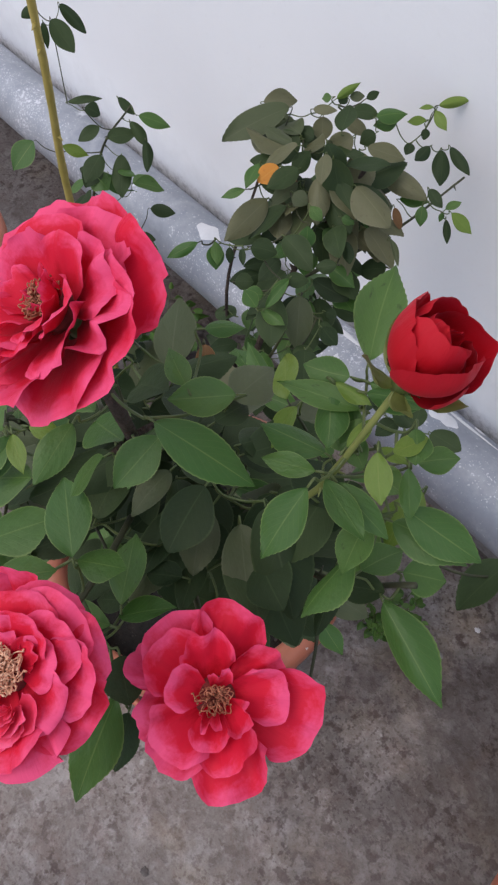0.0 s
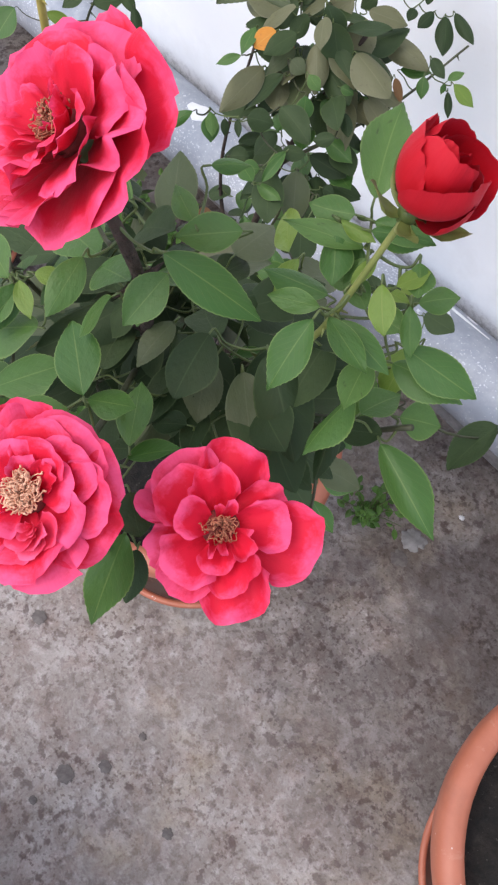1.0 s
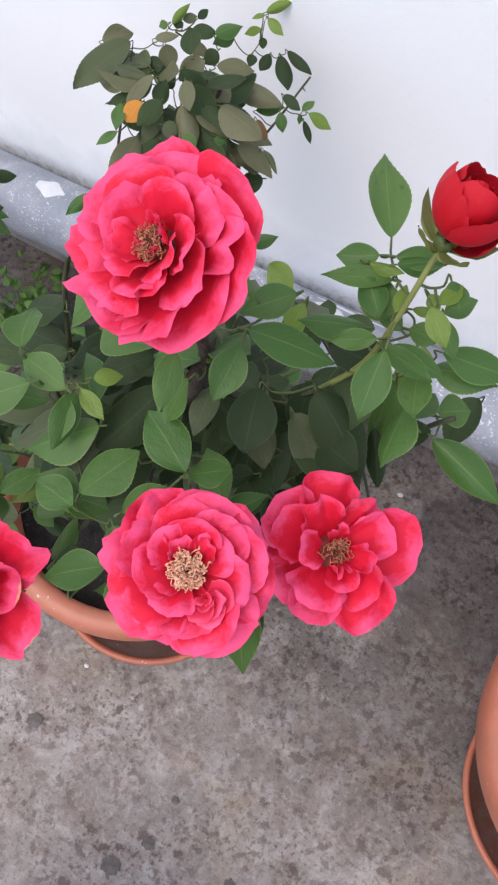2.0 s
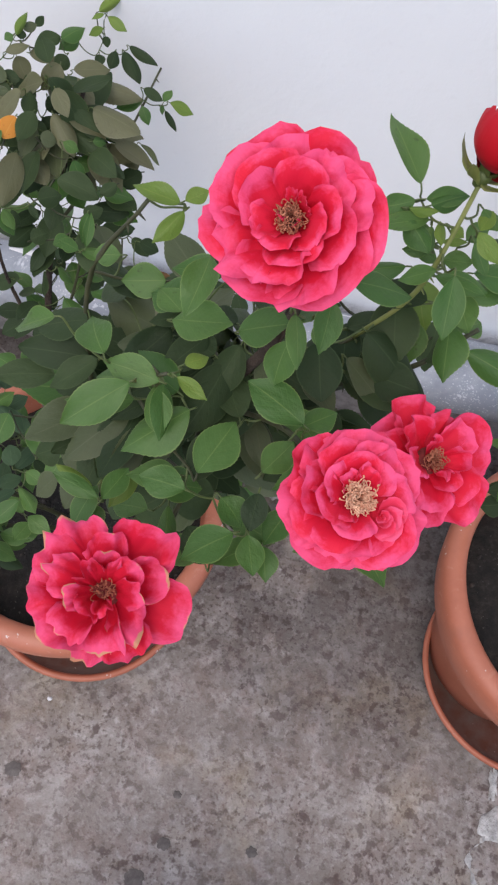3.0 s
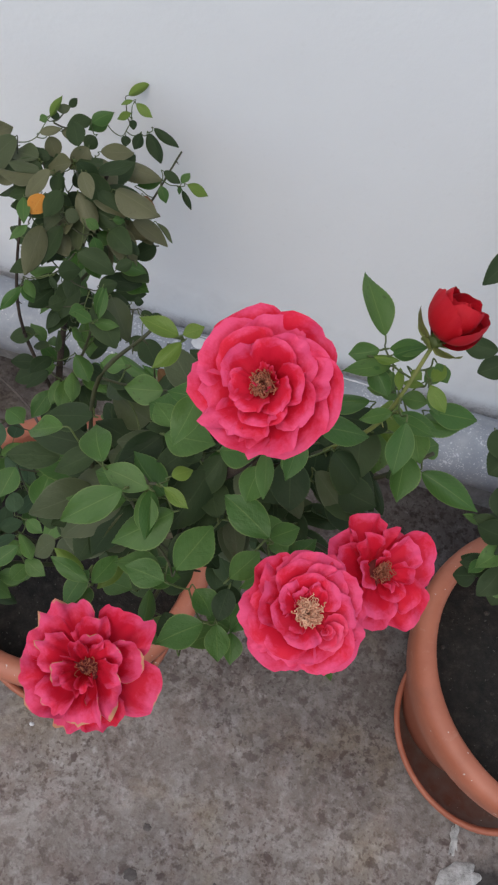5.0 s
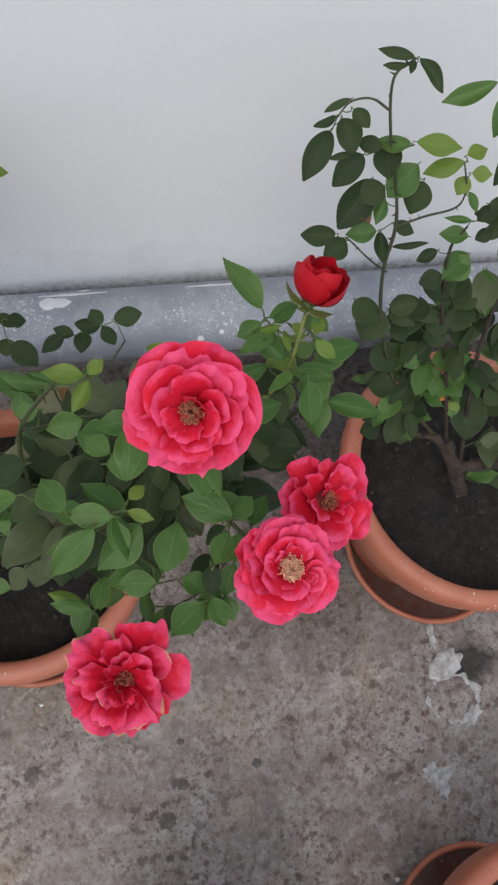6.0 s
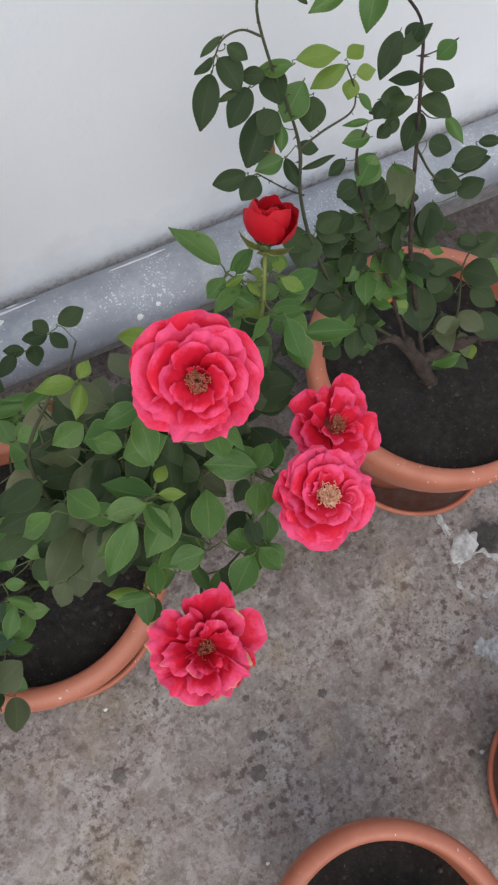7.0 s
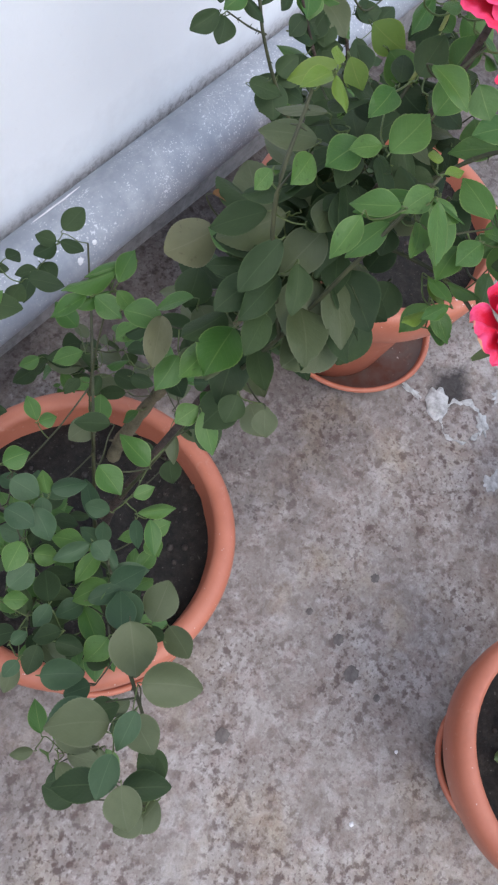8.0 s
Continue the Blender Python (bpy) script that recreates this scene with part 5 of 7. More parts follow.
leaf(bush, (0.046, 0.633, 0.557), (0.020, 0.635, 0.563), 0.017, (0.22, -0.33, 0.92), "dark")
leaf(bush, (0.018, 0.631, 0.547), (-0.002, 0.637, 0.553), 0.014, (0.13, -0.45, 0.88), "dark")
leaf(bush, (0.007, 0.628, 0.552), (-0.016, 0.612, 0.548), 0.016, (0.17, -0.49, 0.86), "dark")
leaf(bush, (0.028, 0.637, 0.541), (0.023, 0.614, 0.539), 0.020, (-0.12, -0.08, 0.99), "dark")
leaf(bush, (-0.172, 0.345, 0.548), (-0.201, 0.313, 0.532), 0.038, (-0.27, -0.20, 0.94), "olive")
leaf(bush, (-0.176, 0.350, 0.508), (-0.152, 0.372, 0.512), 0.026, (-0.06, -0.14, 0.99), "dull")
leaf(bush, (-0.150, 0.337, 0.484), (-0.116, 0.348, 0.496), 0.032, (-0.30, -0.16, 0.94), "olive")
leaf(bush, (-0.139, 0.325, 0.457), (-0.150, 0.293, 0.463), 0.026, (0.13, 0.14, 0.98), "olive")
leaf(bush, (-0.204, 0.306, 0.571), (-0.178, 0.268, 0.569), 0.033, (-0.02, -0.08, 1.00), "olive")
leaf(bush, (-0.225, 0.296, 0.569), (-0.234, 0.267, 0.571), 0.027, (0.19, -0.01, 0.98), "olive")
leaf(bush, (-0.222, 0.296, 0.584), (-0.251, 0.288, 0.576), 0.018, (-0.19, -0.21, 0.96), "dull")
leaf(bush, (-0.238, 0.306, 0.564), (-0.269, 0.338, 0.576), 0.034, (0.17, -0.18, 0.97), "olive")
leaf(bush, (-0.242, 0.376, 0.498), (-0.219, 0.351, 0.501), 0.021, (-0.11, 0.02, 0.99), "dark")
leaf(bush, (-0.253, 0.290, 0.578), (-0.281, 0.280, 0.582), 0.021, (0.07, 0.17, 0.98), "dull")
leaf(bush, (-0.270, 0.280, 0.563), (-0.297, 0.310, 0.557), 0.024, (-0.24, -0.01, 0.97), "dark")
leaf(bush, (-0.266, 0.270, 0.558), (-0.243, 0.243, 0.562), 0.022, (-0.21, -0.04, 0.98), "dark")
leaf(bush, (-0.264, 0.272, 0.584), (-0.284, 0.248, 0.576), 0.027, (-0.26, -0.09, 0.96), "olive")
leaf(bush, (-0.253, 0.252, 0.551), (-0.234, 0.265, 0.549), 0.017, (-0.04, 0.14, 0.99), "dark")
leaf(bush, (-0.138, 0.465, 0.551), (-0.125, 0.484, 0.549), 0.014, (0.12, -0.01, 0.99), "mid")
leaf(bush, (-0.134, 0.466, 0.550), (-0.108, 0.449, 0.550), 0.017, (-0.03, -0.08, 1.00), "dull")
leaf(bush, (-0.143, 0.466, 0.551), (-0.158, 0.452, 0.549), 0.015, (0.05, -0.24, 0.97), "dull")
leaf(bush, (-0.107, 0.437, 0.602), (-0.112, 0.409, 0.598), 0.022, (-0.08, -0.16, 0.98), "mid")
leaf(bush, (-0.093, 0.412, 0.548), (-0.076, 0.403, 0.552), 0.013, (-0.40, -0.34, 0.85), "mid")
leaf(bush, (-0.111, 0.422, 0.530), (-0.120, 0.442, 0.530), 0.017, (-0.09, 0.00, 1.00), "dull")
leaf(bush, (-0.098, 0.402, 0.535), (-0.076, 0.379, 0.545), 0.013, (-0.31, 0.15, 0.94), "mid")
leaf(bush, (-0.095, 0.391, 0.534), (-0.115, 0.367, 0.526), 0.016, (-0.03, -0.29, 0.96), "mid")
leaf(bush, (-0.102, 0.401, 0.529), (-0.120, 0.382, 0.531), 0.012, (-0.04, 0.12, 0.99), "dull")
leaf(bush, (-0.144, 0.420, 0.521), (-0.157, 0.448, 0.519), 0.020, (-0.00, 0.04, 1.00), "mid")
leaf(bush, (-0.143, 0.415, 0.529), (-0.172, 0.428, 0.531), 0.016, (-0.04, -0.29, 0.96), "dull")
leaf(bush, (-0.140, 0.414, 0.532), (-0.143, 0.395, 0.528), 0.018, (0.08, -0.21, 0.97), "dull")
leaf(bush, (-0.150, 0.390, 0.480), (-0.180, 0.404, 0.480), 0.017, (-0.09, -0.23, 0.97), "mid")
leaf(bush, (-0.141, 0.394, 0.481), (-0.116, 0.369, 0.479), 0.020, (-0.17, -0.24, 0.96), "dull")
leaf(bush, (-0.194, 0.421, 0.448), (-0.216, 0.420, 0.452), 0.018, (0.16, 0.10, 0.98), "dark")
leaf(bush, (-0.211, 0.398, 0.448), (-0.218, 0.415, 0.452), 0.017, (-0.10, -0.29, 0.95), "dark")
leaf(bush, (-0.213, 0.392, 0.450), (-0.203, 0.371, 0.450), 0.018, (-0.02, 0.03, 1.00), "dark")
leaf(bush, (-0.205, 0.435, 0.445), (-0.220, 0.456, 0.455), 0.021, (0.18, -0.32, 0.93), "dark")
leaf(bush, (-0.193, 0.432, 0.448), (-0.173, 0.441, 0.452), 0.021, (-0.17, -0.05, 0.98), "dark")
leaf(bush, (0.005, 0.443, 0.403), (-0.011, 0.424, 0.397), 0.024, (-0.33, -0.04, 0.94), "dark")
leaf(bush, (-0.006, 0.474, 0.427), (-0.026, 0.456, 0.413), 0.027, (-0.31, -0.35, 0.88), "dark")
leaf(bush, (-0.074, 0.455, 0.600), (-0.091, 0.478, 0.600), 0.017, (-0.00, 0.02, 1.00), "dark")
leaf(bush, (0.011, 0.450, 0.502), (0.014, 0.424, 0.498), 0.016, (-0.28, -0.18, 0.94), "dark")
leaf(bush, (-0.006, 0.414, 0.554), (-0.013, 0.387, 0.546), 0.027, (-0.02, -0.26, 0.96), "dark")
leaf(bush, (-0.006, 0.451, 0.600), (-0.016, 0.429, 0.600), 0.021, (-0.25, 0.13, 0.96), "dark")
leaf(bush, (-0.033, 0.353, 0.705), (-0.045, 0.341, 0.695), 0.018, (-0.47, -0.26, 0.84), "olive")
leaf(bush, (-0.037, 0.374, 0.704), (-0.055, 0.368, 0.696), 0.020, (-0.25, -0.35, 0.90), "dark")
leaf(bush, (-0.169, 0.470, 0.499), (-0.175, 0.491, 0.501), 0.020, (-0.03, -0.09, 1.00), "dull")
leaf(bush, (-0.172, 0.456, 0.484), (-0.158, 0.436, 0.476), 0.020, (0.04, -0.38, 0.93), "mid")
leaf(bush, (-0.143, 0.499, 0.520), (-0.145, 0.517, 0.520), 0.017, (0.09, 0.06, 0.99), "dull")
leaf(bush, (-0.158, 0.474, 0.519), (-0.157, 0.492, 0.521), 0.016, (0.08, -0.09, 0.99), "dull")
leaf(bush, (-0.198, 0.457, 0.481), (-0.206, 0.436, 0.479), 0.018, (-0.18, -0.03, 0.98), "mid")
leaf(bush, (-0.240, 0.412, 0.500), (-0.225, 0.408, 0.500), 0.012, (-0.05, -0.39, 0.92), "dull")
leaf(bush, (-0.246, 0.398, 0.502), (-0.263, 0.398, 0.498), 0.014, (-0.23, -0.38, 0.89), "dull")
leaf(bush, (-0.196, 0.413, 0.500), (-0.176, 0.437, 0.494), 0.023, (0.06, -0.08, 0.95), "dark")
leaf(bush, (-0.219, 0.443, 0.500), (-0.204, 0.428, 0.494), 0.016, (-0.12, 0.00, 0.95), "mid")
leaf(bush, (-0.197, 0.411, 0.500), (-0.219, 0.409, 0.494), 0.016, (-0.18, -0.16, 0.95), "dull")
leaf(bush, (-0.208, 0.387, 0.510), (-0.227, 0.403, 0.504), 0.018, (0.12, 0.08, 0.95), "dark")
leaf(bush, (-0.217, 0.384, 0.510), (-0.207, 0.363, 0.504), 0.017, (-0.06, 0.08, 0.95), "dark")
leaf(bush, (-0.227, 0.395, 0.500), (-0.250, 0.386, 0.494), 0.018, (0.12, 0.00, 0.95), "dark")
leaf(bush, (-0.244, 0.374, 0.520), (-0.221, 0.348, 0.514), 0.025, (0.00, -0.08, 0.95), "dull")
leaf(bush, (-0.151, 0.388, 0.490), (-0.181, 0.405, 0.484), 0.025, (0.06, 0.16, 0.95), "mid")
leaf(bush, (-0.152, 0.384, 0.490), (-0.116, 0.372, 0.484), 0.024, (-0.06, -0.16, 0.95), "dull")
leaf(bush, (-0.163, 0.343, 0.500), (-0.152, 0.378, 0.494), 0.027, (-0.12, 0.08, 0.95), "dull")
leaf(bush, (-0.236, 0.323, 0.540), (-0.270, 0.343, 0.534), 0.029, (0.00, 0.00, 0.95), "dull")
leaf(bush, (-0.247, 0.324, 0.530), (-0.221, 0.310, 0.524), 0.022, (0.12, -0.16, 0.95), "dark")
leaf(bush, (-0.169, 0.399, 0.460), (-0.193, 0.398, 0.454), 0.018, (0.12, -0.16, 0.95), "dark")
leaf(bush, (-0.154, 0.320, 0.470), (-0.155, 0.342, 0.464), 0.016, (0.12, -0.16, 0.95), "dark")
leaf(bush, (-0.144, 0.423, 0.450), (-0.140, 0.402, 0.444), 0.016, (0.12, -0.16, 0.95), "dark")
leaf(bush, (-0.200, 0.344, 0.460), (-0.201, 0.370, 0.454), 0.019, (0.00, -0.16, 0.95), "dark")
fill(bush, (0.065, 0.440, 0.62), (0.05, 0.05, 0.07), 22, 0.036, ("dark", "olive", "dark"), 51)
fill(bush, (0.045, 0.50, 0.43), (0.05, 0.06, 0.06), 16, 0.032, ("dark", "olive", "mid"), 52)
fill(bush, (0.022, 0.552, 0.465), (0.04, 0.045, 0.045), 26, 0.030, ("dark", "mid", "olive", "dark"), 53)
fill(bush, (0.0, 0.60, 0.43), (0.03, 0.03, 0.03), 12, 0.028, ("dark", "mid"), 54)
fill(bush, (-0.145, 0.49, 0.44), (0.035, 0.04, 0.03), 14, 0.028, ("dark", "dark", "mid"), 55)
# mostly dark tints here paint the shade between the inner leaves
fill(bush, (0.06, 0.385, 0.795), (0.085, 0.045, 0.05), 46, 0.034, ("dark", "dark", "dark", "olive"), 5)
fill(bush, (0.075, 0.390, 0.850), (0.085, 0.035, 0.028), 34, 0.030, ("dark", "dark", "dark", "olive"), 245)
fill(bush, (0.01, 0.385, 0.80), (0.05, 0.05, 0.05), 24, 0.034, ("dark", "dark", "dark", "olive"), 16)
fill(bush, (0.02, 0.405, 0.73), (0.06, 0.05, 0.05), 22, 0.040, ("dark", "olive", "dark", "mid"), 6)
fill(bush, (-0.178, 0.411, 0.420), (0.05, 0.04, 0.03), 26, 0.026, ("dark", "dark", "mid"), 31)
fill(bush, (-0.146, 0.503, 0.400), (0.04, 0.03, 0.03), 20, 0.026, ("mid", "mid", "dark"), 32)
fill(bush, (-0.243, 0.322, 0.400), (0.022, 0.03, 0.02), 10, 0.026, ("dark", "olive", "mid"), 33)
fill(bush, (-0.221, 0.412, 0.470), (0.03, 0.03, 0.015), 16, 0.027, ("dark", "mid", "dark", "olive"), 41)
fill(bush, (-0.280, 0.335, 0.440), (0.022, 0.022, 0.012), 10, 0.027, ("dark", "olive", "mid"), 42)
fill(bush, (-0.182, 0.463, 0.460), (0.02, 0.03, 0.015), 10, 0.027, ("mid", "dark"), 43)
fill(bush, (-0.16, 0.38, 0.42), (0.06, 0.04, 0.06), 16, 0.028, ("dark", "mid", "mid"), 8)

# the shrub rose behind it
shrub = plant("rose_bush", (-0.115, 0.565, 0.275), "bushy rose with dull dark leaves and one orange leaf")
cane(shrub, ((-0.115, 0.565, 0.262), (-0.14, 0.60, 0.42), (-0.14, 0.66, 0.56), (-0.12, 0.73, 0.67)), 0.0050, 0.0018, BARK, 14)
cane(shrub, ((-0.14, 0.60, 0.42), (-0.18, 0.62, 0.55), (-0.185, 0.67, 0.665)), 0.0032, 0.0015, BARK, 8)
cane(shrub, ((-0.14, 0.66, 0.56), (-0.09, 0.74, 0.61), (-0.065, 0.80, 0.655)), 0.0028, 0.0012, GREEN_CANE, 6)
cane(shrub, ((-0.14, 0.60, 0.42), (-0.11, 0.62, 0.53), (-0.10, 0.64, 0.60)), 0.0028, 0.0014, GREEN_CANE, 6)
leaf(shrub, (-0.209, 0.725, 0.684), (-0.232, 0.665, 0.675), 0.026, (0.15, -0.21, 0.97), "olive")
leaf(shrub, (-0.235, 0.719, 0.679), (-0.219, 0.747, 0.677), 0.016, (0.46, -0.21, 0.86), "khaki")
leaf(shrub, (-0.213, 0.736, 0.663), (-0.229, 0.705, 0.671), 0.018, (0.61, -0.13, 0.78), "olive")
leaf(shrub, (-0.187, 0.732, 0.691), (-0.169, 0.741, 0.696), 0.009, (0.10, -0.62, 0.78), "khaki")
leaf(shrub, (-0.189, 0.764, 0.684), (-0.183, 0.790, 0.692), 0.008, (0.60, -0.36, 0.71), "light")
leaf(shrub, (-0.189, 0.757, 0.689), (-0.195, 0.751, 0.687), 0.008, (0.46, -0.58, 0.68), "mid")
leaf(shrub, (-0.186, 0.766, 0.679), (-0.188, 0.775, 0.683), 0.009, (0.30, -0.34, 0.89), "dark")
leaf(shrub, (-0.184, 0.800, 0.669), (-0.179, 0.811, 0.673), 0.008, (0.45, -0.52, 0.72), "dark")
leaf(shrub, (-0.189, 0.782, 0.677), (-0.178, 0.789, 0.680), 0.009, (0.21, -0.63, 0.75), "olive")
leaf(shrub, (-0.154, 0.780, 0.680), (-0.169, 0.759, 0.685), 0.015, (0.53, -0.19, 0.83), "dark")
leaf(shrub, (-0.151, 0.775, 0.681), (-0.135, 0.799, 0.684), 0.016, (0.29, -0.30, 0.91), "mid")
leaf(shrub, (-0.142, 0.796, 0.675), (-0.157, 0.779, 0.669), 0.016, (0.16, -0.46, 0.87), "mid")
leaf(shrub, (-0.191, 0.718, 0.675), (-0.174, 0.721, 0.675), 0.016, (0.11, -0.54, 0.83), "dark")
leaf(shrub, (-0.180, 0.711, 0.675), (-0.201, 0.689, 0.660), 0.029, (0.14, -0.65, 0.75), "dark")
leaf(shrub, (-0.181, 0.739, 0.683), (-0.170, 0.729, 0.669), 0.018, (0.61, -0.35, 0.71), "khaki")
leaf(shrub, (-0.182, 0.772, 0.662), (-0.156, 0.773, 0.660), 0.014, (0.07, -0.45, 0.89), "khaki")
leaf(shrub, (-0.140, 0.732, 0.690), (-0.150, 0.710, 0.679), 0.020, (0.56, -0.56, 0.61), "khaki")
leaf(shrub, (-0.134, 0.736, 0.676), (-0.111, 0.715, 0.657), 0.028, (0.28, -0.47, 0.84), "khaki")
leaf(shrub, (-0.132, 0.744, 0.678), (-0.103, 0.761, 0.676), 0.018, (0.16, -0.17, 0.97), "khaki")
leaf(shrub, (-0.127, 0.756, 0.654), (-0.074, 0.760, 0.654), 0.022, (0.02, -0.45, 0.89), "khaki")
leaf(shrub, (-0.147, 0.772, 0.668), (-0.154, 0.760, 0.660), 0.015, (0.30, -0.64, 0.71), "dark")
leaf(shrub, (-0.124, 0.797, 0.657), (-0.121, 0.787, 0.653), 0.010, (0.21, -0.33, 0.92), "dark")
leaf(shrub, (-0.121, 0.810, 0.667), (-0.118, 0.806, 0.659), 0.008, (0.38, -0.75, 0.54), "dark")
leaf(shrub, (-0.111, 0.807, 0.656), (-0.112, 0.790, 0.652), 0.012, (0.21, -0.20, 0.96), "dark")
leaf(shrub, (-0.106, 0.820, 0.648), (-0.084, 0.797, 0.640), 0.017, (0.18, -0.15, 0.97), "dark")
leaf(shrub, (-0.103, 0.829, 0.648), (-0.073, 0.821, 0.644), 0.012, (0.05, -0.35, 0.94), "dark")
leaf(shrub, (-0.137, 0.848, 0.663), (-0.117, 0.872, 0.669), 0.010, (0.50, -0.56, 0.65), "light")
leaf(shrub, (-0.123, 0.818, 0.684), (-0.133, 0.810, 0.682), 0.005, (0.25, -0.53, 0.81), "light")
leaf(shrub, (-0.119, 0.815, 0.684), (-0.100, 0.810, 0.677), 0.010, (0.11, -0.66, 0.74), "light")
leaf(shrub, (-0.123, 0.810, 0.675), (-0.131, 0.795, 0.677), 0.008, (0.63, -0.25, 0.74), "light")
leaf(shrub, (-0.155, 0.696, 0.686), (-0.150, 0.673, 0.680), 0.015, (0.52, -0.09, 0.85), "dark")
leaf(shrub, (-0.175, 0.658, 0.684), (-0.166, 0.634, 0.680), 0.012, (0.19, -0.08, 0.98), "mid")
leaf(shrub, (-0.158, 0.663, 0.688), (-0.164, 0.645, 0.680), 0.018, (0.21, -0.48, 0.85), "orange")
leaf(shrub, (-0.171, 0.687, 0.655), (-0.162, 0.691, 0.652), 0.010, (0.37, -0.27, 0.89), "brown")
leaf(shrub, (-0.164, 0.682, 0.666), (-0.163, 0.668, 0.659), 0.013, (0.70, -0.26, 0.66), "olive")
leaf(shrub, (-0.160, 0.628, 0.684), (-0.170, 0.610, 0.680), 0.008, (0.47, -0.40, 0.79), "mid")
leaf(shrub, (-0.157, 0.650, 0.662), (-0.152, 0.600, 0.656), 0.023, (0.49, -0.05, 0.87), "khaki")
leaf(shrub, (-0.155, 0.660, 0.657), (-0.129, 0.638, 0.645), 0.023, (0.18, -0.29, 0.94), "khaki")
leaf(shrub, (-0.139, 0.663, 0.673), (-0.126, 0.667, 0.667), 0.014, (0.47, -0.34, 0.81), "olive")
leaf(shrub, (-0.153, 0.708, 0.651), (-0.123, 0.694, 0.637), 0.021, (0.26, -0.36, 0.90), "dark")
leaf(shrub, (-0.154, 0.731, 0.655), (-0.140, 0.722, 0.647), 0.017, (0.08, -0.57, 0.82), "dark")
leaf(shrub, (-0.104, 0.723, 0.659), (-0.086, 0.708, 0.640), 0.028, (0.19, -0.67, 0.72), "dark")
leaf(shrub, (-0.099, 0.700, 0.648), (-0.086, 0.688, 0.640), 0.018, (0.43, -0.14, 0.89), "dark")
leaf(shrub, (-0.081, 0.711, 0.638), (-0.063, 0.692, 0.630), 0.021, (0.32, -0.10, 0.94), "khaki")
leaf(shrub, (-0.062, 0.705, 0.614), (-0.082, 0.689, 0.608), 0.020, (0.11, -0.44, 0.89), "dark")
leaf(shrub, (-0.062, 0.702, 0.651), (-0.042, 0.692, 0.643), 0.005, (0.23, -0.26, 0.94), "olive")
leaf(shrub, (-0.084, 0.731, 0.651), (-0.069, 0.726, 0.639), 0.008, (0.45, -0.45, 0.77), "brown")
leaf(shrub, (-0.099, 0.759, 0.633), (-0.076, 0.771, 0.639), 0.014, (0.05, -0.52, 0.85), "mid")
leaf(shrub, (-0.074, 0.758, 0.643), (-0.065, 0.747, 0.633), 0.011, (0.10, -0.60, 0.79), "mid")
leaf(shrub, (-0.073, 0.761, 0.660), (-0.054, 0.757, 0.655), 0.010, (0.12, -0.49, 0.86), "dark")
leaf(shrub, (-0.055, 0.765, 0.647), (-0.050, 0.780, 0.651), 0.009, (0.10, -0.26, 0.96), "mid")
leaf(shrub, (-0.049, 0.766, 0.647), (-0.026, 0.769, 0.637), 0.012, (0.44, -0.38, 0.82), "light")
leaf(shrub, (-0.054, 0.769, 0.634), (-0.040, 0.756, 0.626), 0.007, (0.06, -0.46, 0.88), "dark")
leaf(shrub, (-0.056, 0.764, 0.644), (-0.054, 0.759, 0.637), 0.005, (0.47, -0.62, 0.63), "mid")
leaf(shrub, (-0.107, 0.648, 0.669), (-0.097, 0.638, 0.656), 0.015, (0.57, -0.39, 0.73), "mid")
leaf(shrub, (-0.120, 0.664, 0.671), (-0.106, 0.664, 0.665), 0.011, (0.41, -0.29, 0.87), "mid")
leaf(shrub, (-0.099, 0.680, 0.663), (-0.088, 0.684, 0.661), 0.009, (0.28, -0.50, 0.82), "mid")
leaf(shrub, (-0.114, 0.676, 0.641), (-0.098, 0.678, 0.637), 0.016, (0.28, -0.40, 0.87), "mid")
leaf(shrub, (-0.117, 0.631, 0.662), (-0.080, 0.626, 0.658), 0.021, (0.07, -0.33, 0.94), "dark")
leaf(shrub, (-0.081, 0.668, 0.657), (-0.066, 0.657, 0.651), 0.010, (0.22, -0.24, 0.95), "dark")
leaf(shrub, (-0.119, 0.629, 0.636), (-0.119, 0.604, 0.630), 0.017, (0.06, -0.20, 0.98), "dark")
leaf(shrub, (-0.123, 0.600, 0.667), (-0.106, 0.613, 0.664), 0.018, (0.48, -0.46, 0.75), "dark")
leaf(shrub, (-0.069, 0.644, 0.657), (-0.080, 0.631, 0.657), 0.012, (0.35, -0.27, 0.90), "dark")
leaf(shrub, (-0.087, 0.655, 0.634), (-0.058, 0.655, 0.632), 0.017, (0.07, -0.57, 0.82), "mid")
leaf(shrub, (-0.098, 0.651, 0.610), (-0.062, 0.657, 0.610), 0.019, (0.10, -0.58, 0.81), "dark")
leaf(shrub, (-0.087, 0.604, 0.656), (-0.074, 0.618, 0.656), 0.014, (0.24, -0.24, 0.94), "dark")
leaf(shrub, (-0.084, 0.605, 0.658), (-0.083, 0.581, 0.650), 0.010, (0.08, -0.29, 0.95), "mid")
leaf(shrub, (-0.095, 0.588, 0.643), (-0.105, 0.576, 0.647), 0.014, (0.46, -0.06, 0.89), "mid")
leaf(shrub, (-0.083, 0.573, 0.649), (-0.060, 0.578, 0.645), 0.011, (0.24, -0.22, 0.95), "mid")
leaf(shrub, (-0.079, 0.614, 0.635), (-0.052, 0.585, 0.617), 0.025, (0.31, -0.30, 0.90), "olive")
leaf(shrub, (-0.131, 0.589, 0.628), (-0.119, 0.598, 0.631), 0.015, (0.22, -0.56, 0.80), "dark")
leaf(shrub, (-0.048, 0.609, 0.634), (-0.031, 0.603, 0.623), 0.013, (0.40, -0.38, 0.83), "dark")
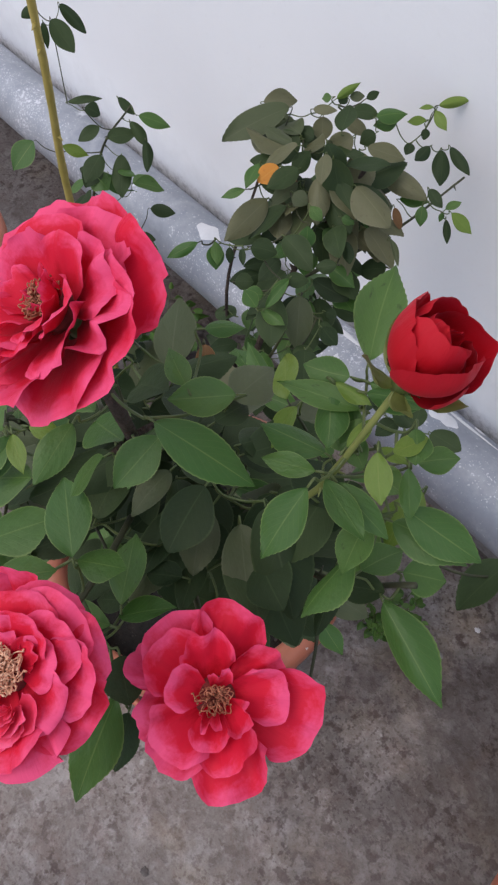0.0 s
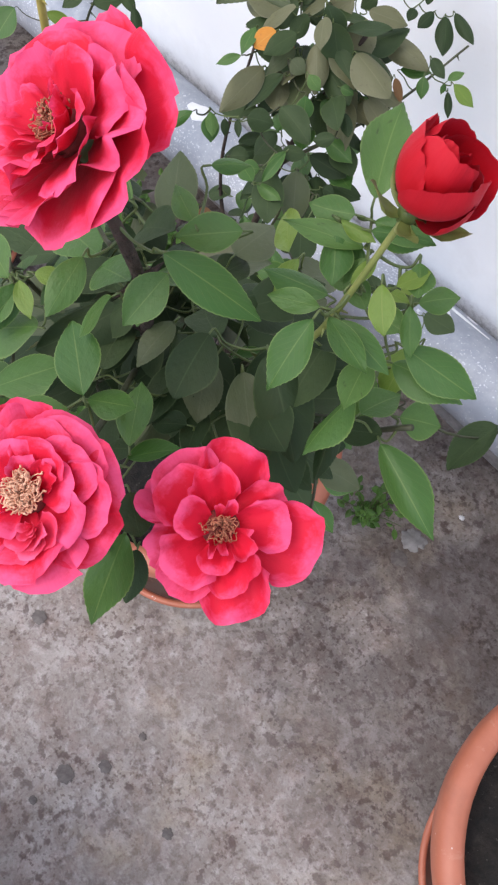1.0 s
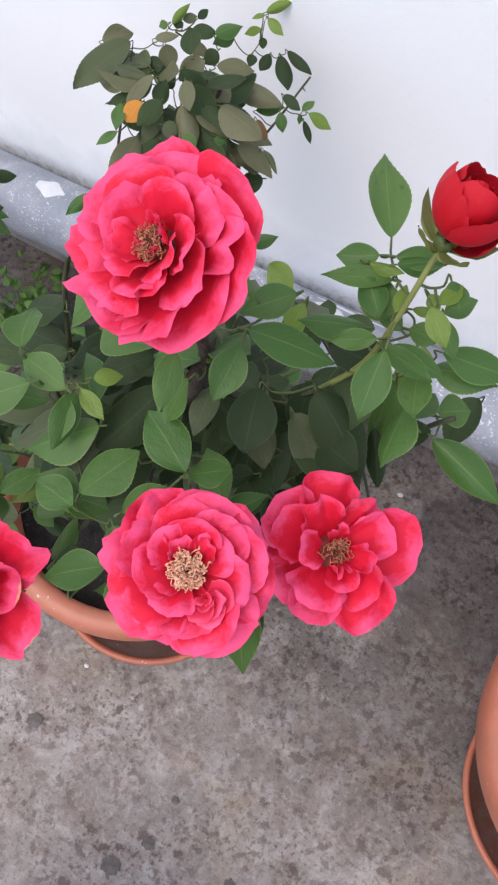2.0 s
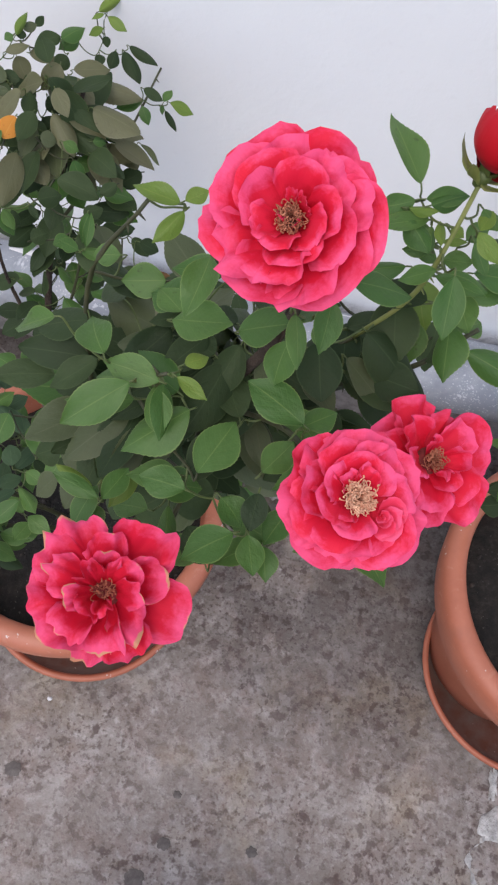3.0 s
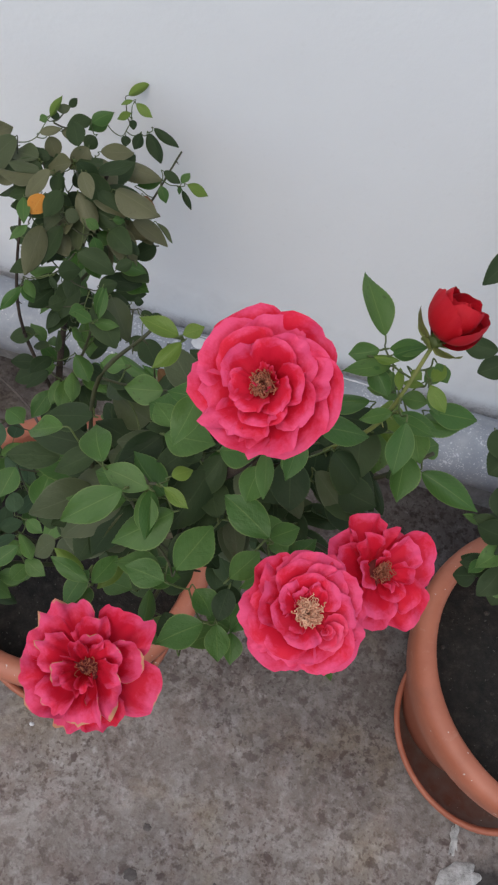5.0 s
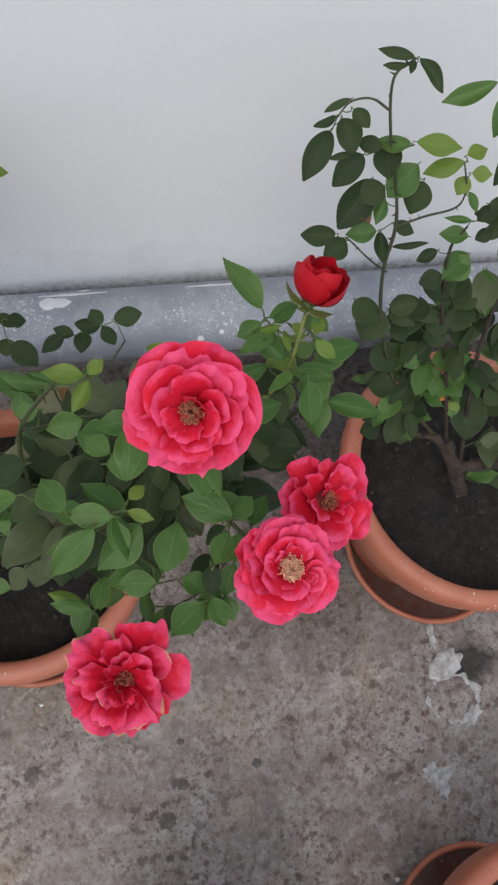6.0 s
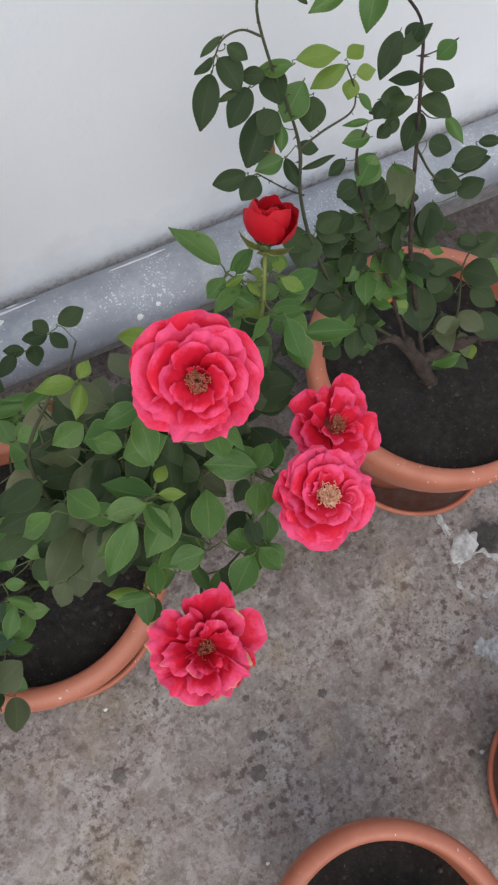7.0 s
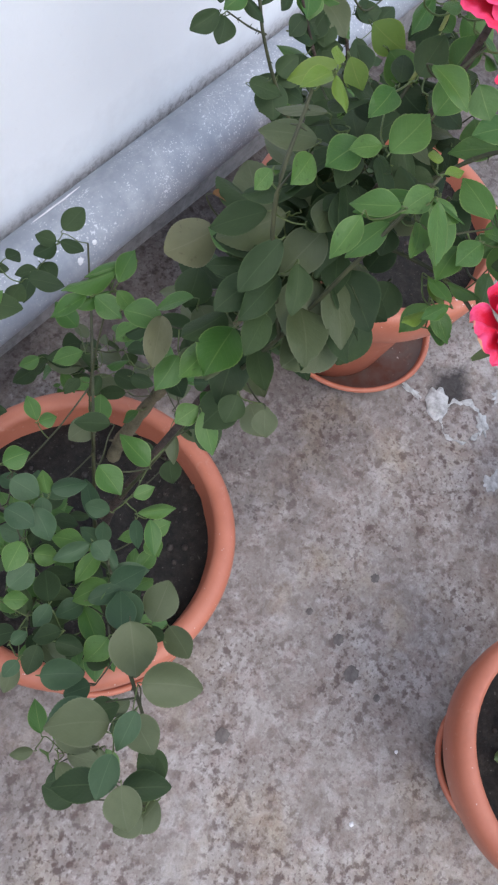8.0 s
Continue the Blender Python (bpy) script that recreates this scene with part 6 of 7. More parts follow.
leaf(shrub, (-0.061, 0.628, 0.619), (-0.052, 0.632, 0.617), 0.009, (0.40, -0.42, 0.81), "dark")
leaf(shrub, (-0.088, 0.591, 0.647), (-0.057, 0.560, 0.639), 0.026, (0.05, -0.19, 0.98), "dark")
leaf(shrub, (-0.052, 0.582, 0.619), (-0.035, 0.587, 0.619), 0.018, (-0.01, -0.02, 1.00), "dark")
leaf(shrub, (-0.147, 0.598, 0.650), (-0.139, 0.591, 0.642), 0.007, (0.46, -0.41, 0.79), "dark")
leaf(shrub, (-0.130, 0.597, 0.662), (-0.121, 0.589, 0.656), 0.006, (0.08, -0.48, 0.87), "dark")
leaf(shrub, (-0.147, 0.583, 0.667), (-0.137, 0.576, 0.653), 0.010, (0.52, -0.50, 0.69), "mid")
leaf(shrub, (-0.082, 0.568, 0.655), (-0.097, 0.569, 0.663), 0.014, (0.45, -0.09, 0.89), "mid")
leaf(shrub, (-0.091, 0.583, 0.635), (-0.063, 0.583, 0.633), 0.012, (0.07, -0.41, 0.91), "mid")
leaf(shrub, (-0.078, 0.574, 0.653), (-0.078, 0.599, 0.668), 0.009, (0.39, -0.50, 0.77), "mid")
leaf(shrub, (-0.150, 0.585, 0.660), (-0.136, 0.575, 0.650), 0.016, (0.58, -0.02, 0.82), "mid")
leaf(shrub, (-0.139, 0.560, 0.688), (-0.149, 0.536, 0.681), 0.010, (0.46, -0.43, 0.78), "mid")
leaf(shrub, (-0.038, 0.597, 0.646), (-0.022, 0.599, 0.637), 0.014, (0.50, -0.27, 0.82), "dark")
leaf(shrub, (-0.036, 0.577, 0.637), (-0.015, 0.557, 0.630), 0.027, (0.30, -0.01, 0.96), "dark")
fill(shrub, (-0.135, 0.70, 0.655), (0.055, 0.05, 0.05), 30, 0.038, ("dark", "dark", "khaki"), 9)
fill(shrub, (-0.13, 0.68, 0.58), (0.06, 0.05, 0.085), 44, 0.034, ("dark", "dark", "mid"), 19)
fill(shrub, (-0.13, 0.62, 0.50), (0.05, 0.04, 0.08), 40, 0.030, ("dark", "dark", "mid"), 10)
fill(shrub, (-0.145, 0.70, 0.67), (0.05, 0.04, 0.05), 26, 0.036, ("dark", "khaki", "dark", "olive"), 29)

# the tall rose in the big pot
tall = plant("rose_bush", (0.525, 0.475, 0.275), "tall upright rose without flowers in the big pot")
cane(tall, ((0.536, 0.460, 0.255), (0.536, 0.460, 0.272), (0.503, 0.489, 0.342), (0.476, 0.513, 0.395)), 0.0125, 0.0070, BARK, 0, label="knotty brown rose stock")
cane(tall, ((0.503, 0.489, 0.342), (0.461, 0.515, 0.400), (0.429, 0.520, 0.412)), 0.0075, 0.0045, BARK, 3)
cane(tall, ((0.503, 0.489, 0.342), (0.560, 0.489, 0.341), (0.611, 0.484, 0.331), (0.656, 0.476, 0.314)), 0.0085, 0.0050, BARK, 5)
cane(tall, ((0.461, 0.515, 0.400), (0.386, 0.554, 0.487), (0.347, 0.595, 0.577), (0.335, 0.622, 0.638), (0.338, 0.643, 0.685), (0.328, 0.663, 0.729), (0.314, 0.681, 0.769), (0.307, 0.700, 0.811), (0.323, 0.707, 0.826)), 0.0034, 0.0012, GREEN_CANE, 22)
cane(tall, ((0.338, 0.643, 0.685), (0.366, 0.647, 0.693), (0.398, 0.650, 0.701), (0.403, 0.658, 0.718), (0.394, 0.669, 0.742)), 0.0018, 0.0010, GREEN_CANE, 8)
cane(tall, ((0.339, 0.622, 0.638), (0.317, 0.629, 0.653), (0.289, 0.640, 0.677)), 0.0016, 0.0009, GREEN_CANE, 6)
cane(tall, ((0.309, 0.689, 0.788), (0.291, 0.694, 0.797), (0.272, 0.693, 0.795), (0.261, 0.687, 0.783)), 0.0016, 0.0009, GREEN_CANE, 4)
cane(tall, ((0.476, 0.513, 0.395), (0.445, 0.560, 0.500), (0.419, 0.593, 0.573), (0.404, 0.629, 0.653), (0.416, 0.641, 0.681)), 0.0036, 0.0014, BARK, 12)
cane(tall, ((0.508, 0.495, 0.355), (0.481, 0.560, 0.501), (0.478, 0.593, 0.573), (0.480, 0.626, 0.647), (0.481, 0.655, 0.712), (0.477, 0.677, 0.760), (0.431, 0.698, 0.807)), 0.0044, 0.0014, BARK, 14)
cane(tall, ((0.480, 0.624, 0.641), (0.504, 0.607, 0.603), (0.524, 0.600, 0.590), (0.564, 0.600, 0.589)), 0.0022, 0.0012, GREEN_CANE, 4)
cane(tall, ((0.560, 0.489, 0.341), (0.564, 0.519, 0.409), (0.564, 0.545, 0.467), (0.586, 0.559, 0.497)), 0.0026, 0.0010, GREEN_CANE, 4)
leaf(tall, (0.261, 0.691, 0.765), (0.233, 0.658, 0.744), 0.024, (-0.31, -0.31, 0.90), "dark")
leaf(tall, (0.271, 0.694, 0.797), (0.249, 0.690, 0.789), 0.007, (-0.25, -0.29, 0.92), "dark")
leaf(tall, (0.260, 0.688, 0.785), (0.241, 0.685, 0.777), 0.009, (-0.34, -0.24, 0.91), "dark")
leaf(tall, (0.278, 0.695, 0.785), (0.290, 0.679, 0.781), 0.015, (-0.33, -0.49, 0.81), "dark")
leaf(tall, (0.271, 0.696, 0.774), (0.278, 0.666, 0.764), 0.023, (-0.21, -0.36, 0.91), "dark")
leaf(tall, (0.306, 0.673, 0.762), (0.285, 0.683, 0.761), 0.016, (-0.24, -0.46, 0.85), "dark")
leaf(tall, (0.294, 0.678, 0.747), (0.265, 0.658, 0.732), 0.024, (-0.09, -0.52, 0.85), "dark")
leaf(tall, (0.281, 0.674, 0.754), (0.259, 0.673, 0.751), 0.007, (-0.11, -0.45, 0.89), "dark")
leaf(tall, (0.331, 0.670, 0.768), (0.303, 0.687, 0.760), 0.016, (-0.40, -0.25, 0.88), "mid")
leaf(tall, (0.319, 0.687, 0.751), (0.313, 0.655, 0.743), 0.027, (-0.61, -0.11, 0.79), "dark")
leaf(tall, (0.348, 0.670, 0.741), (0.322, 0.655, 0.715), 0.032, (-0.41, -0.54, 0.74), "mid")
leaf(tall, (0.309, 0.673, 0.720), (0.273, 0.637, 0.703), 0.033, (-0.23, -0.21, 0.95), "dark")
leaf(tall, (0.319, 0.663, 0.722), (0.296, 0.653, 0.713), 0.026, (-0.12, -0.54, 0.83), "dark")
leaf(tall, (0.359, 0.665, 0.723), (0.347, 0.645, 0.701), 0.028, (-0.50, -0.51, 0.70), "dark")
leaf(tall, (0.343, 0.681, 0.758), (0.386, 0.671, 0.759), 0.020, (-0.14, -0.51, 0.85), "light")
leaf(tall, (0.392, 0.666, 0.746), (0.356, 0.669, 0.731), 0.019, (-0.38, -0.29, 0.88), "light")
leaf(tall, (0.395, 0.672, 0.748), (0.414, 0.674, 0.754), 0.017, (-0.29, -0.13, 0.95), "light")
leaf(tall, (0.407, 0.667, 0.729), (0.425, 0.661, 0.733), 0.016, (-0.37, -0.36, 0.86), "light")
leaf(tall, (0.403, 0.665, 0.727), (0.393, 0.654, 0.715), 0.017, (-0.51, -0.38, 0.77), "light")
leaf(tall, (0.411, 0.661, 0.709), (0.420, 0.643, 0.699), 0.011, (-0.04, -0.50, 0.86), "mid")
leaf(tall, (0.324, 0.661, 0.706), (0.314, 0.640, 0.696), 0.014, (-0.17, -0.34, 0.93), "mid")
leaf(tall, (0.338, 0.647, 0.685), (0.359, 0.638, 0.681), 0.015, (-0.01, -0.38, 0.93), "dark")
leaf(tall, (0.276, 0.640, 0.684), (0.243, 0.645, 0.682), 0.021, (-0.10, -0.34, 0.94), "dark")
leaf(tall, (0.318, 0.641, 0.683), (0.288, 0.642, 0.680), 0.021, (-0.12, -0.39, 0.91), "mid")
leaf(tall, (0.328, 0.650, 0.669), (0.327, 0.620, 0.663), 0.015, (-0.25, -0.20, 0.95), "dark")
leaf(tall, (0.290, 0.642, 0.671), (0.268, 0.628, 0.662), 0.023, (-0.05, -0.51, 0.86), "dark")
leaf(tall, (0.342, 0.638, 0.658), (0.374, 0.631, 0.674), 0.008, (-0.47, -0.13, 0.87), "dark")
leaf(tall, (0.391, 0.632, 0.656), (0.370, 0.625, 0.650), 0.014, (-0.08, -0.54, 0.84), "dark")
leaf(tall, (0.403, 0.617, 0.630), (0.380, 0.616, 0.620), 0.022, (-0.32, -0.55, 0.77), "dark")
leaf(tall, (0.432, 0.635, 0.642), (0.399, 0.611, 0.637), 0.028, (-0.04, -0.13, 0.99), "mid")
leaf(tall, (0.418, 0.634, 0.674), (0.390, 0.642, 0.672), 0.019, (-0.14, -0.27, 0.95), "mid")
leaf(tall, (0.417, 0.641, 0.690), (0.391, 0.649, 0.687), 0.008, (-0.25, -0.54, 0.81), "mid")
leaf(tall, (0.436, 0.611, 0.620), (0.413, 0.609, 0.604), 0.026, (-0.53, -0.17, 0.83), "dark")
leaf(tall, (0.381, 0.609, 0.587), (0.414, 0.590, 0.587), 0.022, (-0.16, -0.29, 0.94), "dark")
leaf(tall, (0.464, 0.632, 0.611), (0.457, 0.583, 0.599), 0.029, (-0.47, -0.15, 0.87), "mid")
leaf(tall, (0.443, 0.650, 0.696), (0.424, 0.643, 0.689), 0.018, (-0.31, -0.20, 0.93), "dark")
leaf(tall, (0.436, 0.654, 0.698), (0.462, 0.645, 0.699), 0.020, (-0.24, -0.62, 0.75), "dark")
leaf(tall, (0.455, 0.642, 0.678), (0.437, 0.634, 0.668), 0.017, (-0.16, -0.64, 0.75), "dark")
leaf(tall, (0.431, 0.611, 0.576), (0.450, 0.584, 0.588), 0.026, (-0.66, -0.12, 0.74), "dark")
leaf(tall, (0.422, 0.570, 0.518), (0.456, 0.571, 0.529), 0.029, (-0.27, -0.23, 0.93), "mid")
leaf(tall, (0.436, 0.562, 0.507), (0.408, 0.558, 0.493), 0.030, (-0.40, -0.29, 0.87), "mid")
leaf(tall, (0.449, 0.569, 0.485), (0.467, 0.538, 0.486), 0.033, (-0.13, -0.06, 0.99), "mid")
leaf(tall, (0.434, 0.554, 0.472), (0.450, 0.540, 0.472), 0.017, (-0.09, -0.14, 0.99), "orange")
leaf(tall, (0.471, 0.548, 0.451), (0.466, 0.526, 0.446), 0.021, (-0.14, -0.20, 0.97), "mid")
leaf(tall, (0.413, 0.546, 0.469), (0.373, 0.545, 0.468), 0.034, (-0.05, 0.09, 0.99), "dark")
leaf(tall, (0.388, 0.529, 0.458), (0.351, 0.545, 0.439), 0.026, (-0.53, -0.33, 0.78), "dark")
leaf(tall, (0.409, 0.536, 0.425), (0.406, 0.509, 0.408), 0.030, (-0.35, -0.45, 0.82), "dark")
leaf(tall, (0.373, 0.529, 0.437), (0.350, 0.528, 0.423), 0.025, (-0.51, -0.24, 0.83), "dark")
leaf(tall, (0.352, 0.591, 0.538), (0.368, 0.559, 0.527), 0.034, (-0.15, -0.39, 0.91), "dark")
leaf(tall, (0.317, 0.618, 0.595), (0.336, 0.586, 0.593), 0.035, (0.02, -0.05, 1.00), "dark")
leaf(tall, (0.354, 0.606, 0.592), (0.381, 0.602, 0.604), 0.023, (-0.42, -0.33, 0.85), "dark")
leaf(tall, (0.472, 0.572, 0.498), (0.510, 0.547, 0.500), 0.028, (-0.34, -0.46, 0.82), "dark")
leaf(tall, (0.320, 0.703, 0.831), (0.292, 0.716, 0.832), 0.011, (-0.10, -0.30, 0.95), "dark")
leaf(tall, (0.334, 0.717, 0.817), (0.350, 0.687, 0.812), 0.012, (-0.17, -0.24, 0.96), "dark")
leaf(tall, (0.318, 0.704, 0.823), (0.297, 0.707, 0.823), 0.007, (-0.03, -0.32, 0.95), "dark")
leaf(tall, (0.325, 0.709, 0.822), (0.320, 0.699, 0.818), 0.006, (-0.17, -0.30, 0.94), "dark")
leaf(tall, (0.404, 0.697, 0.809), (0.357, 0.693, 0.792), 0.018, (-0.24, -0.55, 0.80), "mid")
leaf(tall, (0.432, 0.702, 0.797), (0.412, 0.673, 0.770), 0.026, (-0.39, -0.46, 0.80), "mid")
leaf(tall, (0.430, 0.697, 0.814), (0.406, 0.706, 0.815), 0.018, (-0.18, -0.57, 0.80), "mid")
leaf(tall, (0.455, 0.677, 0.747), (0.437, 0.657, 0.729), 0.023, (-0.19, -0.57, 0.80), "dark")
leaf(tall, (0.458, 0.678, 0.751), (0.430, 0.656, 0.723), 0.022, (-0.36, -0.53, 0.77), "dark")
leaf(tall, (0.477, 0.675, 0.756), (0.466, 0.668, 0.739), 0.021, (-0.49, -0.63, 0.60), "dark")
leaf(tall, (0.520, 0.661, 0.732), (0.502, 0.660, 0.716), 0.021, (-0.49, -0.63, 0.60), "mid")
leaf(tall, (0.475, 0.646, 0.715), (0.449, 0.665, 0.708), 0.018, (-0.30, -0.05, 0.95), "dark")
leaf(tall, (0.497, 0.666, 0.696), (0.510, 0.634, 0.704), 0.023, (-0.63, -0.08, 0.77), "dark")
leaf(tall, (0.465, 0.638, 0.701), (0.426, 0.654, 0.682), 0.020, (-0.54, -0.60, 0.58), "dark")
leaf(tall, (0.494, 0.655, 0.674), (0.513, 0.623, 0.675), 0.023, (-0.34, -0.17, 0.92), "dark")
leaf(tall, (0.491, 0.645, 0.665), (0.458, 0.618, 0.652), 0.025, (-0.15, -0.28, 0.95), "dark")
leaf(tall, (0.528, 0.641, 0.649), (0.534, 0.608, 0.639), 0.015, (-0.41, -0.34, 0.85), "mid")
leaf(tall, (0.446, 0.639, 0.675), (0.429, 0.635, 0.668), 0.015, (-0.32, -0.30, 0.90), "dark")
leaf(tall, (0.539, 0.612, 0.592), (0.580, 0.598, 0.608), 0.022, (-0.44, -0.30, 0.85), "dark")
leaf(tall, (0.515, 0.611, 0.583), (0.536, 0.588, 0.593), 0.025, (-0.63, -0.24, 0.73), "dark")
leaf(tall, (0.546, 0.592, 0.563), (0.581, 0.591, 0.577), 0.027, (-0.39, -0.26, 0.88), "dark")
leaf(tall, (0.517, 0.599, 0.557), (0.492, 0.562, 0.537), 0.029, (-0.24, -0.34, 0.91), "dark")
leaf(tall, (0.556, 0.566, 0.494), (0.582, 0.551, 0.499), 0.025, (-0.19, -0.06, 0.98), "dark")
leaf(tall, (0.509, 0.563, 0.479), (0.551, 0.538, 0.478), 0.022, (-0.23, -0.41, 0.88), "dark")
leaf(tall, (0.564, 0.503, 0.390), (0.526, 0.509, 0.372), 0.024, (-0.43, -0.06, 0.90), "olive")
leaf(tall, (0.584, 0.502, 0.341), (0.583, 0.468, 0.326), 0.022, (-0.24, -0.39, 0.89), "olive")
leaf(tall, (0.528, 0.484, 0.313), (0.568, 0.476, 0.329), 0.024, (-0.40, -0.21, 0.89), "dark")
leaf(tall, (0.574, 0.619, 0.610), (0.593, 0.604, 0.619), 0.014, (-0.62, -0.34, 0.71), "dark")
leaf(tall, (0.451, 0.668, 0.735), (0.493, 0.672, 0.754), 0.016, (-0.30, -0.55, 0.78), "dark")
leaf(tall, (0.602, 0.540, 0.436), (0.630, 0.528, 0.448), 0.030, (-0.46, -0.22, 0.86), "mid")
leaf(tall, (0.416, 0.621, 0.613), (0.440, 0.601, 0.614), 0.027, (-0.42, -0.49, 0.76), "dark")
leaf(tall, (0.386, 0.622, 0.619), (0.419, 0.600, 0.607), 0.027, (-0.04, -0.55, 0.84), "dark")
leaf(tall, (0.359, 0.613, 0.585), (0.378, 0.585, 0.589), 0.025, (-0.44, -0.17, 0.88), "dark")
leaf(tall, (0.438, 0.590, 0.547), (0.465, 0.580, 0.565), 0.028, (-0.57, -0.04, 0.82), "dark")
leaf(tall, (0.399, 0.551, 0.456), (0.431, 0.530, 0.456), 0.030, (-0.13, -0.20, 0.97), "dark")
leaf(tall, (0.401, 0.539, 0.426), (0.419, 0.515, 0.427), 0.029, (-0.50, -0.34, 0.80), "mid")
leaf(tall, (0.380, 0.539, 0.458), (0.349, 0.537, 0.446), 0.021, (-0.37, -0.02, 0.93), "dark")
leaf(tall, (0.393, 0.556, 0.476), (0.417, 0.545, 0.481), 0.025, (-0.29, -0.18, 0.94), "dark")
leaf(tall, (0.379, 0.554, 0.498), (0.348, 0.562, 0.494), 0.030, (-0.19, -0.24, 0.95), "dark")
leaf(tall, (0.405, 0.574, 0.528), (0.385, 0.567, 0.521), 0.017, (-0.21, -0.31, 0.93), "mid")
leaf(tall, (0.406, 0.595, 0.553), (0.426, 0.574, 0.557), 0.024, (-0.40, -0.23, 0.89), "dark")
leaf(tall, (0.498, 0.555, 0.444), (0.502, 0.510, 0.433), 0.037, (-0.38, -0.24, 0.89), "dark")
leaf(tall, (0.513, 0.552, 0.461), (0.535, 0.532, 0.459), 0.028, (-0.27, -0.39, 0.88), "dark")
leaf(tall, (0.530, 0.510, 0.382), (0.564, 0.507, 0.389), 0.024, (-0.22, -0.51, 0.83), "olive")
leaf(tall, (0.531, 0.483, 0.317), (0.575, 0.477, 0.328), 0.026, (-0.23, 0.13, 0.97), "mid")
leaf(tall, (0.548, 0.462, 0.280), (0.579, 0.470, 0.302), 0.017, (-0.56, -0.06, 0.83), "mid")
leaf(tall, (0.465, 0.545, 0.452), (0.473, 0.528, 0.445), 0.019, (-0.20, -0.45, 0.87), "light")
leaf(tall, (0.343, 0.610, 0.589), (0.323, 0.582, 0.570), 0.038, (-0.37, -0.32, 0.87), "dark")
leaf(tall, (0.368, 0.602, 0.566), (0.374, 0.578, 0.566), 0.023, (-0.23, -0.05, 0.97), "dark")
leaf(tall, (0.398, 0.605, 0.594), (0.373, 0.596, 0.586), 0.026, (-0.28, -0.10, 0.96), "dark")
leaf(tall, (0.445, 0.605, 0.581), (0.432, 0.582, 0.568), 0.029, (-0.30, -0.34, 0.89), "dark")
leaf(tall, (0.510, 0.596, 0.554), (0.490, 0.566, 0.540), 0.038, (-0.56, -0.02, 0.83), "dark")
leaf(tall, (0.298, 0.662, 0.702), (0.306, 0.639, 0.700), 0.016, (-0.07, -0.08, 0.99), "brown")
leaf(tall, (0.294, 0.659, 0.703), (0.297, 0.643, 0.702), 0.012, (-0.25, -0.12, 0.96), "orange")
leaf(tall, (0.514, 0.561, 0.467), (0.550, 0.537, 0.485), 0.027, (-0.47, -0.05, 0.88), "dark")
leaf(tall, (0.612, 0.552, 0.492), (0.579, 0.553, 0.474), 0.033, (-0.45, -0.38, 0.81), "dark")
leaf(tall, (0.582, 0.552, 0.433), (0.608, 0.515, 0.449), 0.040, (-0.44, 0.07, 0.90), "dark")
leaf(tall, (0.539, 0.522, 0.454), (0.510, 0.552, 0.443), 0.034, (-0.47, -0.12, 0.87), "dark")
leaf(tall, (0.598, 0.535, 0.404), (0.617, 0.498, 0.401), 0.032, (-0.34, -0.23, 0.91), "dark")
leaf(tall, (0.555, 0.529, 0.377), (0.538, 0.476, 0.368), 0.031, (-0.50, 0.02, 0.87), "olive")
leaf(tall, (0.582, 0.521, 0.369), (0.599, 0.482, 0.371), 0.029, (-0.45, -0.14, 0.88), "olive")
leaf(tall, (0.598, 0.490, 0.317), (0.591, 0.465, 0.317), 0.022, (-0.29, 0.08, 0.95), "light")
leaf(tall, (0.562, 0.487, 0.296), (0.583, 0.450, 0.297), 0.038, (-0.39, -0.20, 0.90), "dark")
leaf(tall, (0.615, 0.470, 0.268), (0.639, 0.451, 0.291), 0.035, (-0.62, 0.15, 0.77), "dark")
leaf(tall, (0.516, 0.595, 0.555), (0.504, 0.566, 0.538), 0.027, (-0.33, -0.36, 0.87), "dark")
leaf(tall, (0.562, 0.569, 0.499), (0.575, 0.551, 0.500), 0.021, (-0.45, -0.27, 0.85), "dark")
leaf(tall, (0.516, 0.612, 0.591), (0.538, 0.587, 0.584), 0.029, (-0.20, -0.43, 0.88), "dark")
leaf(tall, (0.543, 0.614, 0.595), (0.573, 0.601, 0.614), 0.026, (-0.62, -0.45, 0.64), "dark")
leaf(tall, (0.506, 0.560, 0.445), (0.489, 0.500, 0.421), 0.049, (-0.04, -0.36, 0.93), "dark")
leaf(tall, (0.430, 0.630, 0.646), (0.407, 0.613, 0.627), 0.030, (-0.41, -0.37, 0.83), "mid")
leaf(tall, (0.468, 0.633, 0.611), (0.451, 0.586, 0.607), 0.032, (-0.17, -0.03, 0.98), "olive")
leaf(tall, (0.620, 0.512, 0.354), (0.628, 0.470, 0.340), 0.039, (-0.23, -0.36, 0.90), "dark")
leaf(tall, (0.414, 0.603, 0.577), (0.416, 0.580, 0.562), 0.026, (-0.44, -0.52, 0.73), "dark")
leaf(tall, (0.503, 0.629, 0.633), (0.522, 0.610, 0.632), 0.025, (-0.35, -0.42, 0.84), "dark")
leaf(tall, (0.450, 0.613, 0.605), (0.427, 0.597, 0.595), 0.028, (-0.37, -0.06, 0.93), "dark")
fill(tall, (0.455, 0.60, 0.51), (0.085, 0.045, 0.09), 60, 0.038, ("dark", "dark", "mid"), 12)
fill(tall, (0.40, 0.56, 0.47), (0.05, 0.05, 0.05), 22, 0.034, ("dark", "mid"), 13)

# the climber with the yellow cane
climber = plant("rose_bush", (-0.498, 0.635, 0.0), "rose with one thick yellow cane and dark leaves")
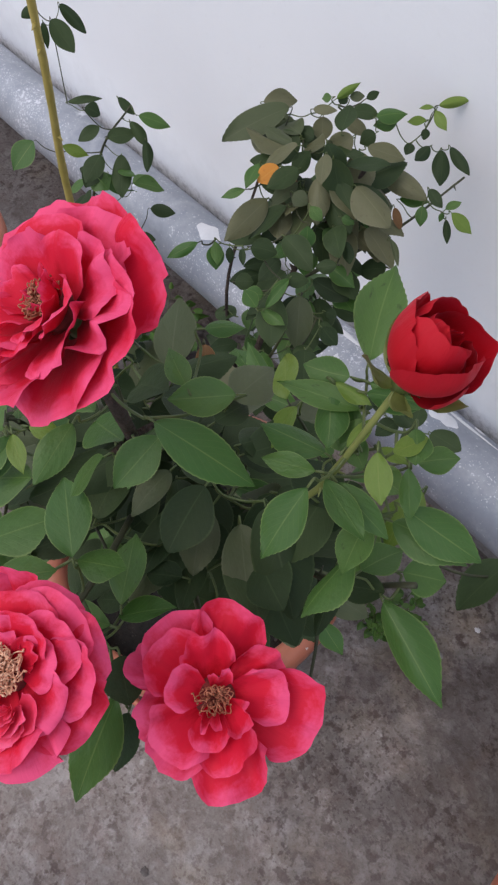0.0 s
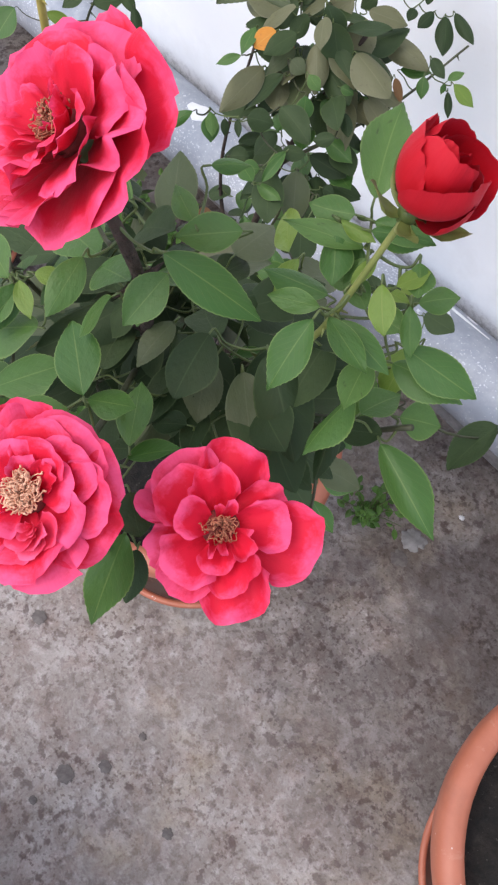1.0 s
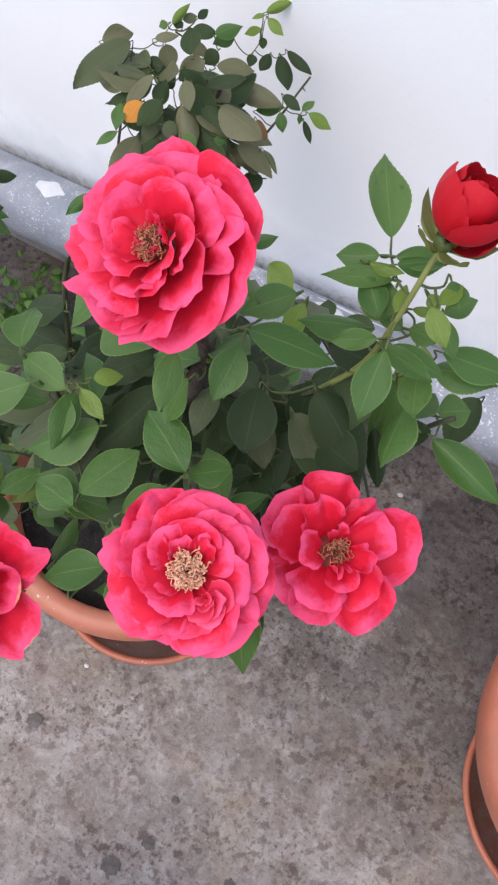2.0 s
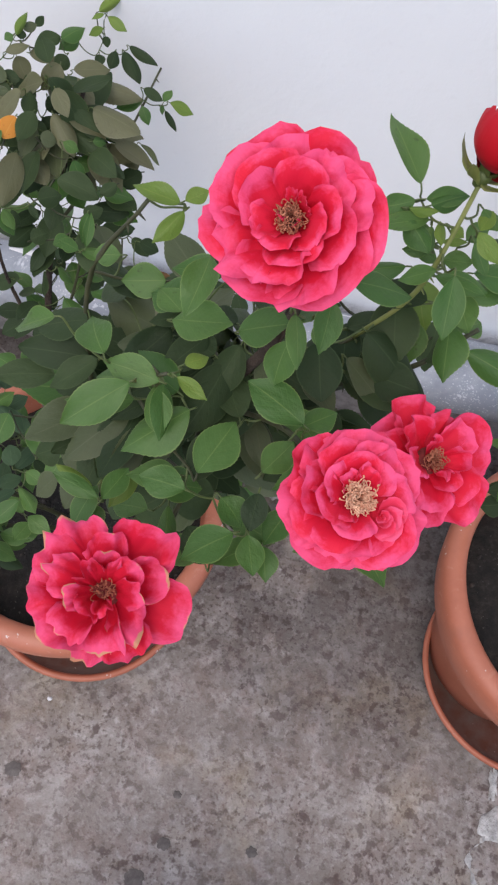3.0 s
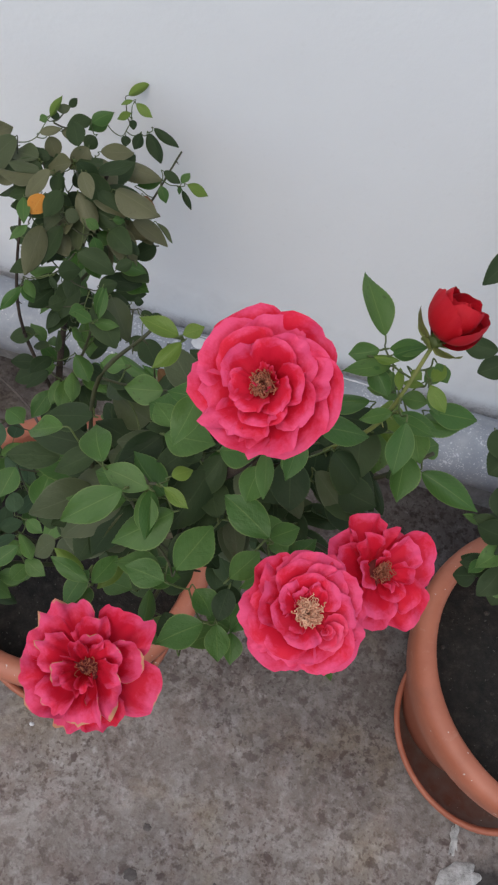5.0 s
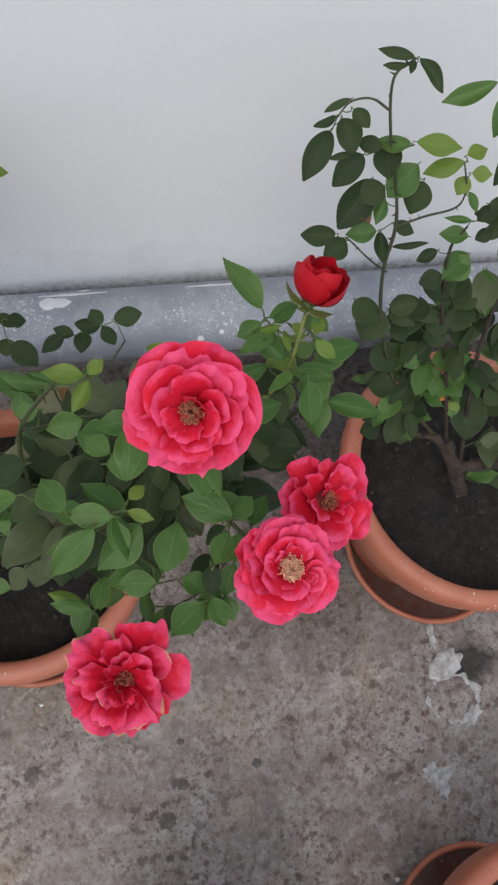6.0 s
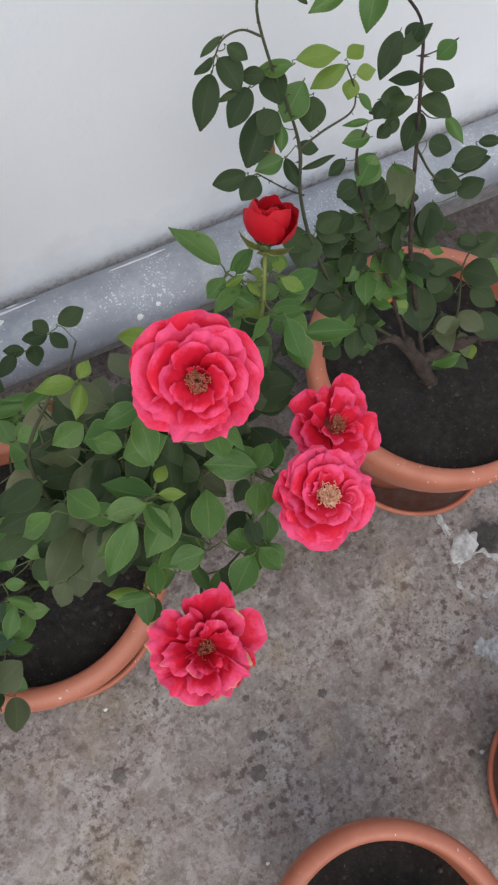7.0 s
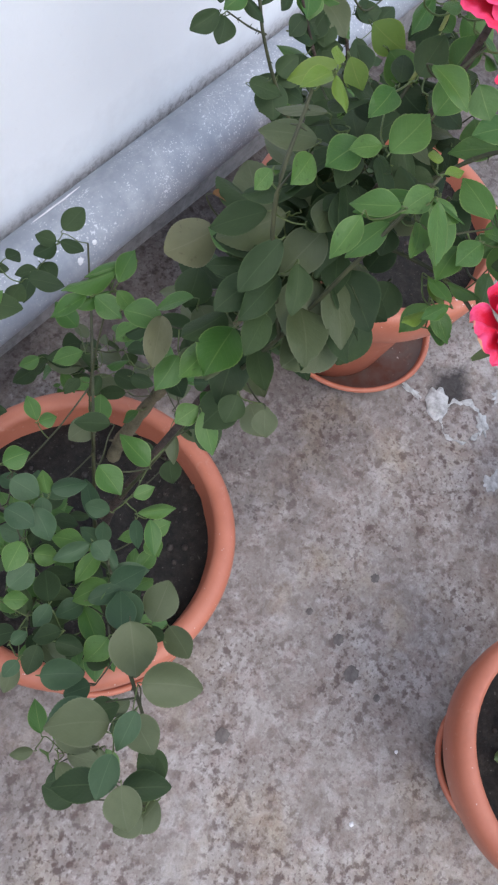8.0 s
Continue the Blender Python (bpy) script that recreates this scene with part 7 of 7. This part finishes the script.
cane(climber, ((-0.498, 0.635, -0.01), (-0.490, 0.63, 0.20), (-0.478, 0.625, 0.40), (-0.462, 0.62, 0.52), (-0.444, 0.62, 0.636), (-0.434, 0.62, 0.727), (-0.428, 0.62, 0.80)), 0.0055, 0.0038, YELLOW_CANE, 12, label="thick yellow-green thorny cane")
cane(climber, ((-0.490, 0.63, 0.20), (-0.515, 0.665, 0.36), (-0.51, 0.70, 0.47), (-0.48, 0.735, 0.535)), 0.0034, 0.0014, GREEN_CANE, 8)
leaf(climber, (-0.463, 0.733, 0.532), (-0.436, 0.759, 0.521), 0.019, (0.48, -0.13, 0.87), "mid")
leaf(climber, (-0.498, 0.731, 0.538), (-0.475, 0.735, 0.526), 0.012, (0.47, -0.34, 0.81), "dark")
leaf(climber, (-0.476, 0.728, 0.519), (-0.447, 0.725, 0.503), 0.015, (0.34, -0.60, 0.72), "dark")
leaf(climber, (-0.449, 0.728, 0.507), (-0.431, 0.712, 0.481), 0.014, (0.47, -0.58, 0.66), "dark")
leaf(climber, (-0.478, 0.709, 0.480), (-0.441, 0.676, 0.460), 0.025, (0.24, -0.28, 0.93), "dark")
leaf(climber, (-0.529, 0.701, 0.523), (-0.514, 0.712, 0.517), 0.019, (0.44, -0.06, 0.90), "dark")
leaf(climber, (-0.513, 0.706, 0.502), (-0.520, 0.677, 0.493), 0.017, (0.53, -0.37, 0.76), "dark")
leaf(climber, (-0.486, 0.699, 0.506), (-0.470, 0.731, 0.507), 0.024, (0.31, -0.17, 0.93), "dark")
leaf(climber, (-0.537, 0.663, 0.484), (-0.514, 0.684, 0.471), 0.015, (0.67, -0.38, 0.64), "light")
leaf(climber, (-0.501, 0.674, 0.461), (-0.467, 0.675, 0.453), 0.029, (0.21, -0.26, 0.94), "mid")
leaf(climber, (-0.552, 0.692, 0.523), (-0.522, 0.721, 0.532), 0.009, (0.24, -0.50, 0.83), "dark")
leaf(climber, (-0.501, 0.688, 0.464), (-0.490, 0.656, 0.456), 0.027, (0.29, -0.15, 0.94), "dark")
leaf(climber, (-0.607, 0.725, 0.587), (-0.570, 0.726, 0.563), 0.025, (0.53, -0.18, 0.83), "dark")
leaf(climber, (-0.601, 0.737, 0.603), (-0.569, 0.746, 0.578), 0.015, (0.62, -0.42, 0.66), "dark")
leaf(climber, (-0.639, 0.724, 0.590), (-0.637, 0.703, 0.585), 0.014, (0.66, -0.12, 0.74), "dark")
leaf(climber, (-0.618, 0.719, 0.581), (-0.599, 0.708, 0.563), 0.010, (0.64, -0.16, 0.75), "dark")
leaf(climber, (-0.596, 0.654, 0.461), (-0.596, 0.613, 0.441), 0.034, (0.26, -0.42, 0.87), "mid")
fill(climber, (-0.49, 0.69, 0.40), (0.06, 0.05, 0.09), 26, 0.034, ("dark", "mid", "mid"), 14)


# small plants
def weed(label, x, y, count, size, seed, height=0.08, reach=0.06, stems=9):
    rng = random.Random(seed)
    herb = plant("weed", (x, y, 0.0), label, "weed")
    for _ in range(stems):
        a, r = rng.uniform(0, 6.28), rng.uniform(0.25 * reach, reach)
        h = height * rng.uniform(0.5, 1)
        cane(herb, ((x, y, -0.003), (x + 0.4 * r * math.cos(a), y + 0.4 * r * math.sin(a), 0.6 * h), (x + r * math.cos(a), y + r * math.sin(a), h)), 0.0010, 0.0005, STALK, 0, "stem")
    for _ in range(count):
        q = rng.choice(CANES[herb.name][:20 * stems]) + Vector((rng.uniform(-1, 1), rng.uniform(-1, 1), rng.uniform(-0.6, 0.6))) * 0.010
        q.z = max(q.z, 0.010)
        b = rng.uniform(0, 6.28)
        s = size * rng.uniform(0.6, 1.2)
        leaf(herb, q, q + Vector((math.cos(b), math.sin(b), rng.uniform(-0.2, 0.3))) * s, s * 0.6, (rng.uniform(-0.4, 0.4), rng.uniform(-0.6, 0.2), 1), rng.choice(("weed", "weed", "mid")))
    return herb


weed("low bright green weed growing at the foot of the pot", 0.092, 0.655, 120, 0.015, 3, 0.11)
weed("low bright green weed growing at the foot of the wall", -0.50, 0.735, 300, 0.021, 4, 0.15, 0.095, 22)


def succulent(x, y, z, count, size, seed):
    rng = random.Random(seed)
    herb = plant("succulent", (x, y, z), "small green-yellow succulent rosette in the soil", "succulent")
    tagged(herb, group="succulents in the pot")
    for k in range(count):
        a, lean = 2.4 * k, rng.uniform(0.35, 1.2)
        s = size * rng.uniform(0.6, 1.1)
        d = Vector((math.cos(a) * math.sin(lean), math.sin(a) * math.sin(lean), math.cos(lean)))
        bm = bmesh.new()
        uvl = bm.loops.layers.uv.new("UVMap")
        rows, places = [], {}
        for j in range(7):
            t = j / 6
            w = 0.15 * s * math.sin(math.pi * (0.10 + 0.88 * t ** 1.4)) ** 0.8
            row = []
            for i in range(6):
                b = 2 * math.pi * i / 6
                v = bm.verts.new((w * math.cos(b), t * s, 0.45 * w * math.sin(b) + 0.12 * s * t * t))
                places[v] = (0.5 + 0.5 * math.cos(b), t)
                row.append(v)
            rows.append(row)
        for p, q in zip(rows, rows[1:]):
            for i in range(6):
                f = bm.faces.new((p[i], p[(i + 1) % 6], q[(i + 1) % 6], q[i]))
                for loop in f.loops:
                    loop[uvl].uv = places[loop.vert]
        bm.faces.new(rows[0][::-1])
        bm.faces.new(rows[-1])
        m = d.to_track_quat("Y", "Z").to_matrix().to_4x4()
        part("leaf", bm, SUCCULENT, herb, at=Matrix.Translation((x, y, z)) @ m)
    return herb


for k, (x, y, size) in enumerate(((0.060, -0.075, 0.032), (0.045, -0.10, 0.026), (0.125, -0.085, 0.030), (0.105, -0.115, 0.034), (0.150, -0.10, 0.040), (0.175, -0.125, 0.036), (0.08, -0.135, 0.03), (0.135, -0.15, 0.036))):
    succulent(x - 0.010, y, 0.234, 11, size * 1.5, 20 + k)
